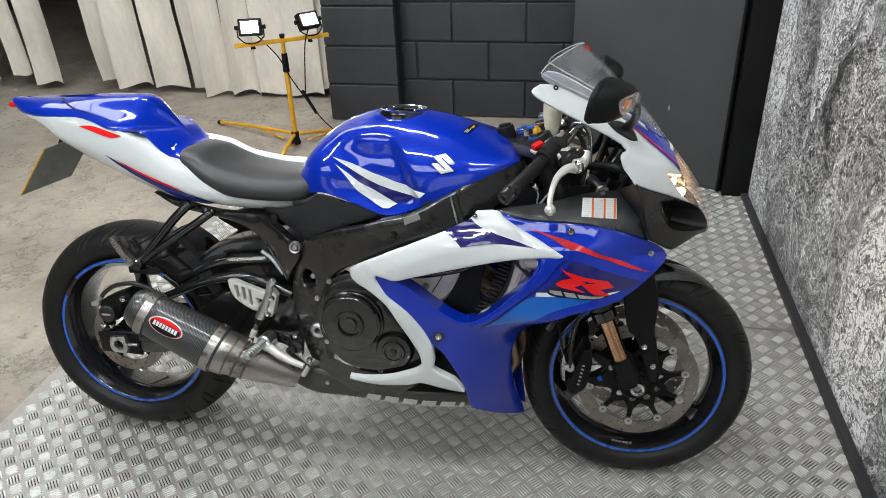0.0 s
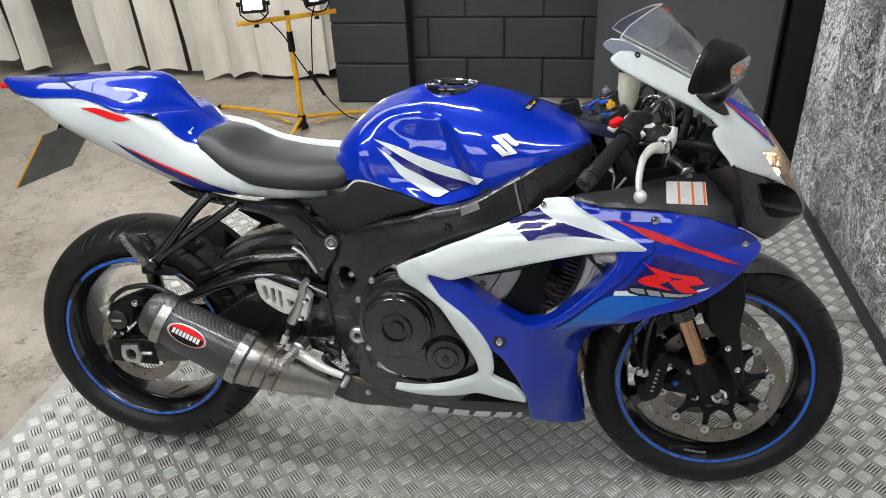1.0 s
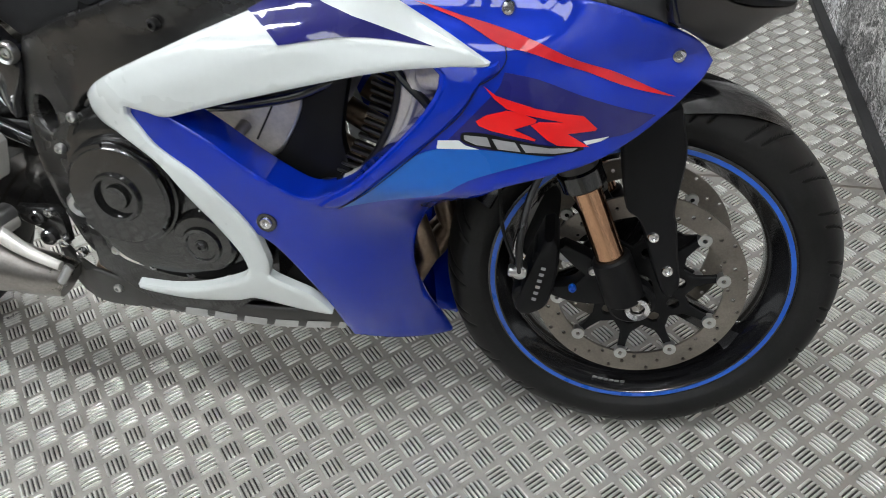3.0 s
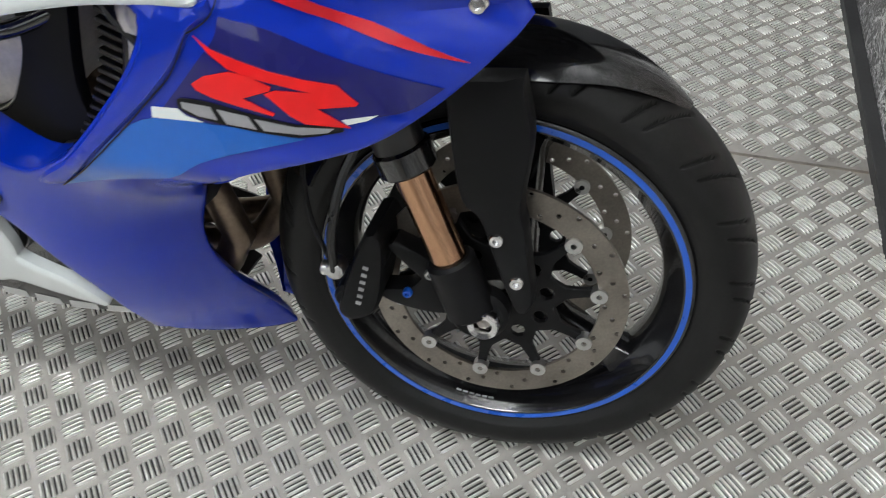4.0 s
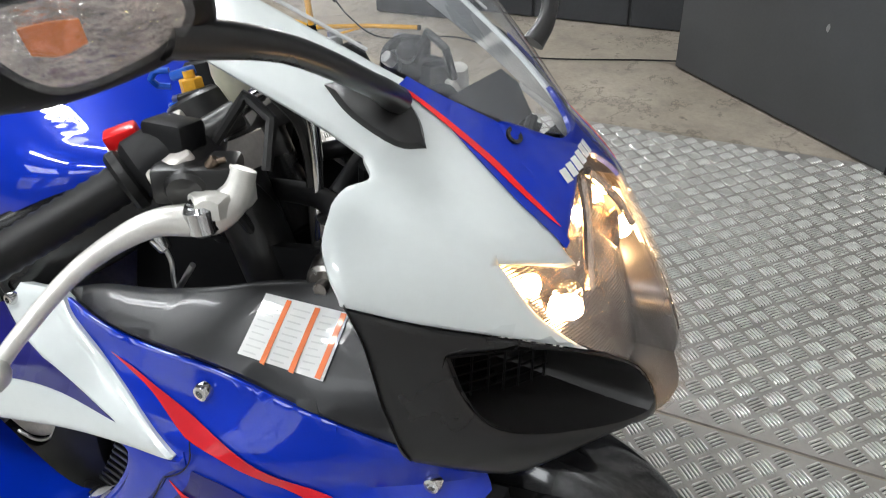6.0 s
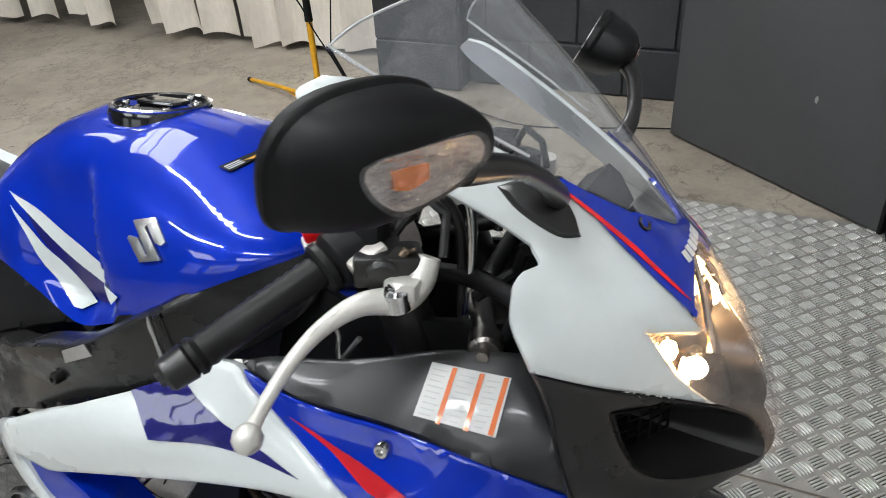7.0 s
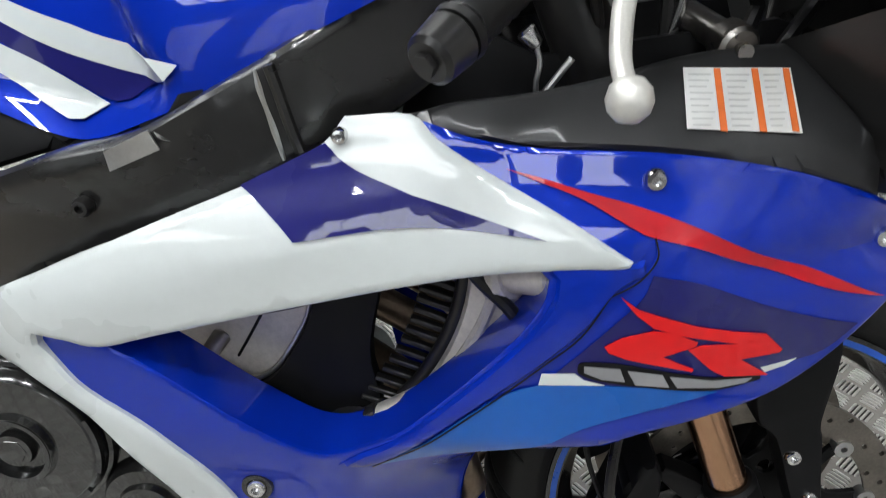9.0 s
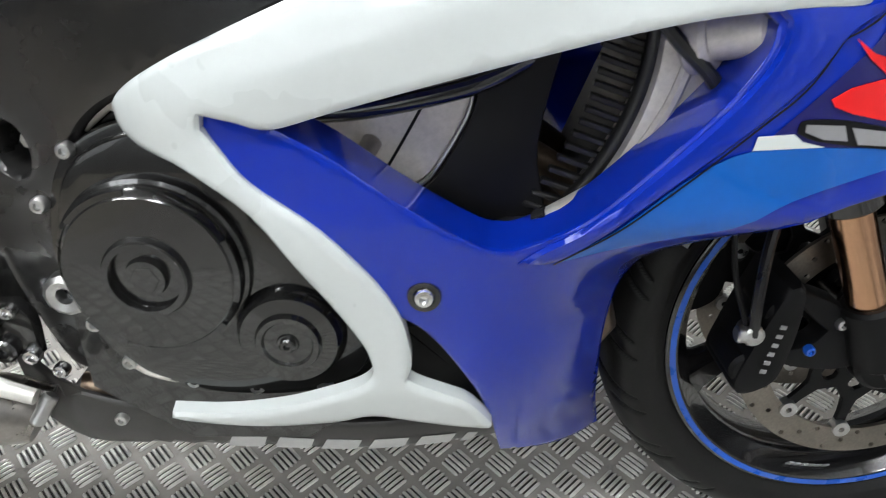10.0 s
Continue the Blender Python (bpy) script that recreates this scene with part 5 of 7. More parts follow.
part("tank_clip", sheet([(.148, .728), (.183, .746), (.180, .758), (.146, .742)], beam, .002, .006, .02, 0, 0, (), 1, 10, RIGHT), ALU, tank, "bare metal clip at the tank foot")

# -- frame --
BEAM = [(-.136, .651), (-.116, .661), (-.04, .690), (.03, .712), (.088, .732), (.159, .750), (.241, .792), (.298, .824), (.36, .860), (.40, .872), (.415, .84), (.39, .79), (.34, .752), (.28, .728), (.217, .688), (.122, .652), (.02, .614), (-.035, .585), (-.066, .548), (-.074, .50), (-.078, .42), (-.070, .36), (-.086, .303), (-.145, .310), (-.172, .384), (-.186, .470), (-.182, .53), (-.160, .60)]
HOLE = [(-.132 + .021 * math.cos(a * .785), .545 + .026 * math.sin(a * .785)) for a in range(8)]
for s in (-1, 1):
    bm = sheet(BEAM, beam, .03, 0, .011, .010, .006, [HOLE], 4, 45, RIGHT)
    fr = part("frame_beam", bm if s < 0 else mirrored(bm), FRAMEB, bike, "black painted aluminium frame beam")
    if s < 0:
        part("frame_screw", bolt((.117, frame_y(.117, .697) - .003, .697), .0075, .008), SATIN, fr)
        part("frame_bolt", rod((-.126, -.118, .545), (-.126, -.132, .545), .008, None, 8, .001), ALU, fr)
        part("weld_seam", tube([(x, frame_y(x, z) - .0015, z) for x, z in ((.253, .796), (.2555, .780), (.261, .758), (.267, .731))], .0022, 6, 5, True, [.0012, .0026, .0018, .0028, .0016]), ALU, fr, "scuffed bright weld seam")
        part("seam_ridge", tube([(x, frame_y(x, z) - .0005, z) for x, z in ((.262, .799), (.267, .780), (.272, .758), (.278, .736))], .0045, 8, 5), FRAMEB, fr, "raised seam beside the weld")
        part("pivot_nut", spin([(.008, 0), (.0085, .010), (.016, .012), (.021, .008), (.022, -.004), (.008, -.004)], 12, Matrix.Translation((-.107, frame_y(-.107, .41) - .002, .410)) @ pose(0, 0, 0, 90, 0, 0), True), ALU, fr, "bare metal swingarm pivot nut")
part("steering_head", rod((.435, 0, .75), (.375, 0, .89), .045, None, 24, .005), FRAMEB, bike)
# tank side cover between seat and frame
bm = sheet([(-.255, .722), (-.20, .724), (-.135, .742), (-.10, .765), (-.02, .752), (.06, .735), (.085, .728), (.02, .708), (-.05, .685), (-.118, .658), (-.15, .668)], lambda a, b: (a, -(.132 + .12 * (a + .25) - .35 * (b - .70)), b), .004, 0, .02, .006, .004, (), 4, 45, RIGHT)
cover = part("side_cover", bm, MATT, bike, "textured black side cover under the tank")
part("cover_screw", bolt((-.215, -.136, .702), .009, .008), SATIN, cover)

# -- sub frame, hangers --
bm = sheet([(-.56, .748), (-.49, .728), (-.387, .706), (-.285, .702), (-.240, .690), (-.160, .638), (-.146, .622), (-.150, .600), (-.178, .560), (-.19, .53), (-.21, .56), (-.235, .600), (-.285, .650), (-.34, .678), (-.42, .695), (-.50, .712)], lambda a, b: (a, -(.118 + .04 * ease(a, -.3, -.15)), b), .02, 0, .02, .006, .004, (), 4, 45, RIGHT)
sub = part("subframe", bm, GLOSS, bike, "black rear subframe rail")
part("subframe_bolt", join(spin([(.010, 0), (.010, .006), (.014, .008), (.016, .004), (.016, -.004), (.010, -.004)], 18, Matrix.Translation((-.158, -.158, .631)) @ pose(0, 0, 0, 90, 0, 0), True), bolt((-.158, -.158, .631), .008)), ALU, sub)
part("subframe_trim", tube([(-.262, -.131, .606), (-.235, -.133, .588), (-.205, -.136, .548)], .006, 6, 5), ALU, sub, "bright scraped edge")
hanger = part("pillion_hanger", join(tube([(-.452, -.125, .726), (-.50, -.140, .680), (-.590, -.158, .575), (-.606, -.160, .558)], .012, 10, 5), tube([(-.392, -.125, .706), (-.41, -.138, .692), (-.50, -.150, .632), (-.580, -.158, .575), (-.600, -.160, .558)], .011, 10, 5), rod((-.600, -.145, .562), (-.600, -.180, .562), .016, None, 14, .003)), GLOSS, bike, "gloss black passenger peg hanger")
peg = part("pillion_peg", slab([(-.664, .634), (-.658, .640), (-.649, .637), (-.630, .610), (-.620, .596), (-.605, .583), (-.601, .571), (-.612, .562), (-.625, .573), (-.640, .592), (-.655, .614)], -.186, -.172, .003, 3, 30), STEEL, hanger, "folded silver passenger peg")
for k in range(12):
    u = k / 11
    part("peg_ridge", rod((-.653 + .042 * u, -.1885, .629 - .052 * u - .006 * math.sin(math.pi * u)), (-.646 + .042 * u, -.1885, .633 - .050 * u - .006 * math.sin(math.pi * u)), .0016, None, 6), ALU, peg)
part("heel_guard", slab([(-.628, .634), (-.606, .636), (-.600, .624), (-.588, .606), (-.600, .594), (-.606, .600), (-.612, .616), (-.626, .622)], -.170, -.160, .002, 2, 30), GLOSS, hanger, "black heel guard plate")
part("hanger_tab", slab([(-.632, .552), (-.560, .548), (-.54, .540), (-.56, .534), (-.63, .536)], -.168, -.150, .003), MATT, hanger)

# -- seat and tail --
xs = [-1.008, -1.0, -.985, -.96, -.93] + [-.90 + .03 * i for i in range(25)]
edge = [(-1.01, .962), (-.95, .945), (-.875, .940), (-.764, .942), (-.655, .918), (-.56, .887), (-.49, .858)]


SHELF = [(-.62, .918), (-.60, .914), (-.55, .909), (-.51, .900), (-.48, .880), (-.43, .855)]


def tail_ring(x, z_from=None, lift=0.0):
    zb, zt = lerp(x, TAIL_LOW), lerp(x, TAIL_TOP)
    a = zb if z_from is None else max(zb + .002, min(z_from, zt - .003))
    half = []
    for k in range(19):
        u = .5 - .5 * math.cos(math.pi * k / 18)
        z = a + (zt - a) * u
        y = tail_y(x, min(z, zt - 1e-5))
        if lift > .003:
            y *= (1 - .42 * ease(x, -.80, -.60) * ease(u, .05, .8)) * (1 - .84 * min(1.0, max(0.0, (x + .620) / .100)))
        half.append(Vector((x, y - lift if k < 18 else 0, z + lift * ease(u, .5, 1))))
    return half
rings = []
for x in xs:
    if x > -.17:
        break
    h = [Vector((p.x, p.y, min(p.z, lerp(x, edge) + .001))) for p in tail_ring(x)] if x < -.55 else [Vector((p.x, p.y, min(p.z, lerp(x, SHELF) - .004) if x < -.45 else p.z)) for p in tail_ring(x)]
    h = [Vector((p.x, p.y, min(p.z, lerp(x, [(-.50, .99), (-.475, .85), (-.44, .825), (-.35, .796), (-.16, .776)])))) if x > -.5 else p for p in h]
    rings.append(h + [Vector((p.x, -p.y, p.z)) for p in reversed(h[1:-1])])
tail = part("tail", loft(rings), WHITE, bike, "pearl white tail unit with blue seat cowl")
rings = []
for x in [-1.009, -1.0, -.985, -.96, -.93] + [-.90 + .0205 * i for i in range(21)]:
    h = tail_ring(x, lerp(x, edge) + (lerp(x, SHELF) - .006 - lerp(x, edge)) * ease(x, -.70, -.60), .004)
    low = [Vector((p.x, p.y * .93, p.z - .006)) for p in h]
    rings.append(h + [Vector((p.x, -p.y, p.z)) for p in reversed(h[:-1])] + [Vector((p.x, -p.y, p.z)) for p in low[:-1]] + list(reversed(low)))
part("seat_cowl", loft(rings), BLUE, tail, "glossy blue passenger seat cowl")
part("tail_decal", sheet([(-.744, .9185), (-.706, .9205), (-.665, .912), (-.613, .898), (-.647, .893), (-.70, .907)], tail_f, .0006, .0025, .008, 0, 0, (), 2, 50, RIGHT), RED, tail, "small red decal")
part("tail_stripe", sheet([(-.668, .850), (-.596, .818), (-.524, .789), (-.44, .757), (-.372, .732), (-.42, .738), (-.50, .760), (-.596, .803)], tail_f, .0006, .0025, .008, 0, 0, (), 2, 50, RIGHT), NAVY, tail, "navy and red tapering tail stripe")
part("tail_stripe", sheet([(-.640, .842), (-.56, .806), (-.45, .764), (-.50, .778), (-.58, .810)], tail_f, .0005, .0032, .008, 0, 0, (), 2, 50, RIGHT), RED, tail, "thin red line")
part("tail_blue_flash", sheet([(-.53, .778), (-.45, .752), (-.385, .728), (-.43, .727), (-.48, .742)], tail_f, .0005, .0028, .008, 0, 0, (), 2, 50, RIGHT), BLUE, tail, "blue flash under the seat")
rings = []
for i in range(9):
    x = -.600 + .0205 * i
    h = tail_ring(x, lerp(x, [(-.60, .918), (-.575, .914), (-.534, .880), (-.50, .852), (-.43, .835)]) - .003, .0028)
    h = [Vector((p.x, p.y, min(p.z, lerp(x, SHELF)))) for p in h]
    low = [Vector((p.x, p.y * .95, p.z - .005)) for p in h]
    rings.append(h + [Vector((p.x, -p.y, p.z)) for p in reversed(h[:-1])] + [Vector((p.x, -p.y, p.z)) for p in low[:-1]] + list(reversed(low)))
part("tail_front", loft(rings), BLUE, tail, "blue top of the tail ahead of the cowl")
part("cowl_joint", strip_on([(-.838, .975), (-.80, .966), (-.76, .955), (-.696, .942), (-.645, .932)], tail_f, .0008, .0065), MATT, tail, "fine dark joint along the cowl")
rows = []
for x, z in ((-.53, .872), (-.49, .868), (-.43, .856), (-.39, .838), (-.35, .824), (-.27, .812), (-.20, .808), (-.15, .802)):
    rows.append([Vector((x, y, z + d)) for y, d in ((.050, -.045), (.078, -.022), (.092, -.006), (.102, 0), (.112, -.006), (.124, -.035), (.12, -.08), (.05, -.08))])
part("tail_shoulder", loft([[Vector(p) for p in r] for r in zip(*[curve(list(c), 4) for c in zip(*rows)])]), WHITE, tail, "white shoulder beside the seat")
part("tail_light", box(-1.02, -.99, -.03, .03, .950, .964, .004), RED, tail)

SEAT_TOP = [(-.525, .826), (-.505, .850), (-.47, .866), (-.43, .858), (-.39, .838), (-.34, .820), (-.25, .806), (-.17, .803), (-.125, .805), (-.112, .795)]
SEAT_LOW = [(-.525, .812), (-.478, .797), (-.435, .768), (-.38, .748), (-.331, .732), (-.25, .725), (-.185, .723), (-.13, .732), (-.112, .760)]
SEAT_W = [(-.525, .055), (-.50, .098), (-.46, .125), (-.40, .145), (-.33, .152), (-.25, .148), (-.18, .138), (-.13, .118), (-.112, .09)]
rings = []
for i in range(34):
    x = -.525 + (.413) * i / 33
    zt, zb, w = lerp(x, SEAT_TOP), lerp(x, SEAT_LOW), lerp(x, SEAT_W)
    half = []
    for k in range(15):
        a = radians(-30 + 120 * k / 14)
        c, s_ = math.cos(a), math.sin(a)
        half.append(Vector((x, -w * abs(c) ** .62 * (1 if c > 0 else 0), zb + (zt - zb) * (.5 + .5 * (abs(s_) ** .9) * (1 if s_ > 0 else -1)))))
    half[-1].y = 0
    rings.append(half + [Vector((p.x, -p.y * .78, p.z)) for p in reversed(half[:-1])])
part("seat", loft(rings), VINYL, bike, "dark grey black vinyl rider seat")

NB, NT, FB = Vector((-.983, -.09, .716)), Vector((-.883, -.09, .849)), Vector((-.924, .05, .743))
FT = NT + FB - NB
pn = (NT - NB).cross(FB - NB).normalized()
plate = part("number_plate", loft([[p + pn * d for p in (NB, NT, FT, FB)] for d in (-.0012, .0012)]), PLATE, bike, "plain grey backed number plate with a yellow edge", True)
part("plate_edge", tube([NB.lerp(NT, .01), NT.lerp(NB, .01)], .0022, 6, 2), YELLOW, plate, "yellow plate edge")
part("plate_bracket", loft([[NT.lerp(FT, u) + (NB - NT) * v + pn * d for u, v in ((.35, -.1), (.75, -.1), (.72, .22), (.40, .20))] for d in (.002, .016)]), MATT, plate, "black plate bracket")

# -- swingarm and rear brake --
for s in (-1, 1):
    bm = sheet([(-.130, .470), (-.20, .490), (-.30, .500), (-.40, .470), (-.52, .385), (-.62, .345), (-.70, .345), (-.775, .338), (-.775, .285), (-.70, .278), (-.58, .285), (-.45, .315), (-.30, .345), (-.18, .36), (-.12, .38)], lambda a, b: (a, -(.120 + .012 * ease(-a, .3, .6)), b), .035, 0, .03, .010, .007, (), 4, 45, RIGHT)
    arm = part("swingarm", bm if s < 0 else mirrored(bm), CASE, bike, "black cast swingarm")
    if s < 0:
        part("axle_block", join(slab([(-.735, .330), (-.690, .334), (-.682, .300), (-.690, .282), (-.728, .285), (-.738, .30)], -.152, -.132, .004, 2, 20, [[(-.710 + .014 * math.cos(q * .785), .308 + .014 * math.sin(q * .785)) for q in range(8)]]), rod((-.685, -.142, .309), (-.655, -.142, .309), .005, None, 10, .001)), ALU, arm, "bare metal axle adjuster block")
        part("adjuster_slot", slab([(-.780, .336), (-.66, .336), (-.65, .275), (-.775, .278)], -.136, -.130, .002, 2, 20), MATT, arm)
        part("arm_gusset", tube([(-.19, -.126, .488), (-.30, -.132, .53), (-.42, -.134, .515), (-.56, -.130, .455)], .013, 10, 6), GLOSS, arm, "black swingarm brace tube")
        rc = part("rear_caliper", join(slab([(-.758, .420), (-.752, .436), (-.730, .446), (-.700, .458), (-.672, .470), (-.655, .462), (-.660, .440), (-.690, .428), (-.696, .400), (-.712, .378), (-.742, .384), (-.756, .402)], -.140, -.095, .006, 3, 30), slab([(-.756, .384), (-.735, .384), (-.738, .352), (-.760, .350)], -.136, -.112, .003)), MATT, arm, "black rear brake caliper")
        part("piston_housing", spin([(0, .016), (.021, .016), (.025, .013), (.026, .004), (.027, -.006)], 24, Matrix.Translation((-.729, -.140, .403)) @ pose(0, 0, 0, 90, 0, 0)), SATIN, rc, "round black piston housing")
        part("housing_print", box(-.742, -.716, -.1575, -.156, .4005, .4055, 0), PRINT, rc, "faint raised letter bar")
        for p, r in (((-.678, -.141, .448), .0095), ((-.752, -.137, .363), .009), ((-.729, -.137, .362), .006)):
            part("caliper_screw", bolt(p, r, .008), CHROME, rc)
        part("banjo", join(rod((-.762, -.146, .429), (-.762, -.128, .429), .009, None, 12, .002), rod((-.778, -.140, .424), (-.752, -.140, .434), .007, None, 12, .002)), ALU, rc, "silver brake line bolt")
        part("hose_ferrule", rod((-.754, -.140, .440), (-.735, -.145, .458), .0062, None, 12, .001), ALU, rc, "crimped silver hose end")
        part("brake_pipe", tube([(-.740, -.145, .453), (-.726, -.148, .467), (-.691, -.15, .489), (-.638, -.15, .499), (-.600, -.148, .490), (-.566, -.14, .466)], .0065, 10), SATIN, arm, "black rear brake hose")
part("mudguard", loft([[Vector((REAR.x + r * math.cos(radians(a)), y, REAR.z + r * math.sin(radians(a)))) for y, r in ((-.085, .305), (-.07, .333), (0, .342), (.07, .333), (.085, .305), (.07, .328), (0, .337), (-.07, .328))] for a in range(8, 66, 4)]), GLOSS, bike, "gloss black rear hugger")
part("far_cover", slab([(-.50, .62), (-.36, .66), (-.22, .60), (-.20, .55), (-.25, .54), (-.40, .57)], .09, .12, .008), MATT, bike, "dark cast far side frame part")
part("shock_mount", slab([(-.50, .54), (-.38, .61), (-.22, .61), (-.14, .52), (-.16, .36), (-.40, .36), (-.55, .42)], -.07, .07, .02), CASE, bike, "gloss black swingarm bridge and shock mount")
part("rear_link", tube([(-.21, -.11, .58), (-.30, -.12, .575), (-.40, -.12, .56), (-.52, -.12, .50)], .009, 8, 6), GLOSS, bike)

# -- exhaust --
E0, E1 = Vector((-.612, -.232, .487)), Vector((-.362, -.217, .353))
ex = (E1 - E0).normalized()
up = Vector((0, 0, 1)) - ex * ex.z
up.normalize()
sd = ex.cross(up)


def oval(c, a, b, n=36):
    return [c + up * a * math.cos(2 * math.pi * k / n) + sd * b * math.sin(2 * math.pi * k / n) for k in range(n)]


L = (E1 - E0).length
rings = [oval(E0 + ex * t, a, b) for t, a, b in ((.052, .018, .016), (.030, .026, .023), (.026, .042, .039), (.040, .053, .049), (.058, .0575, .053), (L - .01, .0655, .061), (L, .063, .059))]
exh = part("silencer", loft(rings), CARBON, bike, "carbon fibre exhaust silencer with metal clamps")
for t in (.075, L - .018):
    R0 = .0575 + .008 * t / L
    part("clamp", loft([oval(E0 + ex * (t + d), R0 + a, R0 - .0045 + a) for d, a in ((-.011, .0005), (-.011, .0025), (.011, .0025), (.011, .0005))], False), STEEL, exh, "riveted metal band")
    for k in range(9):
        a = radians(-170 + k * 32)
        part("rivet", rod(E0 + ex * t + up * (R0 + .002) * math.cos(a) + sd * (R0 - .0025) * math.sin(a), E0 + ex * t + up * (R0 + .005) * math.cos(a) + sd * (R0 + .0005) * math.sin(a), .003, .002, 8), CHROME, exh)
P1, P2 = Vector((-.277, -.208, .318)), Vector((-.165, -.172, .270))
rings = []
for i in range(13):
    v = i / 12
    c = E1 + (P1 - E1) * min(1, v * 2) if v < .5 else P1 + (P2 - P1) * (v * 2 - 1)
    rr = .0635 - .030 * v - (.0 if i % 3 else .002)
    rings.append(oval(c, rr, rr * .92))
part("tailpipe", loft(rings), STEEL, exh, "welded bare metal exhaust cone")
for v in (.16, .30, .44):
    c = E1 + (P1 - E1) * v * 2
    rr = .0640 - .030 * v
    part("weld_bead", loft([oval(c + ex * d, rr + e, (rr + e) * .92) for d, e in ((-.003, 0), (-.001, .0018), (.001, .0018), (.003, 0))], False), BURNT, exh, "dark weld bead")
# oval badge on the silencer
BA = radians(70)


def badge(a, b, lift=0.0):
    ang = BA - b / .065
    r1, r2 = .0613 + lift, .0568 + lift
    c = E0 + ex * (.143 + a)
    return c + up * r1 * math.cos(ang) + sd * r2 * math.sin(ang)


ell = [(.047 * math.cos(q * .393), .0235 * math.sin(q * .393)) for q in range(16)]
bd = part("silencer_badge", sheet(ell, badge, .0008, .0014, .008, 0, 0, (), 2, 60, -(up * math.cos(BA) + sd * math.sin(BA))), ALU, exh, "oval red and silver badge")
BN = -(up * math.cos(BA) + sd * math.sin(BA))
part("badge_red", sheet([(x * .92, z * .88) for x, z in ell], badge, .0006, .0022, .008, 0, 0, (), 2, 60, BN), RED, bd, "red enamel field")
part("badge_black", sheet([(x * .86, z * .80 - .001) for x, z in ell if z < .012], badge, .0005, .0027, .008, 0, 0, (), 2, 60, BN), MATT, bd, "black lower field")
for k in range(8):
    x = -.034 + k * .0085
    part("badge_bar", sheet([(x, .0055), (x + .0062, .0055), (x + .0062, -.0065), (x, -.0065)], badge, .0006, .0034, .008, 0, 0, (), 1, 60, BN), PAPER, bd, "pale letter bar")

# -- rear set --
heel = part("heel_guard", slab([(-.347, .534), (-.329, .537), (-.299, .526), (-.252, .510), (-.236, .503), (-.246, .460), (-.266, .453), (-.290, .458), (-.328, .483), (-.342, .508)], -.172, -.160, .003, 4, 60,
            [[(-.329, .521), (-.321, .522), (-.316, .489), (-.323, .488)], [(-.309, .518), (-.301, .516), (-.300, .478), (-.307, .479)], [(-.291, .513), (-.285, .510), (-.283, .470), (-.290, .471)], [(-.272, .491), (-.257, .486), (-.257, .478), (-.266, .472)]]), LEVER, bike, "silver slotted heel guard")
part("bracket_bar", slab([(-.236, .520), (-.222, .514), (-.212, .500), (-.226, .448), (-.238, .440), (-.250, .452), (-.240, .486)], -.178, -.158, .004), LEVER, heel, "silver cylinder bracket")
mc = part("master_cylinder", tube([(-.226, -.176, .532), (-.234, -.178, .500), (-.253, -.178, .458), (-.262, -.178, .438)], .010, 12, 4, True, [.009, .010, .0125, .013]), ALU, heel, "silver brake master cylinder")
part("cylinder_neck", rod((-.216, -.176, .545), (-.232, -.176, .526), .0085, None, 6, .001), ALU, mc)
part("push_rod", rod((-.262, -.178, .440), (-.284, -.178, .392), .0055, None, 8, .001), STEEL, mc, "steel push rod")
part("clevis", tube([(-.279, -.180, .402), (-.287, -.181, .382), (-.278, -.186, .366)], .009, 10, 4, True, None, .8), LEVER, mc)
part("boot", rod((-.262, -.178, .440), (-.272, -.178, .420), .0115, .008, 14, .002), MATT, mc, "black rubber boot")
for p in ((-.224, -.179, .496), (-.238, -.179, .452), (-.287, -.189, .378)):
    part("bracket_bolt", bolt(p, .008, .008), CHROME, heel)
pg = part("foot_peg", rod((-.244, -.205, .382), (-.258, -.283, .376), .0105, .0095, 14, .002), ALU, heel, "knurled silver rider foot peg")
for k in range(7):
    c = Vector((-.244, -.205, .382)).lerp(Vector((-.258, -.283, .376)), .16 + k * .12)
    d = Vector((-.014, -.078, -.006)).normalized() * .0025
    part("peg_ring", rod(c - d, c + d, .0118, None, 14, .0008), ALU, pg)
part("peg_joint", rod((-.240, -.165, .384), (-.244, -.212, .382), .017, .019, 16, .004), ALU, heel, "silver peg joint")
part("pedal_hub", rod((-.236, -.168, .372), (-.236, -.215, .372), .014, None, 16, .003), LEVER, heel)
part("brake_pedal", tube([(-.239, -.205, .373), (-.210, -.210, .356), (-.176, -.214, .341), (-.135, -.216, .327)], .008, 10, 5, True, [.011, .010, .008, .0065], 1.2), LEVER, heel, "silver brake pedal")
part("pedal_tip", rod((-.122, -.212, .327), (-.137, -.224, .302), .0075, .007, 12, .002), ALU, heel, "knurled pedal tip")
part("lower_bracket", slab([(-.235, .388), (-.170, .392), (-.158, .372), (-.160, .330), (-.178, .328), (-.200, .350), (-.235, .362)], -.158, -.148, .004), CASE, heel, "black footrest bracket")
for p, r, m_ in (((-.199, -.160, .375), .013, CASE), ((-.190, -.160, .340), .013, CASE), ((-.174, -.160, .386), .008, CHROME), ((-.164, -.160, .335), .009, CHROME), ((-.142, -.156, .315), .008, CHROME)):
    part("bracket_bolt", bolt(p, r, .008), m_, heel)

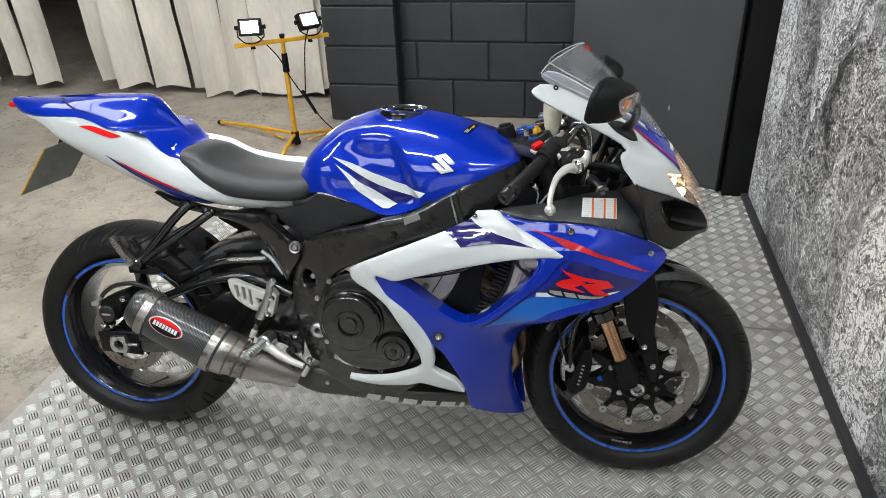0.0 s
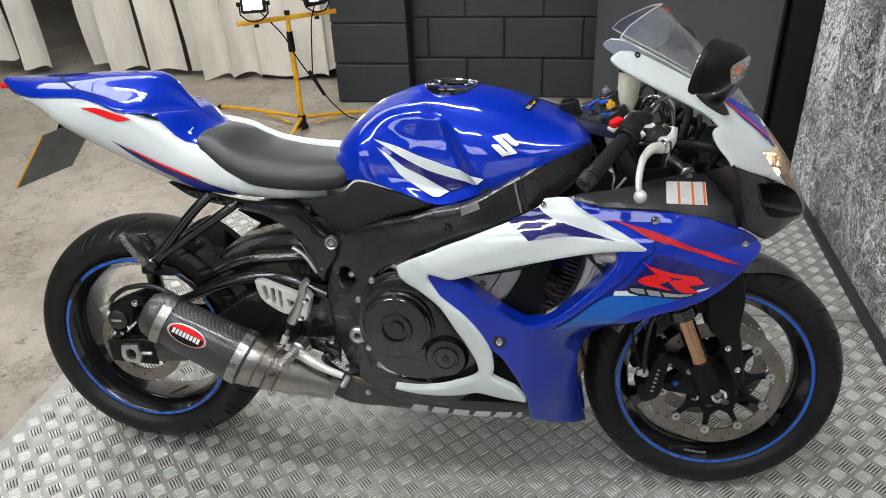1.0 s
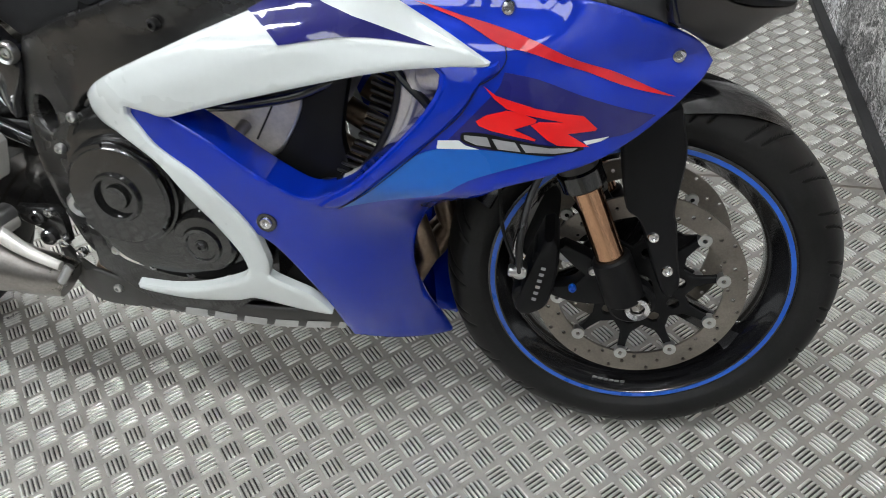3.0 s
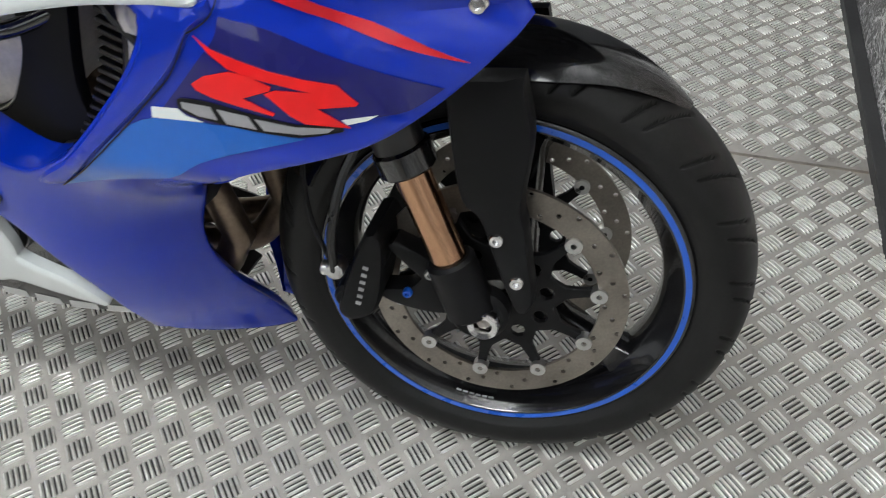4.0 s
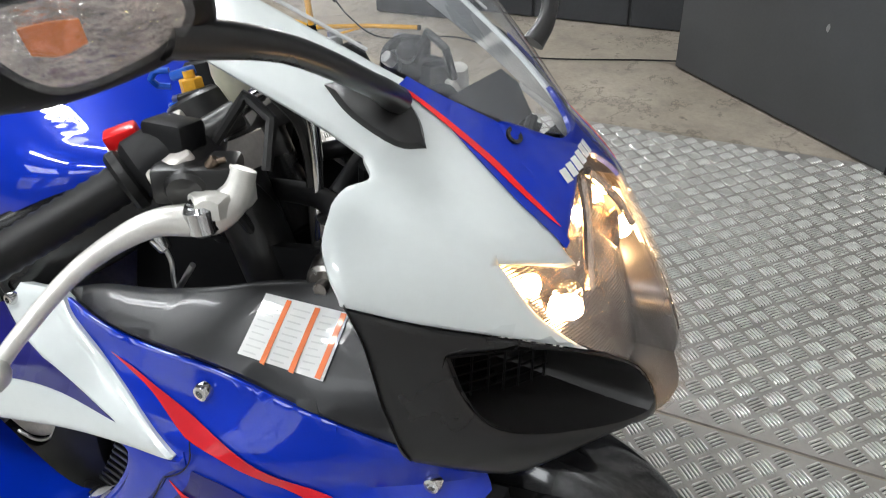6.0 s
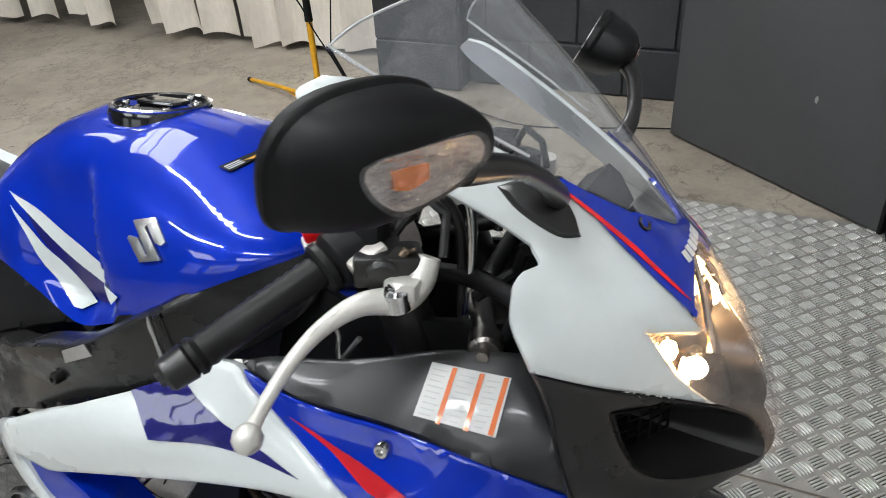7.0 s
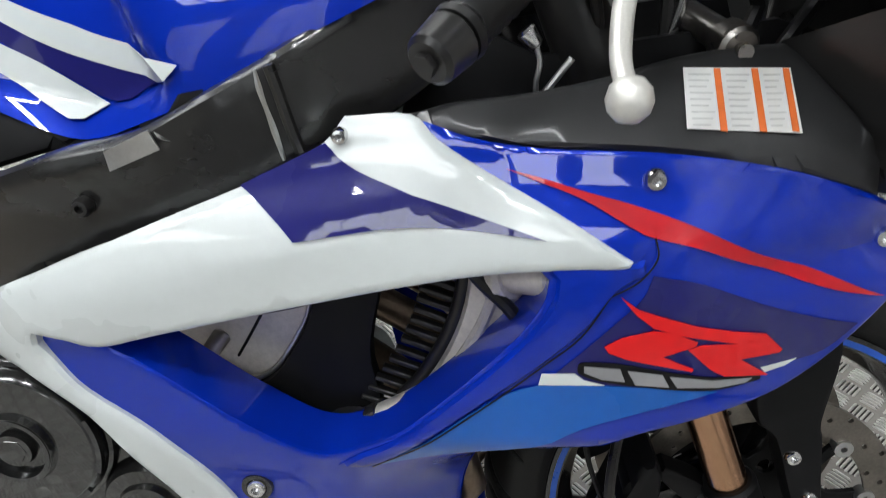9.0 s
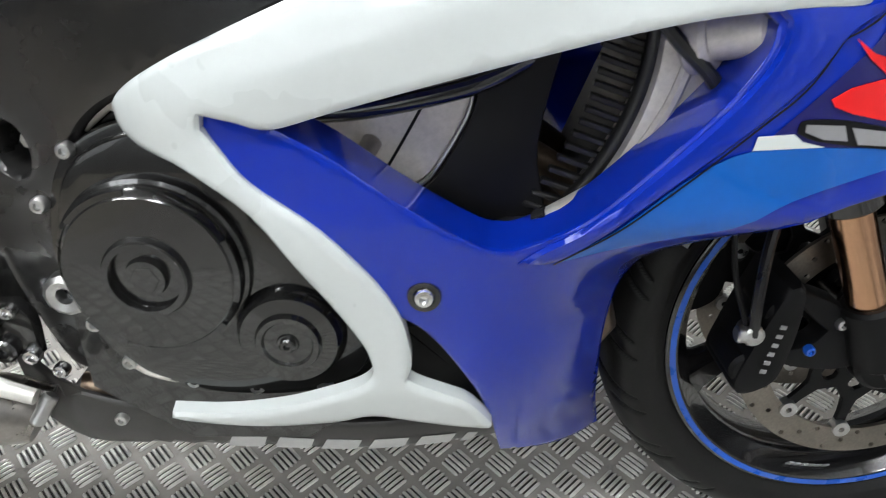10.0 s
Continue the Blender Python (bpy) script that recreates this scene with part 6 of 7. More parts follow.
# -- engine --
block = part("crankcase", loft([[(x, y, z) for x, z in ((-.11, .30), (-.02, .235), (.10, .235), (.19, .30), (.20, .42), (.16, .52), (.12, .55), (-.02, .585), (-.08, .55), (-.11, .45))] for y in (-.165, .165)]), CASE, bike, "black engine block")
COVER = [(-0.083, 0.494), (-0.065, 0.539), (-0.028, 0.566), (0.017, 0.572), (0.057, 0.549), (0.092, 0.509), (0.127, 0.458), (0.162, 0.413), (0.175, 0.373), (0.162, 0.338), (0.117, 0.321), (0.057, 0.316), (-0.003, 0.323), (-0.048, 0.348), (-0.078, 0.398), (-0.089, 0.443)]
part("cover_flange", sheet([(.045 + (x - .045) * 1.07, .45 + (z - .45) * 1.07) for x, z in COVER], lambda a, b: (a, -.1875, b), .02, 0, .03, .004, .003, (), 4, 60, RIGHT), CASE, block, "black flange of the engine cover")
cov = part("engine_cover", sheet(COVER, lambda a, b: (a, -.196, b), .03, 0, .03, .008, .006, (), 4, 60, RIGHT), CASE, block, "black clutch side engine cover")


def dish(c, r, h, y0, steps):
    prof = [(0, h)] + [(r * a, h * b) for a, b in steps] + [(r, 0), (r, -.02), (0, -.02)]
    return spin(prof, 48, Matrix.Translation((c[0], y0, c[1])) @ pose(0, 0, 0, 90, 0, 0))


cl = part("clutch_cover", dish((-.004, .456), .084, .034, -.190, [(.20, 1.0), (.22, .80), (.36, .80), (.38, 1.02), (.42, 1.02), (.45, .86), (.84, .84), (.90, .70), (.93, .45), (.97, .40)]), CASE, block, "round gloss black clutch cover")
part("clutch_plug", rod((-.004, -.217, .456), (-.004, -.2245, .456), .015, .013, 6, .001), CASE, cl)
part("clutch_ring", arc_band(.030, .034, 0, .002, 0, 360, 48), GLOSS, cl).matrix_basis = Matrix.Translation((-.004, -.2235, .456))
for a0, a1 in ((95, 140), (-20, 25), (-75, -40), (215, 245)):
    part("cover_rib", moved(arc_band(.072, .077, 0, .012, a0, a1, 16), Matrix.Translation((-.004, -.205, .456))), GLOSS, cl)
pc = part("pulser_cover", dish((.105, .386), .050, .020, -.196, [(.18, 1.0), (.2, .9), (.42, .9), (.46, 1.05), (.55, 1.05), (.6, .8), (.86, .75), (.93, .45)]), CASE, block, "round black crank end cover")
part("pulser_screw", bolt((.105, -.2165, .386), .007, .004), CASE, pc)
for x, z in ((-0.095, 0.509), (-0.061, 0.557), (0.123, 0.429), (0.157, 0.367), (0.128, 0.322), (0.064, 0.321), (0.005, 0.328), (-0.052, 0.349), (-0.076, 0.391)):
    part("cover_bolt", bolt((x, -.1885, z), .0075, .007), ALU, cov, "silver cover bolt")
part("oil_gallery", tube([(-.052, -.186, .350), (-.034, -.188, .338), (-.006, -.188, .331), (.022, -.188, .334)], .007, 10, 4), CASTING, block, "bare cast oil passage")
for p, q in (((-.02, -.175, .595), (.03, -.185, .580)), ((-.06, -.17, .57), (-.02, -.18, .60))):
    part("pipe_stub", rod(p, q, .010, None, 12, .002), CASTING, block)
part("cylinder_block", loft([[(x, y, z) for x, z in ((.05, .52), (.20, .45), (.30, .62), (.16, .70))] for y in (-.15, .15)]), CASTING, block, "grey cast cylinder block")
part("head_cover", slab([(.100, .66), (.300, .66), (.270, .604), (.263, .580), (.243, .547), (.227, .527), (.200, .515), (.174, .517), (.118, .556)], -.180, -.15, .004), CASTING, block, "grey cast cylinder head side")
part("head_edge", tube([(.268, -.181, .604), (.262, -.181, .580), (.243, -.181, .546), (.227, -.181, .525), (.200, -.181, .512), (.172, -.181, .514)], .0022, 8, 6), ALU, block, "bright machined edge")
part("head_seam", tube([(.231, -.180, .596), (.214, -.180, .566), (.198, -.180, .539)], .0014, 6, 4), MATT, block)
part("head_stub", rod((.186, -.178, .560), (.172, -.212, .541), .0085, .0075, 14, .002), STEEL, block, "dull steel stub")
part("air_hose", tube([(.100, -.195, .576), (.128, -.195, .586), (.175, -.195, .590), (.217, -.195, .597), (.269, -.192, .609), (.31, -.18, .625)], .0085, 12, 6), GLOSS, block, "black curved hose")
part("inner_cowl", slab([(.274, .660), (.270, .604), (.264, .580), (.245, .545), (.228, .523), (.200, .509), (.160, .512), (.190, .490), (.240, .470), (.300, .470), (.325, .500), (.318, .56), (.340, .66)], -.188, -.176, .003), MATT, bike, "black inner heat shield")
# radiator with its fins
rad = part("radiator", moved(box(-.018, .018, -.135, .135, -.15, .15, .006), Matrix.Translation((.43, 0, .54)) @ pose(0, 0, 0, 0, 22, 0)), MATT, bike, "black curved radiator")
for k in range(18):
    v = k / 17
    c = Vector((.332, -.186, .500)).lerp(Vector((.385, -.186, .668)), v) + Vector((.020 * math.sin(math.pi * v), 0, 0))
    part("radiator_fin", moved(box(-.026, .020, -.004, .004, -.0024, .0024, .001, 1), Matrix.Translation(c) @ pose(0, 0, 0, 0, 20, 0)), SATIN, rad)
part("radiator_edge", tube([(.400, -.19, .668), (.398, -.192, .630), (.388, -.192, .585), (.366, -.192, .540), (.345, -.19, .512)], .007, 10, 5), SATIN, rad, "black radiator edge")
part("radiator_tank", slab([(.402, .672), (.490, .690), (.490, .650), (.450, .600), (.418, .556), (.372, .502), (.352, .516), (.380, .562), (.397, .612)], -.206, -.17, .010, 4, 40), CASTING, rad, "bare cast radiator end tank")
part("tank_rib", tube([(.425, -.206, .640), (.412, -.207, .596), (.385, -.207, .545)], .005, 8, 5), CASTING, rad)
part("radiator_neck", rod((.430, -.205, .646), (.468, -.232, .654), .019, .017, 18, .004), CASTING, rad, "bare cast filler neck")
part("neck_collar", rod((.420, -.20, .640), (.436, -.212, .645), .024, None, 18, .004), CASTING, rad)
part("overflow_hose", tube([(.392, -.215, .675), (.396, -.218, .660), (.410, -.222, .643), (.430, -.224, .624), (.444, -.222, .606)], .0055, 8, 6), SATIN, rad, "thin black overflow hose")
part("coolant_hose", tube([(.280, -.17, .478), (.305, -.195, .482), (.325, -.205, .492)], .016, 14, 6), SATIN, rad, "black coolant hose")
part("hose_clamp", rod((.322, -.203, .490), (.333, -.206, .497), .0185, None, 16, .001), CHROME, rad, "bright hose clamp")
part("hose_joint", tube([(.330, -.206, .496), (.346, -.207, .506), (.368, -.204, .518)], .016, 14, 4), CASTING, rad, "bare cast hose joint")
part("header_pipe", tube([(.26, -.10, .52), (.36, -.10, .44), (.40, -.09, .33), (.33, -.08, .25), (.10, -.07, .235), (-.15, -.12, .26)], .019, 14, 6), BURNT, bike, "heat-stained exhaust header pipe")
part("header_pipe", tube([(.26, .0, .52), (.38, .0, .44), (.42, .0, .33), (.34, .0, .25), (.10, -.02, .235)], .019, 14, 6), BURNT, bike, "heat-stained exhaust header pipe")
part("header_pipe", tube([(.26, .10, .52), (.38, .10, .44), (.42, .09, .33), (.34, .08, .25), (.10, .04, .235)], .019, 14, 6), BURNT, bike, "heat-stained exhaust header pipe")

# -- sloping infill panels with the label --
INFILL = [(.345, .763), (.364, .766), (.391, .772), (.445, .778), (.500, .788), (.545, .799), (.590, .806), (.630, .808), (.648, .790), (.664, .773), (.677, .759), (.687, .742), (.692, .722), (.692, .706), (.672, .716), (.609, .735), (.532, .743), (.455, .745), (.404, .752)]
for s in (-1, 1):
    bm = sheet(INFILL, ledge, .003, .001, .016, .005, .003, (), 4, 45, RIGHT)
    pan = part("infill_panel", bm if s < 0 else mirrored(bm), INNER, bike, "sheened black inner fairing panel")
    if s < 0:
        lab = part("safety_label", sheet([(.550, .791), (.625, .791), (.626, .755), (.549, .757)], ledge, .0005, .0028, .008, 0, 0, (), 1, 10, RIGHT), PAPER, pan, "white safety label with orange bars and fine print")
        for x in (.571, .597, .619):
            part("orange_bar", sheet([(x, .7905), (x + .0045, .7905), (x + .0047, .7555), (x, .756)], ledge, .0004, .0034, .008, 0, 0, (), 1, 10, RIGHT), ORANGE, lab)
        for x0, x1 in ((.553, .569), (.579, .595), (.605, .617)):
            for k in range(9):
                z = .7875 - k * .0035
                part("print_line", sheet([(x0, z), (x1 - .002 * (k % 3), z), (x1 - .002 * (k % 3), z - .0007), (x0, z - .0007)], ledge, .0003, .0032, .008, 0, 0, (), 1, 10, RIGHT), FADED, lab)
# -- nose: cowl, lamps, ducts, screen --
INW = Vector((-1, 0, 0))
COWL = [(-.232, .842), (-.228, .858), (-.216, .874), (-.195, .889), (-.176, .901), (-.160, .905), (-.152, .916), (-.158, .935), (-.171, .962), (-.184, .990), (-.193, 1.016), (-.190, 1.034), (-.172, 1.046), (-.155, 1.041), (-.135, 1.010), (-.112, .975), (-.088, .945), (-.070, .922), (-.075, .900), (-.084, .862), (-.088, .846),
        (-.085, .833), (-.100, .836), (-.140, .848), (-.133, .812), (-.115, .785), (-.104, .773), (-.150, .797), (-.200, .822)]
MIDDLE = [(-.066, .926), (-.074, .900), (-.083, .862), (-.087, .846), (-.070, .858), (-.045, .873), (-.020, .886), (0, .890), (.020, .886), (.045, .873), (.070, .858), (.087, .846), (.083, .862), (.074, .900), (.066, .926), (.055, .925), (.02, .907), (0, .905), (-.02, .907), (-.055, .925)]
LAMP = [(-.018, .886), (-.045, .872), (-.070, .857), (-.086, .845), (-.086, .832), (-.102, .836), (-.142, .848), (-.132, .806), (-.112, .780), (-.092, .766), (-.062, .742), (-.052, .715), (-.050, .692), (-.025, .690), (0, .690), (.025, .690), (.050, .692), (.052, .715), (.062, .742), (.092, .766), (.112, .780), (.132, .806), (.142, .848), (.102, .836), (.086, .832), (.086, .845), (.070, .857), (.045, .872), (.018, .886), (0, .888)]


def cowl_f(a, b):
    """The cowl's skin, with a crease from its shoulder to the lamp."""
    d = abs(b - (.836 + (abs(a) - .096) * .88))
    return (nose_x(a, b) + .006 * max(0.0, 1 - d / .026) * ease(abs(a), .085, .11), a, b)


CHIN = [(-.231, .840), (-.200, .820), (-.150, .795), (-.104, .771), (-.090, .764), (-.064, .742), (-.054, .715), (-.052, .690), (-.095, .694), (-.124, .686), (-.150, .669), (-.1737, .682), (-.2007, .701), (-.217, .716), (-.223, .748), (-.228, .79)]
DUCT = [(-.191, .795), (-.186, .762), (-.174, .733), (-.150, .720), (-.122, .713), (-.085, .706), (-.066, .705), (-.060, .716), (-.070, .742), (-.084, .757), (-.120, .778), (-.150, .789)]
for s in (-1, 1):
    flip = (lambda b: b) if s < 0 else mirrored
    cw = part("upper_cowl", flip(sheet(COWL, cowl_f, .004, .001, .009, .006, .003, (), 4, 50, INW)), WHITE, bike, "pearl white upper cowl")
    part("blue_flank", flip(sheet([(-.108, .955), (-.099, .928), (-.098, .902), (-.099, .876), (-.090, .845), (-.084, .848), (-.079, .875), (-.071, .905), (-.067, .926), (-.088, .945), (-.100, .960)], nose, .0006, .0036, .008, 0, 0, (), 3, 40, INW)), BLUE, cw, "blue flank of the nose")
    part("red_line", flip(sheet([(-.1045, .950), (-.095, .926), (-.0885, .903), (-.0885, .884), (-.084, .858), (-.0895, .868), (-.0935, .886), (-.0942, .905), (-.1005, .930), (-.1085, .953)], nose, .0006, .0046, .008, 0, 0, (), 3, 50, INW)), RED, cw, "thin red line")
    part("cowl_grommet", flip(spin([(.003, .002), (.006, .002), (.006, -.004), (.003, -.004)], 14, Matrix.Translation((nose_x(-.161, 1.036) + .002, -.161, 1.036)) @ pose(0, 0, 0, 0, 50, -60), True)), MATT, cw)
    chin = part("duct_housing", flip(sheet(CHIN, nose, .004, 0, .014, .006, .003, [DUCT], 4, 50, INW)), SATIN, bike, "satin black intake housing")
    C = curve([(*q, 0) for q in DUCT], 4, True)
    rings = []
    for dx, sh in ((.0015, 0), (-.02, .06), (-.05, .22), (-.075, .40)):
        rings.append([Vector((nose_x(p.x, p.y) + dx, p.x + (-.10 - p.x) * sh, p.y + (.745 - p.y) * sh)) for p in C])
    rings.append([Vector((nose_x(-.11, .745) - .12, -.10 + (p.x + .10) * .05, .745 + (p.y - .745) * .05)) for p in C])
    part("intake_throat", flip(loft(rings, False)), SATIN, chin, "deep black ram air intake")
    back = [Vector((nose_x(p.x, p.y) - .10, p.x, p.y)) for p in C]
    bmw = bmesh.new()
    for k in range(11):
        y = -.175 + k * .0115
        for a, b in (((y, .70), (y, .80)),):
            m = rod((nose_x(y, .75) - .062, y, .705), (nose_x(y, .75) - .062, y, .795), .0012, None, 5)
            bmw = join(bmw, m)
        z = .705 + k * .009
        bmw = join(bmw, tube([(nose_x(-.175, .75) - .062, -.175, z), (nose_x(-.13, .75) - .062, -.13, z), (nose_x(-.06, .75) - .062, -.06, z)], .0012, 5, 3))
    part("intake_mesh", flip(bmw), MATT, chin, "black wire mesh in the intake")
for s in (-1, 1):
    inner = curve([ledge(*q) for q in ((.628, .808), (.646, .790), (.662, .774), (.675, .760), (.683, .745), (.688, .730), (.690, .713))], 4)
    outer = curve([nose(*q) for q in ((-.230, .842), (-.229, .815), (-.227, .790), (-.225, .768), (-.222, .748), (-.219, .730), (-.213, .713))], 4)
    rows = []
    for p, q in zip(inner, outer):
        row = [p.lerp(q, v) + Vector((0, -.0025, .0015)) for v in (0, .25, .5, .75, 1)]
        rows.append(row + [p_ + Vector((-.004, .006, -.002)) for p_ in reversed(row)])
    bm = loft(rows)
    part("cowl_corner", bm if s < 0 else mirrored(bm), SATIN, bike, "satin black corner between panel and intake")
mid = part("nose_centre", sheet(MIDDLE, nose, .004, .0012, .014, .004, .002, (), 3, 45, INW), BLUE, bike, "blue centre of the nose")
for k in range(6):
    y = -.048 + k * .0105
    part("grey_letter_bar", sheet([(y, .888 + .009 * (1 - abs(y) / .05)), (y + .008, .8885 + .009 * (1 - abs(y) / .05)), (y + .007, .880 + .009 * (1 - abs(y) / .05)), (y - .001, .8795 + .009 * (1 - abs(y) / .05))], nose, .0005, .0026, .008, 0, 0, (), 1, 10, INW), PAPER, mid, "small pale lettering bar")
for s in (-1, 1):
    part("screen_screw", join(spin([(.004, .001), (.0075, .0015), (.0075, -.003), (.004, -.003)], 16, Matrix.Translation((nose_x(.060, .916) + .001, s * .060, .916)) @ pose(0, 0, 0, 0, 45, s * 18), True)), GLOSS, mid)

lamp = part("headlamp", sheet([(a * .97, .77 + (b - .77) * .97) for a, b in LAMP], lambda a, b: (nose_x(a, b) - .052 + .03 * abs(a) / .14, a, b), .003, 0, .010, .002, .001, (), 3, 45, INW), RIBS, bike, "lit headlamp with clear lens and warm bulbs")
part("headlamp_lens", sheet(LAMP, nose, .002, .002, .012, .004, .003, (), 3, 45, INW), LENS, lamp, "clear curved headlamp lens")
C = curve([(*q, 0) for q in LAMP], 3, True)
part("lamp_rim", loft([[Vector((nose_x(p.x, p.y) + d, p.x * k, .78 + (p.y - .78) * k)) for p in C] for d, k in ((-.004, 1.0), (-.062, 1.0), (-.090, .6), (-.095, .05))], False), SATIN, lamp, "black lamp housing")
for sg in (-1, 1):
    for y, z, r, deep, hot in ((.084, .794, .0105, .026, True), (.024, .846, .007, .028, False)):
        M_ = Matrix.Translation((nose_x(y, z) - deep, sg * y, z)) @ pose(0, 0, 0, 0, 84, sg * 25)
        part("bulb" if hot else "upper_bulb", spin([(0, r), (r * .5, r * .87), (r * .87, r * .5), (r, 0), (r * .87, -r * .5), (r * .5, -r), (r * .5, -r * 1.6), (0, -r * 1.6)], 18, M_), BULB if hot else BULBS, lamp, "glowing warm headlamp bulb")
        part("reflector_bowl", spin([(r * .6, -r * 1.3), (r * 1.5, -r * 1.1), (r * 2.0, -r * .5)], 28, M_), REFLECT, lamp, "silvered lamp bowl")
    M_ = Matrix.Translation((nose_x(.114, .822) - .018, sg * .114, .822))
    part("side_bulb", spin([(0, .009), (.006, .007), (.008, 0), (.006, -.007), (0, -.009)], 12, M_), BULBS, lamp, "small glowing position bulb")
    spine = [Vector((nose_x(y, z) - .014, sg * y, z)) for y, z in ((.010, .872), (.034, .850), (.058, .826), (.072, .806))]
    part("lamp_divider", tube(spine, .004, 8, 4), REFLECT, lamp, "silvered rib between the lamp chambers")

SCREEN_O = [(-.152, 1.040), (-.135, 1.012), (-.112, .977), (-.088, .947), (-.066, .928), (-.04, .914), (0, .905), (.04, .914), (.066, .928), (.088, .947), (.112, .977), (.135, 1.012), (.152, 1.040), (.160, 1.065), (.135, 1.083), (.095, 1.102), (.05, 1.116), (0, 1.12), (-.05, 1.116), (-.095, 1.102), (-.135, 1.083), (-.160, 1.065)]
scr = part("screen", sheet(SCREEN_O, nose, .002, .006, .012, .002, .001, (), 4, 45, INW), SCREEN, bike, "clear scratched double-bubble windscreen")
rim = curve([(*q, 0) for q in SCREEN_O[10:] + SCREEN_O[:3]], 3)
part("screen_edge", tube([Vector(nose(p.x, p.y)) + Vector((.005, 0, .003)) for p in rim[::3]], .0014, 6, 3), FAINT, scr, "polished edge of the screen")
part("screen_mark", sheet([(-.028, 1.112), (.0, 1.114), (.0, 1.104), (-.028, 1.103)], nose, .0004, .0075, .01, 0, 0, (), 1, 10, INW), RED, scr, "small red sticker on the screen edge")

# -- mirrors --
def mirror_at(c, n, along, foot, mirror_label, size=1.0):
    """A mirror: glass at c facing n, a hollow shell in front of it, an indicator and a stalk."""
    c, n = Vector(c), Vector(n).normalized()
    h = (Vector(along) - n * n.dot(Vector(along))).normalized()
    v = n.cross(h)
    v = v if v.z > 0 else -v
    f = -n

    def half(x, up):
        """Half height of the outline at x, from -1 at its outer end to 1."""
        return (.044 if up else .035) * (1 - (.14 if up else .20) * x) * (1 - abs(x) ** 2.44) ** (.41 if up else .30)

    def ring(d, k, shift, drop=0.0):
        out = []
        for q in range(40):
            a = 2 * math.pi * q / 40
            x = abs(math.cos(a)) ** .82 * (1 if math.cos(a) > 0 else -1)
            z = half(min(.9999, max(-.9999, x)), math.sin(a) > 0) * (1 if math.sin(a) > 0 else -1)
            out.append(c + (f * d + h * (x * .066 * k + shift) + v * (z * k + drop)) * size)
        return out
    STEPS = [(.009, .99, .001, 0), (.018, .97, .004, .001), (.029, .92, .010, .002), (.040, .83, .017, .003), (.048, .70, .024, .004), (.0535, .52, .031, .005), (.057, .28, .037, .006), (.058, .08, .040, .006)]
    R_ = [ring(.0, .96, 0), ring(-.003, 1.0, 0), ring(.004, 1.045, 0), ring(.007, 1.03, 0)] + [ring(*row) for row in STEPS]
    mir = part("mirror", loft(R_), MATT, bike, mirror_label)
    part("mirror_glass", loft([ring(.0015, .93, 0), ring(-.0045, .93, 0)]), CHROME, mir, "silvered mirror glass")

    def dome(a, b):
        """The outside of the shell at a along it and b up it, looking from ahead."""
        lo, hi = .009, .058
        for _ in range(14):
            d = (lo + hi) / 2
            k, sh, dr = (lerp(d, [(q[0], q[i]) for q in STEPS]) for i in (1, 2, 3))
            x, z = (a - sh) / k / .066, (b - dr) / k
            if abs(x) < 1 and abs(z) < half(x, z > 0):
                lo = d
            else:
                hi = d
        return c + (f * lo + h * a + v * b) * size
    drop_ = [(-.032, .018), (-.029, .0225), (-.019, .0265), (-.004, .028), (.009, .0283), (.026, .0275), (.042, .0245), (.050, .019), (.053, .011), (.048, .003), (.037, -.003), (.022, -.008), (.006, -.0115), (-.008, -.0122), (-.018, -.007), (-.026, .002), (-.031, .011)]
    inset = [(.010 + (x - .010) * .93, .009 + (z - .009) * .93) for x, z in drop_]
    lens = part("indicator", sheet(drop_, dome, .0012, .0040, .005, 0, 0, (), 3, 60, n), LENS, mir, "clear ribbed indicator lens")
    part("indicator_reflector", sheet(inset, dome, .0006, .0012, .005, 0, 0, (), 3, 60, n), RIBBED, lens, "silvered ribbed reflector")
    bulb_ = [(-.016, .017), (-.006, .0185), (.006, .018), (.007, .008), (-.004, .004), (-.014, .006)]
    part("indicator_bulb", sheet(bulb_, dome, .0008, .0021, .005, 0, 0, (), 3, 60, n), AMBER, lens, "amber indicator bulb")
    a = c + f * .050 + h * .040 - v * .002
    ft = Vector(foot)
    part("mirror_stalk", tube([a, a + (ft - a) * .35 + Vector((.012, 0, .010)), a + (ft - a) * .75 + Vector((.012, 0, .004)), ft], .012, 14, 6, True, [.013, .0095, .0095, .012], .85), SATIN, mir)
    return mir


mirror_at((.572, -.343, 1.034), (-.906, .32, .27), (.45, .88, .12), (.642, -.122, .950), "black fairing mirror with clear indicator")
mirror_at((.573, .270, 1.040), (-.87, -.15, .47), (.30, -.90, .10), (.645, .165, .942), "black fairing mirror with rear-facing glass")
for s in (-1, 1):
    bm = sheet([(-.110, .950), (-.125, .961), (-.141, .958), (-.142, .938), (-.134, .919), (-.120, .916), (-.111, .933)], nose, .004, .008, .012, .006, .006, (), 4, 60, INW)
    part("mirror_foot", bm if s < 0 else mirrored(bm), SATIN, bike, "black rubber mirror foot")

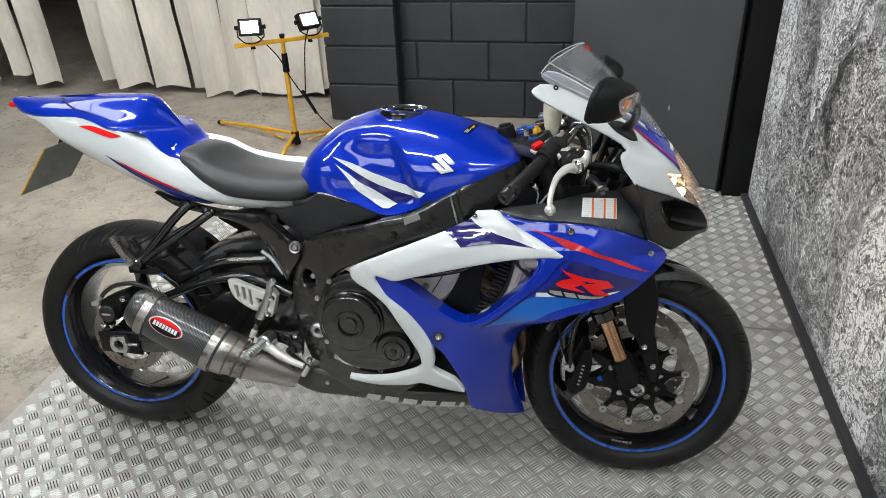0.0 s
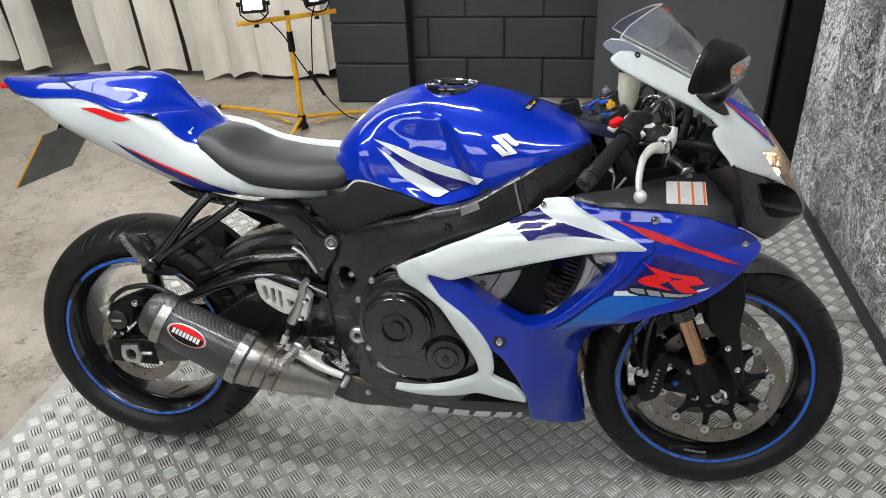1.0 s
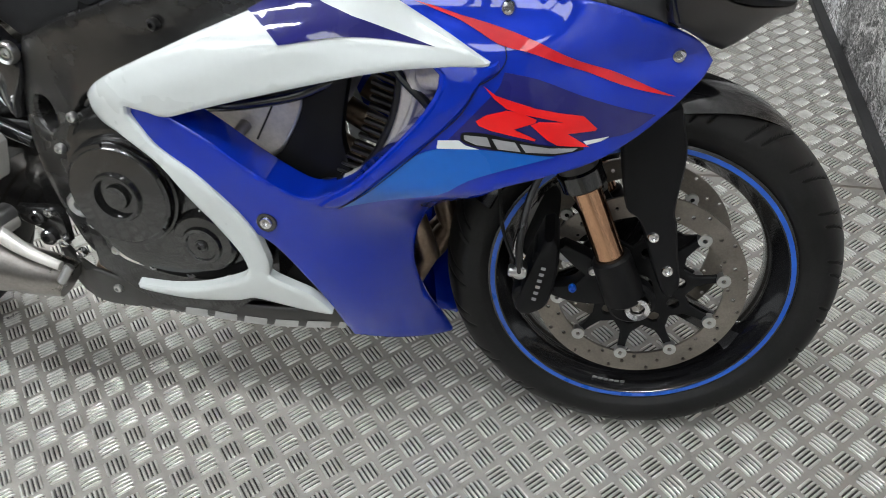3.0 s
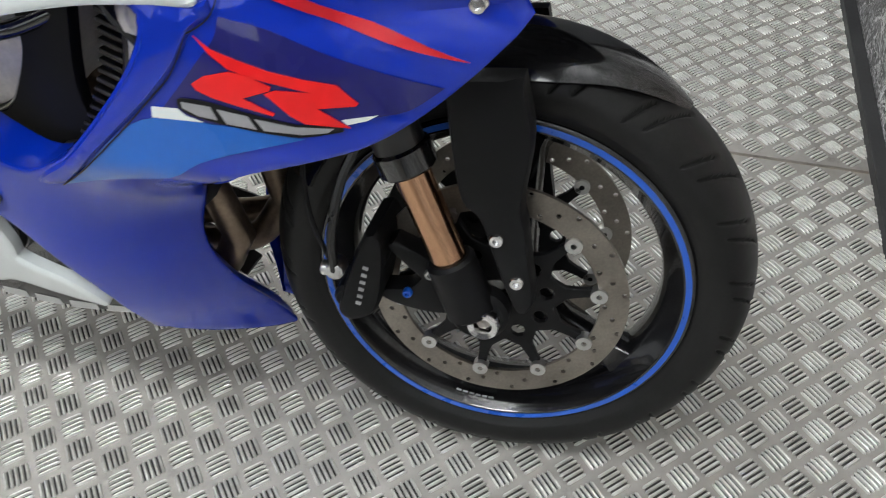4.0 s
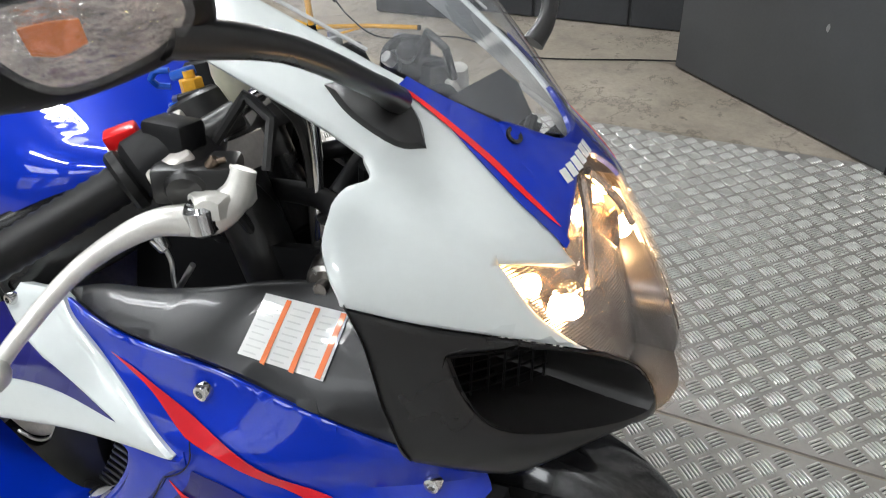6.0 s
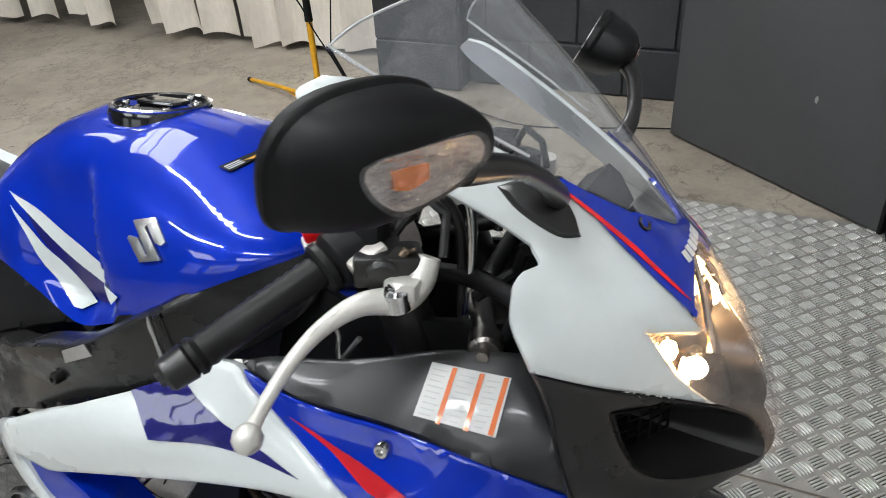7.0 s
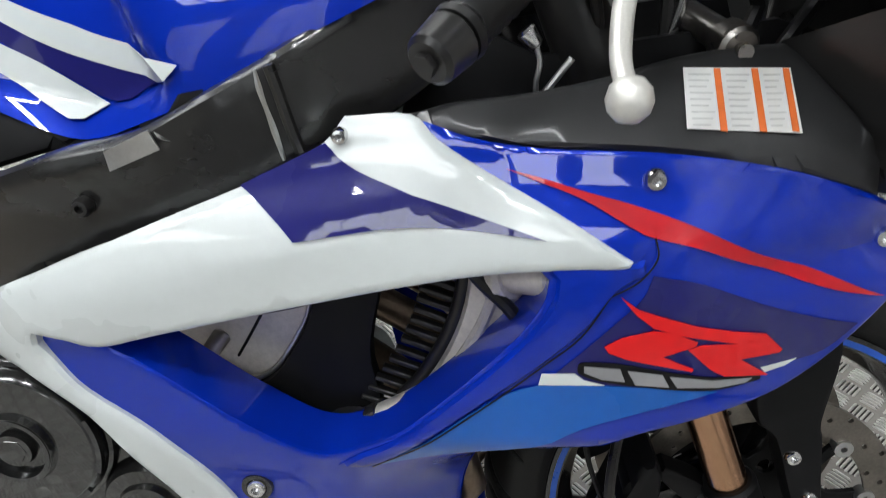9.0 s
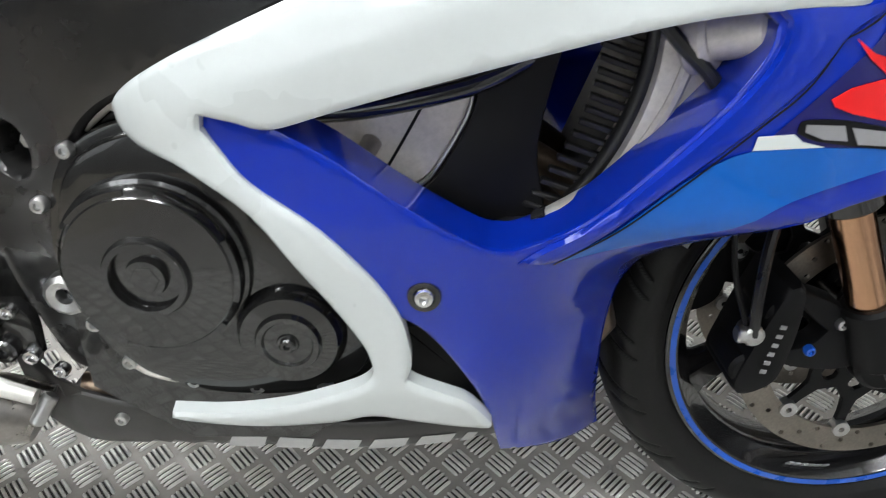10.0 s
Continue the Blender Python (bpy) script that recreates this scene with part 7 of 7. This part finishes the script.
# -- cockpit --
G0, G1 = Vector((.397, -.312, .833)), Vector((.466, -.207, .889))
gd = (G1 - G0).normalized()
for s in (-1, 1):
    flip = (lambda b: b) if s < 0 else mirrored
    bar = part("handlebar", flip(rod(G0 - gd * .012, G1 + gd * .09, .0112, None, 16)), SATIN, bike, "black clip-on handlebar")
    prof = []
    n_rib = 26
    Lg = (G1 - G0).length - .01
    for k in range(n_rib + 1):
        t = Lg * k / n_rib
        prof.append((.0145 + (.0012 if k % 2 else 0) + (.002 if k < 2 else 0), t))
    prof = [(0, 0)] + prof + [(0, Lg)]
    part("grip", flip(spin(prof, 24, Matrix.Translation(G0) @ gd.to_track_quat("Z", "Y").to_matrix().to_4x4())), GRIPR, bar, "black ribbed rubber grip")
    part("bar_end", flip(join(rod(G0 - gd * .026, G0, .0150, .0168, 20, .003), rod(G0 - gd * .030, G0 - gd * .026, .007, None, 6))), SATIN, bar, "black bar end weight")
    part("grip_collar", flip(rod(G1 - gd * .012, G1, .024, None, 20, .003)), GRIPR, bar)
    sw = part("switch_box", flip(join(rod(G1, G1 + gd * .048, .026, .027, 20, .005), moved(box(-.02, .02, -.014, .014, -.02, .026, .005), Matrix.Translation(G1 + gd * .026 + Vector((.012, 0, .006)))))), MATT, bar, "black switch housing")
    if s < 0:
        part("kill_switch", moved(box(-.013, .013, -.008, .008, -.005, .009, .003), Matrix.Translation((.445, -.193, .911)) @ pose(0, 0, 0, 12, -18, 40)), RED, sw, "red engine stop switch")
    else:
        part("pass_switch", mirrored(moved(box(-.008, .008, -.006, .006, -.005, .006, .002), Matrix.Translation(G1 + gd * .014 + Vector((0, 0, .030))))), GREY, sw)
    lv = [(.552, -.186, .903), (.548, -.194, .884), (.537, -.210, .871), (.513, -.236, .872), (.4965, -.262, .863), (.487, -.293, .849), (.482, -.330, .826), (.484, -.355, .812)]
    lever = part("lever", flip(tube(lv, .008, 14, 6, True, [.010, .0125, .0135, .0100, .0078, .0064, .0058, .0056], 1.0)), LEVER, bar, "silver painted brake lever with ball end")
    part("lever_ball", flip(spin([(0, -.012), (.006, -.0105), (.0105, -.006), (.012, 0), (.0105, .006), (.006, .0105), (0, .012)], 18, Matrix.Translation((.484, -.357, .811)))), LEVER, lever)
    part("lever_pivot", flip(join(rod((.537, -.216, .862), (.536, -.219, .8845), .0120, None, 16, .003), rod((.536, -.219, .8845), (.536, -.2192, .8870), .0075, None, 6, .001))), CHROME, lever, "bright lever pivot screw")
    perch = slab([(.520, .212), (.540, .226), (.552, .216), (.556, .190), (.550, .172), (.536, .176), (.526, .196)], 0, .012, .004, 3, 30)
    part("lever_perch", flip(moved(perch, Matrix(((1, 0, 0, 0), (0, 0, -1, 0), (0, -1, 0, .890), (0, 0, 0, 1))))), LEVER, lever, "silver lever perch")
    part("master_cylinder", flip(join(rod((.522, -.215, .888), (.485, -.150, .905), .016, .018, 16, .003), moved(box(-.022, .022, -.03, .03, -.014, .014, .005), Matrix.Translation((.515, -.192, .892)) @ pose(0, 0, 0, 0, 0, -60)))), SATIN, bar, "black brake master cylinder")
    part("banjo_bolt", flip(rod((.492, -.142, .910), (.488, -.132, .918), .008, None, 6, .001)), ALU, bar)
    part("lever_link", flip(tube([(.505, -.165, .905), (.530, -.150, .945), (.552, -.150, .930), (.556, -.165, .895)], .0045, 8, 6)), SATIN, bar, "black cable loop")
part("brake_line", tube([(.492, -.138, .914), (.520, -.11, .94), (.545, -.10, .90), (.55, -.10, .80), (.55, -.09, .66)], .0055, 8, 6), SATIN, bike, "black braided brake line")
part("throttle_cable", tube([(.462, -.165, .885), (.485, -.12, .865), (.50, -.08, .80), (.46, -.06, .72)], .005, 8, 6), SATIN, bike)
part("throttle_cable", tube([(.455, -.16, .875), (.49, -.13, .835), (.49, -.10, .77), (.44, -.07, .70)], .005, 8, 6), SATIN, bike)

# clamps and small metal of the clip-ons
for s in (-1, 1):
    clamp = part("bar_clamp", spin([(.0285, -.014), (.037, -.014), (.038, 0), (.037, .014), (.0285, .014)], 24, Matrix.Translation((.466, s * .108, .872)) @ pose(0, 0, 0, 0, -22, 0), True), CASTING, bike, "bare cast handlebar clamp")
    part("clamp_bolt", rod((.452, s * .140, .872), (.480, s * .146, .872), .006, None, 6, .001), CHROME, clamp)
    part("clamp_ear", rod((.460, s * .128, .872), (.474, s * .150, .876), .011, None, 12, .003), CASTING, clamp)
part("switch_plate", moved(box(-.016, .016, -.010, .010, -.012, -.004, .003), Matrix.Translation((.445, -.193, .911)) @ pose(0, 0, 0, 12, -18, 40)), LEVER, bike, "silver base of the stop switch")
part("clutch_cable", tube([(.500, -.150, .905), (.520, -.135, .938), (.545, -.120, .952), (.560, -.112, .925), (.562, -.11, .86), (.55, -.10, .78)], .0048, 10, 6), CHROME, bike, "braided metal brake line")

# cable ends below the bar, spring clip and bright blocks beside the switch
part("cable_end", rod((.437, -.172, .818), (.447, -.172, .806), .008, .006, 10, .002), CHROME, bike, "bright cable end ferrule")
part("cable_wire", tube([(.444, -.172, .810), (.449, -.171, .796), (.447, -.170, .780), (.448, -.170, .764)], .0022, 8, 5), ALU, bike, "bare bright cable wire")
part("cable_strut", rod((.448, -.170, .765), (.472, -.170, .798), .0028, None, 8), ALU, bike, "thin bright wire stay")
part("spring_clip", join(rod((.532, -.199, .904), (.537, -.196, .911), .0045, None, 10, .001), rod((.535, -.200, .908), (.542, -.192, .910), .0022, None, 8)), BURNT, bike, "dull brass spring clip")
part("clamp_block", moved(box(-.014, .014, -.010, .010, -.008, .008, .003), Matrix.Translation((.476, -.176, .918)) @ pose(0, 0, 0, 10, -25, 35)), CASTING, bike, "bare cast clamp block")
part("clamp_block", moved(box(-.018, .018, -.010, .010, -.011, .011, .004), Matrix.Translation((.503, -.203, .897)) @ pose(0, 0, 0, 8, -30, 55)), CASTING, bike, "bare cast clamp block")
part("block_screw", bolt((.484, -.180, .926), .0055, .005, (.3, -.3, .9)), CHROME, bike, "small bright screw")
part("braided_loop", tube([(.511, .020, .905), (.520, .005, .930), (.540, -.01, .936), (.556, -.012, .915), (.555, -.014, .87)], .0055, 10, 6), CHROME, bike, "braided metal hose loop")

# fluid reservoir
res = part("fluid_reservoir", moved(loft([[(r * math.cos(a), r * .85 * math.sin(a), z) for a in (2 * math.pi * k / 20 for k in range(20))] for r, z in ((.008, -.052), (.012, -.047), (.019, -.028), (.022, .0), (.022, .026), (.018, .03))]), Matrix.Translation((.472, -.095, .970))), FLUID, bike, "cloudy plastic brake fluid reservoir")
part("reservoir_cap", moved(spin([(0, .044), (.022, .044), (.0245, .041), (.0245, .028), (0, .028)], 20), Matrix.Translation((.472, -.095, .970))), SATIN, res, "black reservoir cap")
part("reservoir_hose", tube([(.472, -.095, .920), (.475, -.11, .905), (.492, -.14, .908)], .006, 8, 5), SATIN, res)

# top yoke with fork caps and nut
yoke = part("top_yoke", slab([(.36, .0), (.375, .06), (.44, .145), (.475, .14), (.485, .10), (.455, .04), (.45, 0), (.455, -.04), (.485, -.10), (.475, -.14), (.44, -.145), (.375, -.06)], 0, .022, .004), SATIN, bike, "black top yoke")
yoke.data.transform(Matrix(((1, 0, 0, 0), (0, 0, 1, 0), (0, -1, 0, .898), (0, 0, 0, 1))))
for s in (-1, 1):
    cap = part("fork_cap", join(rod((.462, s * .108, .885), (0.44, s * .108, 0.922), .029, None, 24, .003), rod((0.44, s * .108, 0.922), (0.438, s * .108, 0.928), .020, None, 6, .002)), SATIN, yoke, "black fork top cap")
    part("cap_ring", rod((0.4415, s * .108, 0.918), (0.44, s * .108, 0.923), .0235, None, 24, .001), TAPE if s < 0 else BRONZE, cap, "blue anodised adjuster ring")
    part("adjuster", join(rod((0.439, s * .108, 0.924), (0.4365, s * .108, 0.938), .010, None, 6, .001), rod((0.4365, s * .108, 0.938), (0.435, s * .108, 0.944), .005, None, 10)), YELLOW if s < 0 else ALU, cap, "brass preload adjuster")
part("stem_nut", rod((.405, 0, .895), (.398, 0, .922), .021, None, 6, .002), CHROME, yoke, "bright steering stem nut")
ign = part("ignition", join(rod((.362, 0, .885), (.352, 0, .925), .024, .022, 20, .003), rod((.352, 0, .925), (.351, 0, .930), .015, None, 16, .001)), MATT, yoke, "black ignition lock")
part("key_loop", tube([(.405, -.100, .925), (.396, -.106, .926), (.395, -.112, .933), (.404, -.114, .941), (.414, -.108, .942)], .0028, 8, 6), TAPE, ign, "blue key tag loop")
part("key_tag", moved(box(-.011, .011, -.006, .006, -.004, .004, .002), Matrix.Translation((.425, -.104, .940)) @ pose(0, 0, 0, 0, -20, 0)), TAPE, ign, "blue plastic key tag")
horn = part("horn_bracket", rod((.590, -.140, .806), (.566, -.090, .820), .012, None, 16, .003), STEEL, bike, "grey horn bracket cylinder")
part("bracket_end", rod((.594, -.154, .803), (.587, -.132, .808), .0165, None, 16, .003), STEEL, horn)
part("bracket_stud", rod((.594, -.154, .803), (.595, -.164, .8025), .006, None, 10), STEEL, horn)

# dark cockpit lining and dash
part("dash", moved(loft([[(x, y, z) for y, z in ((-.11, -.03), (-.12, .02), (-.09, .05), (.09, .05), (.12, .02), (.11, -.03))] for x in (-.015, .03)]), Matrix.Translation((.655, 0, .902)) @ pose(0, 0, 0, 0, -35, 0) @ Matrix.Scale(.62, 4)), SATIN, bike, "black instrument panel")
part("dash_dial", moved(rod((-.014, -.02, .01), (-.018, -.02, .01), .042, None, 28, .002), Matrix.Translation((.655, 0, .902)) @ pose(0, 0, 0, 0, -35, 0) @ Matrix.Scale(.62, 4)), GLOSS, bike, "round dark dial")
part("dash_needle", moved(box(-.021, -.019, -.04, .0, .008, .0105, 0), Matrix.Translation((.655, 0, .902)) @ pose(0, 0, 0, 0, -35, 0) @ Matrix.Scale(.62, 4)), RED, bike)
for s in (-1, 1):
    part("fairing_stay", tube([(.43, s * .05, .82), (.55, s * .10, .85), (.62, s * .15, .86), (.66, s * .16, .85)], .010, 10, 5), MATT, bike, "black fairing stay")
part("stay_hoop", tube([(.58, -.11, .86), (.60, -.05, .91), (.60, .05, .91), (.58, .11, .86)], .009, 10, 5), MATT, bike, "black fairing stay hoop")
for s in (-1, 1):
    bm = loft([[(x, s * y, z) for x, z in ((.33, .70), (.36, .83), (.45, .79), (.63, .82), (.70, .80), (.74, .70), (.60, .62), (.45, .60))] for y in (.105, .115)])
    part("air_duct", bm, MATT, bike, "black ram air duct behind the cowl")
part("lower_yoke", moved(box(-.03, .05, -.14, .14, -.018, .018, .006), STEER @ Matrix.Translation((fx(.66), 0, .66)) @ pose(0, 0, 0, 0, -23, 0)), SATIN, bike, "black lower yoke")
for s in (-1, 1):
    for p, q in (((.60, -.13, .80), (.60, -.13, .86)), ((.63, -.13, .80), (.655, -.15, .87)), ((.57, -.12, .84), (.62, -.13, .90))):
        part("wiring", tube([(p[0], s * -p[1], p[2]), ((p[0] + q[0]) / 2 + .012, s * -(p[1] + .01), (p[2] + q[2]) / 2), (q[0], s * -q[1], q[2])], .006, 8, 5), MATT, bike, "black wiring loom")

# side stand
part("side_stand", join(tube([(-.06, .12, .30), (-.09, .16, .16), (-.12, .205, .045)], .012, 10, 4), moved(box(-.03, .035, -.025, .025, -.004, .004, .003), Matrix.Translation((-.122, .208, .042)) @ pose(0, 0, 0, 11.5, 0, 0))), SATIN, bike, "black side stand, down")
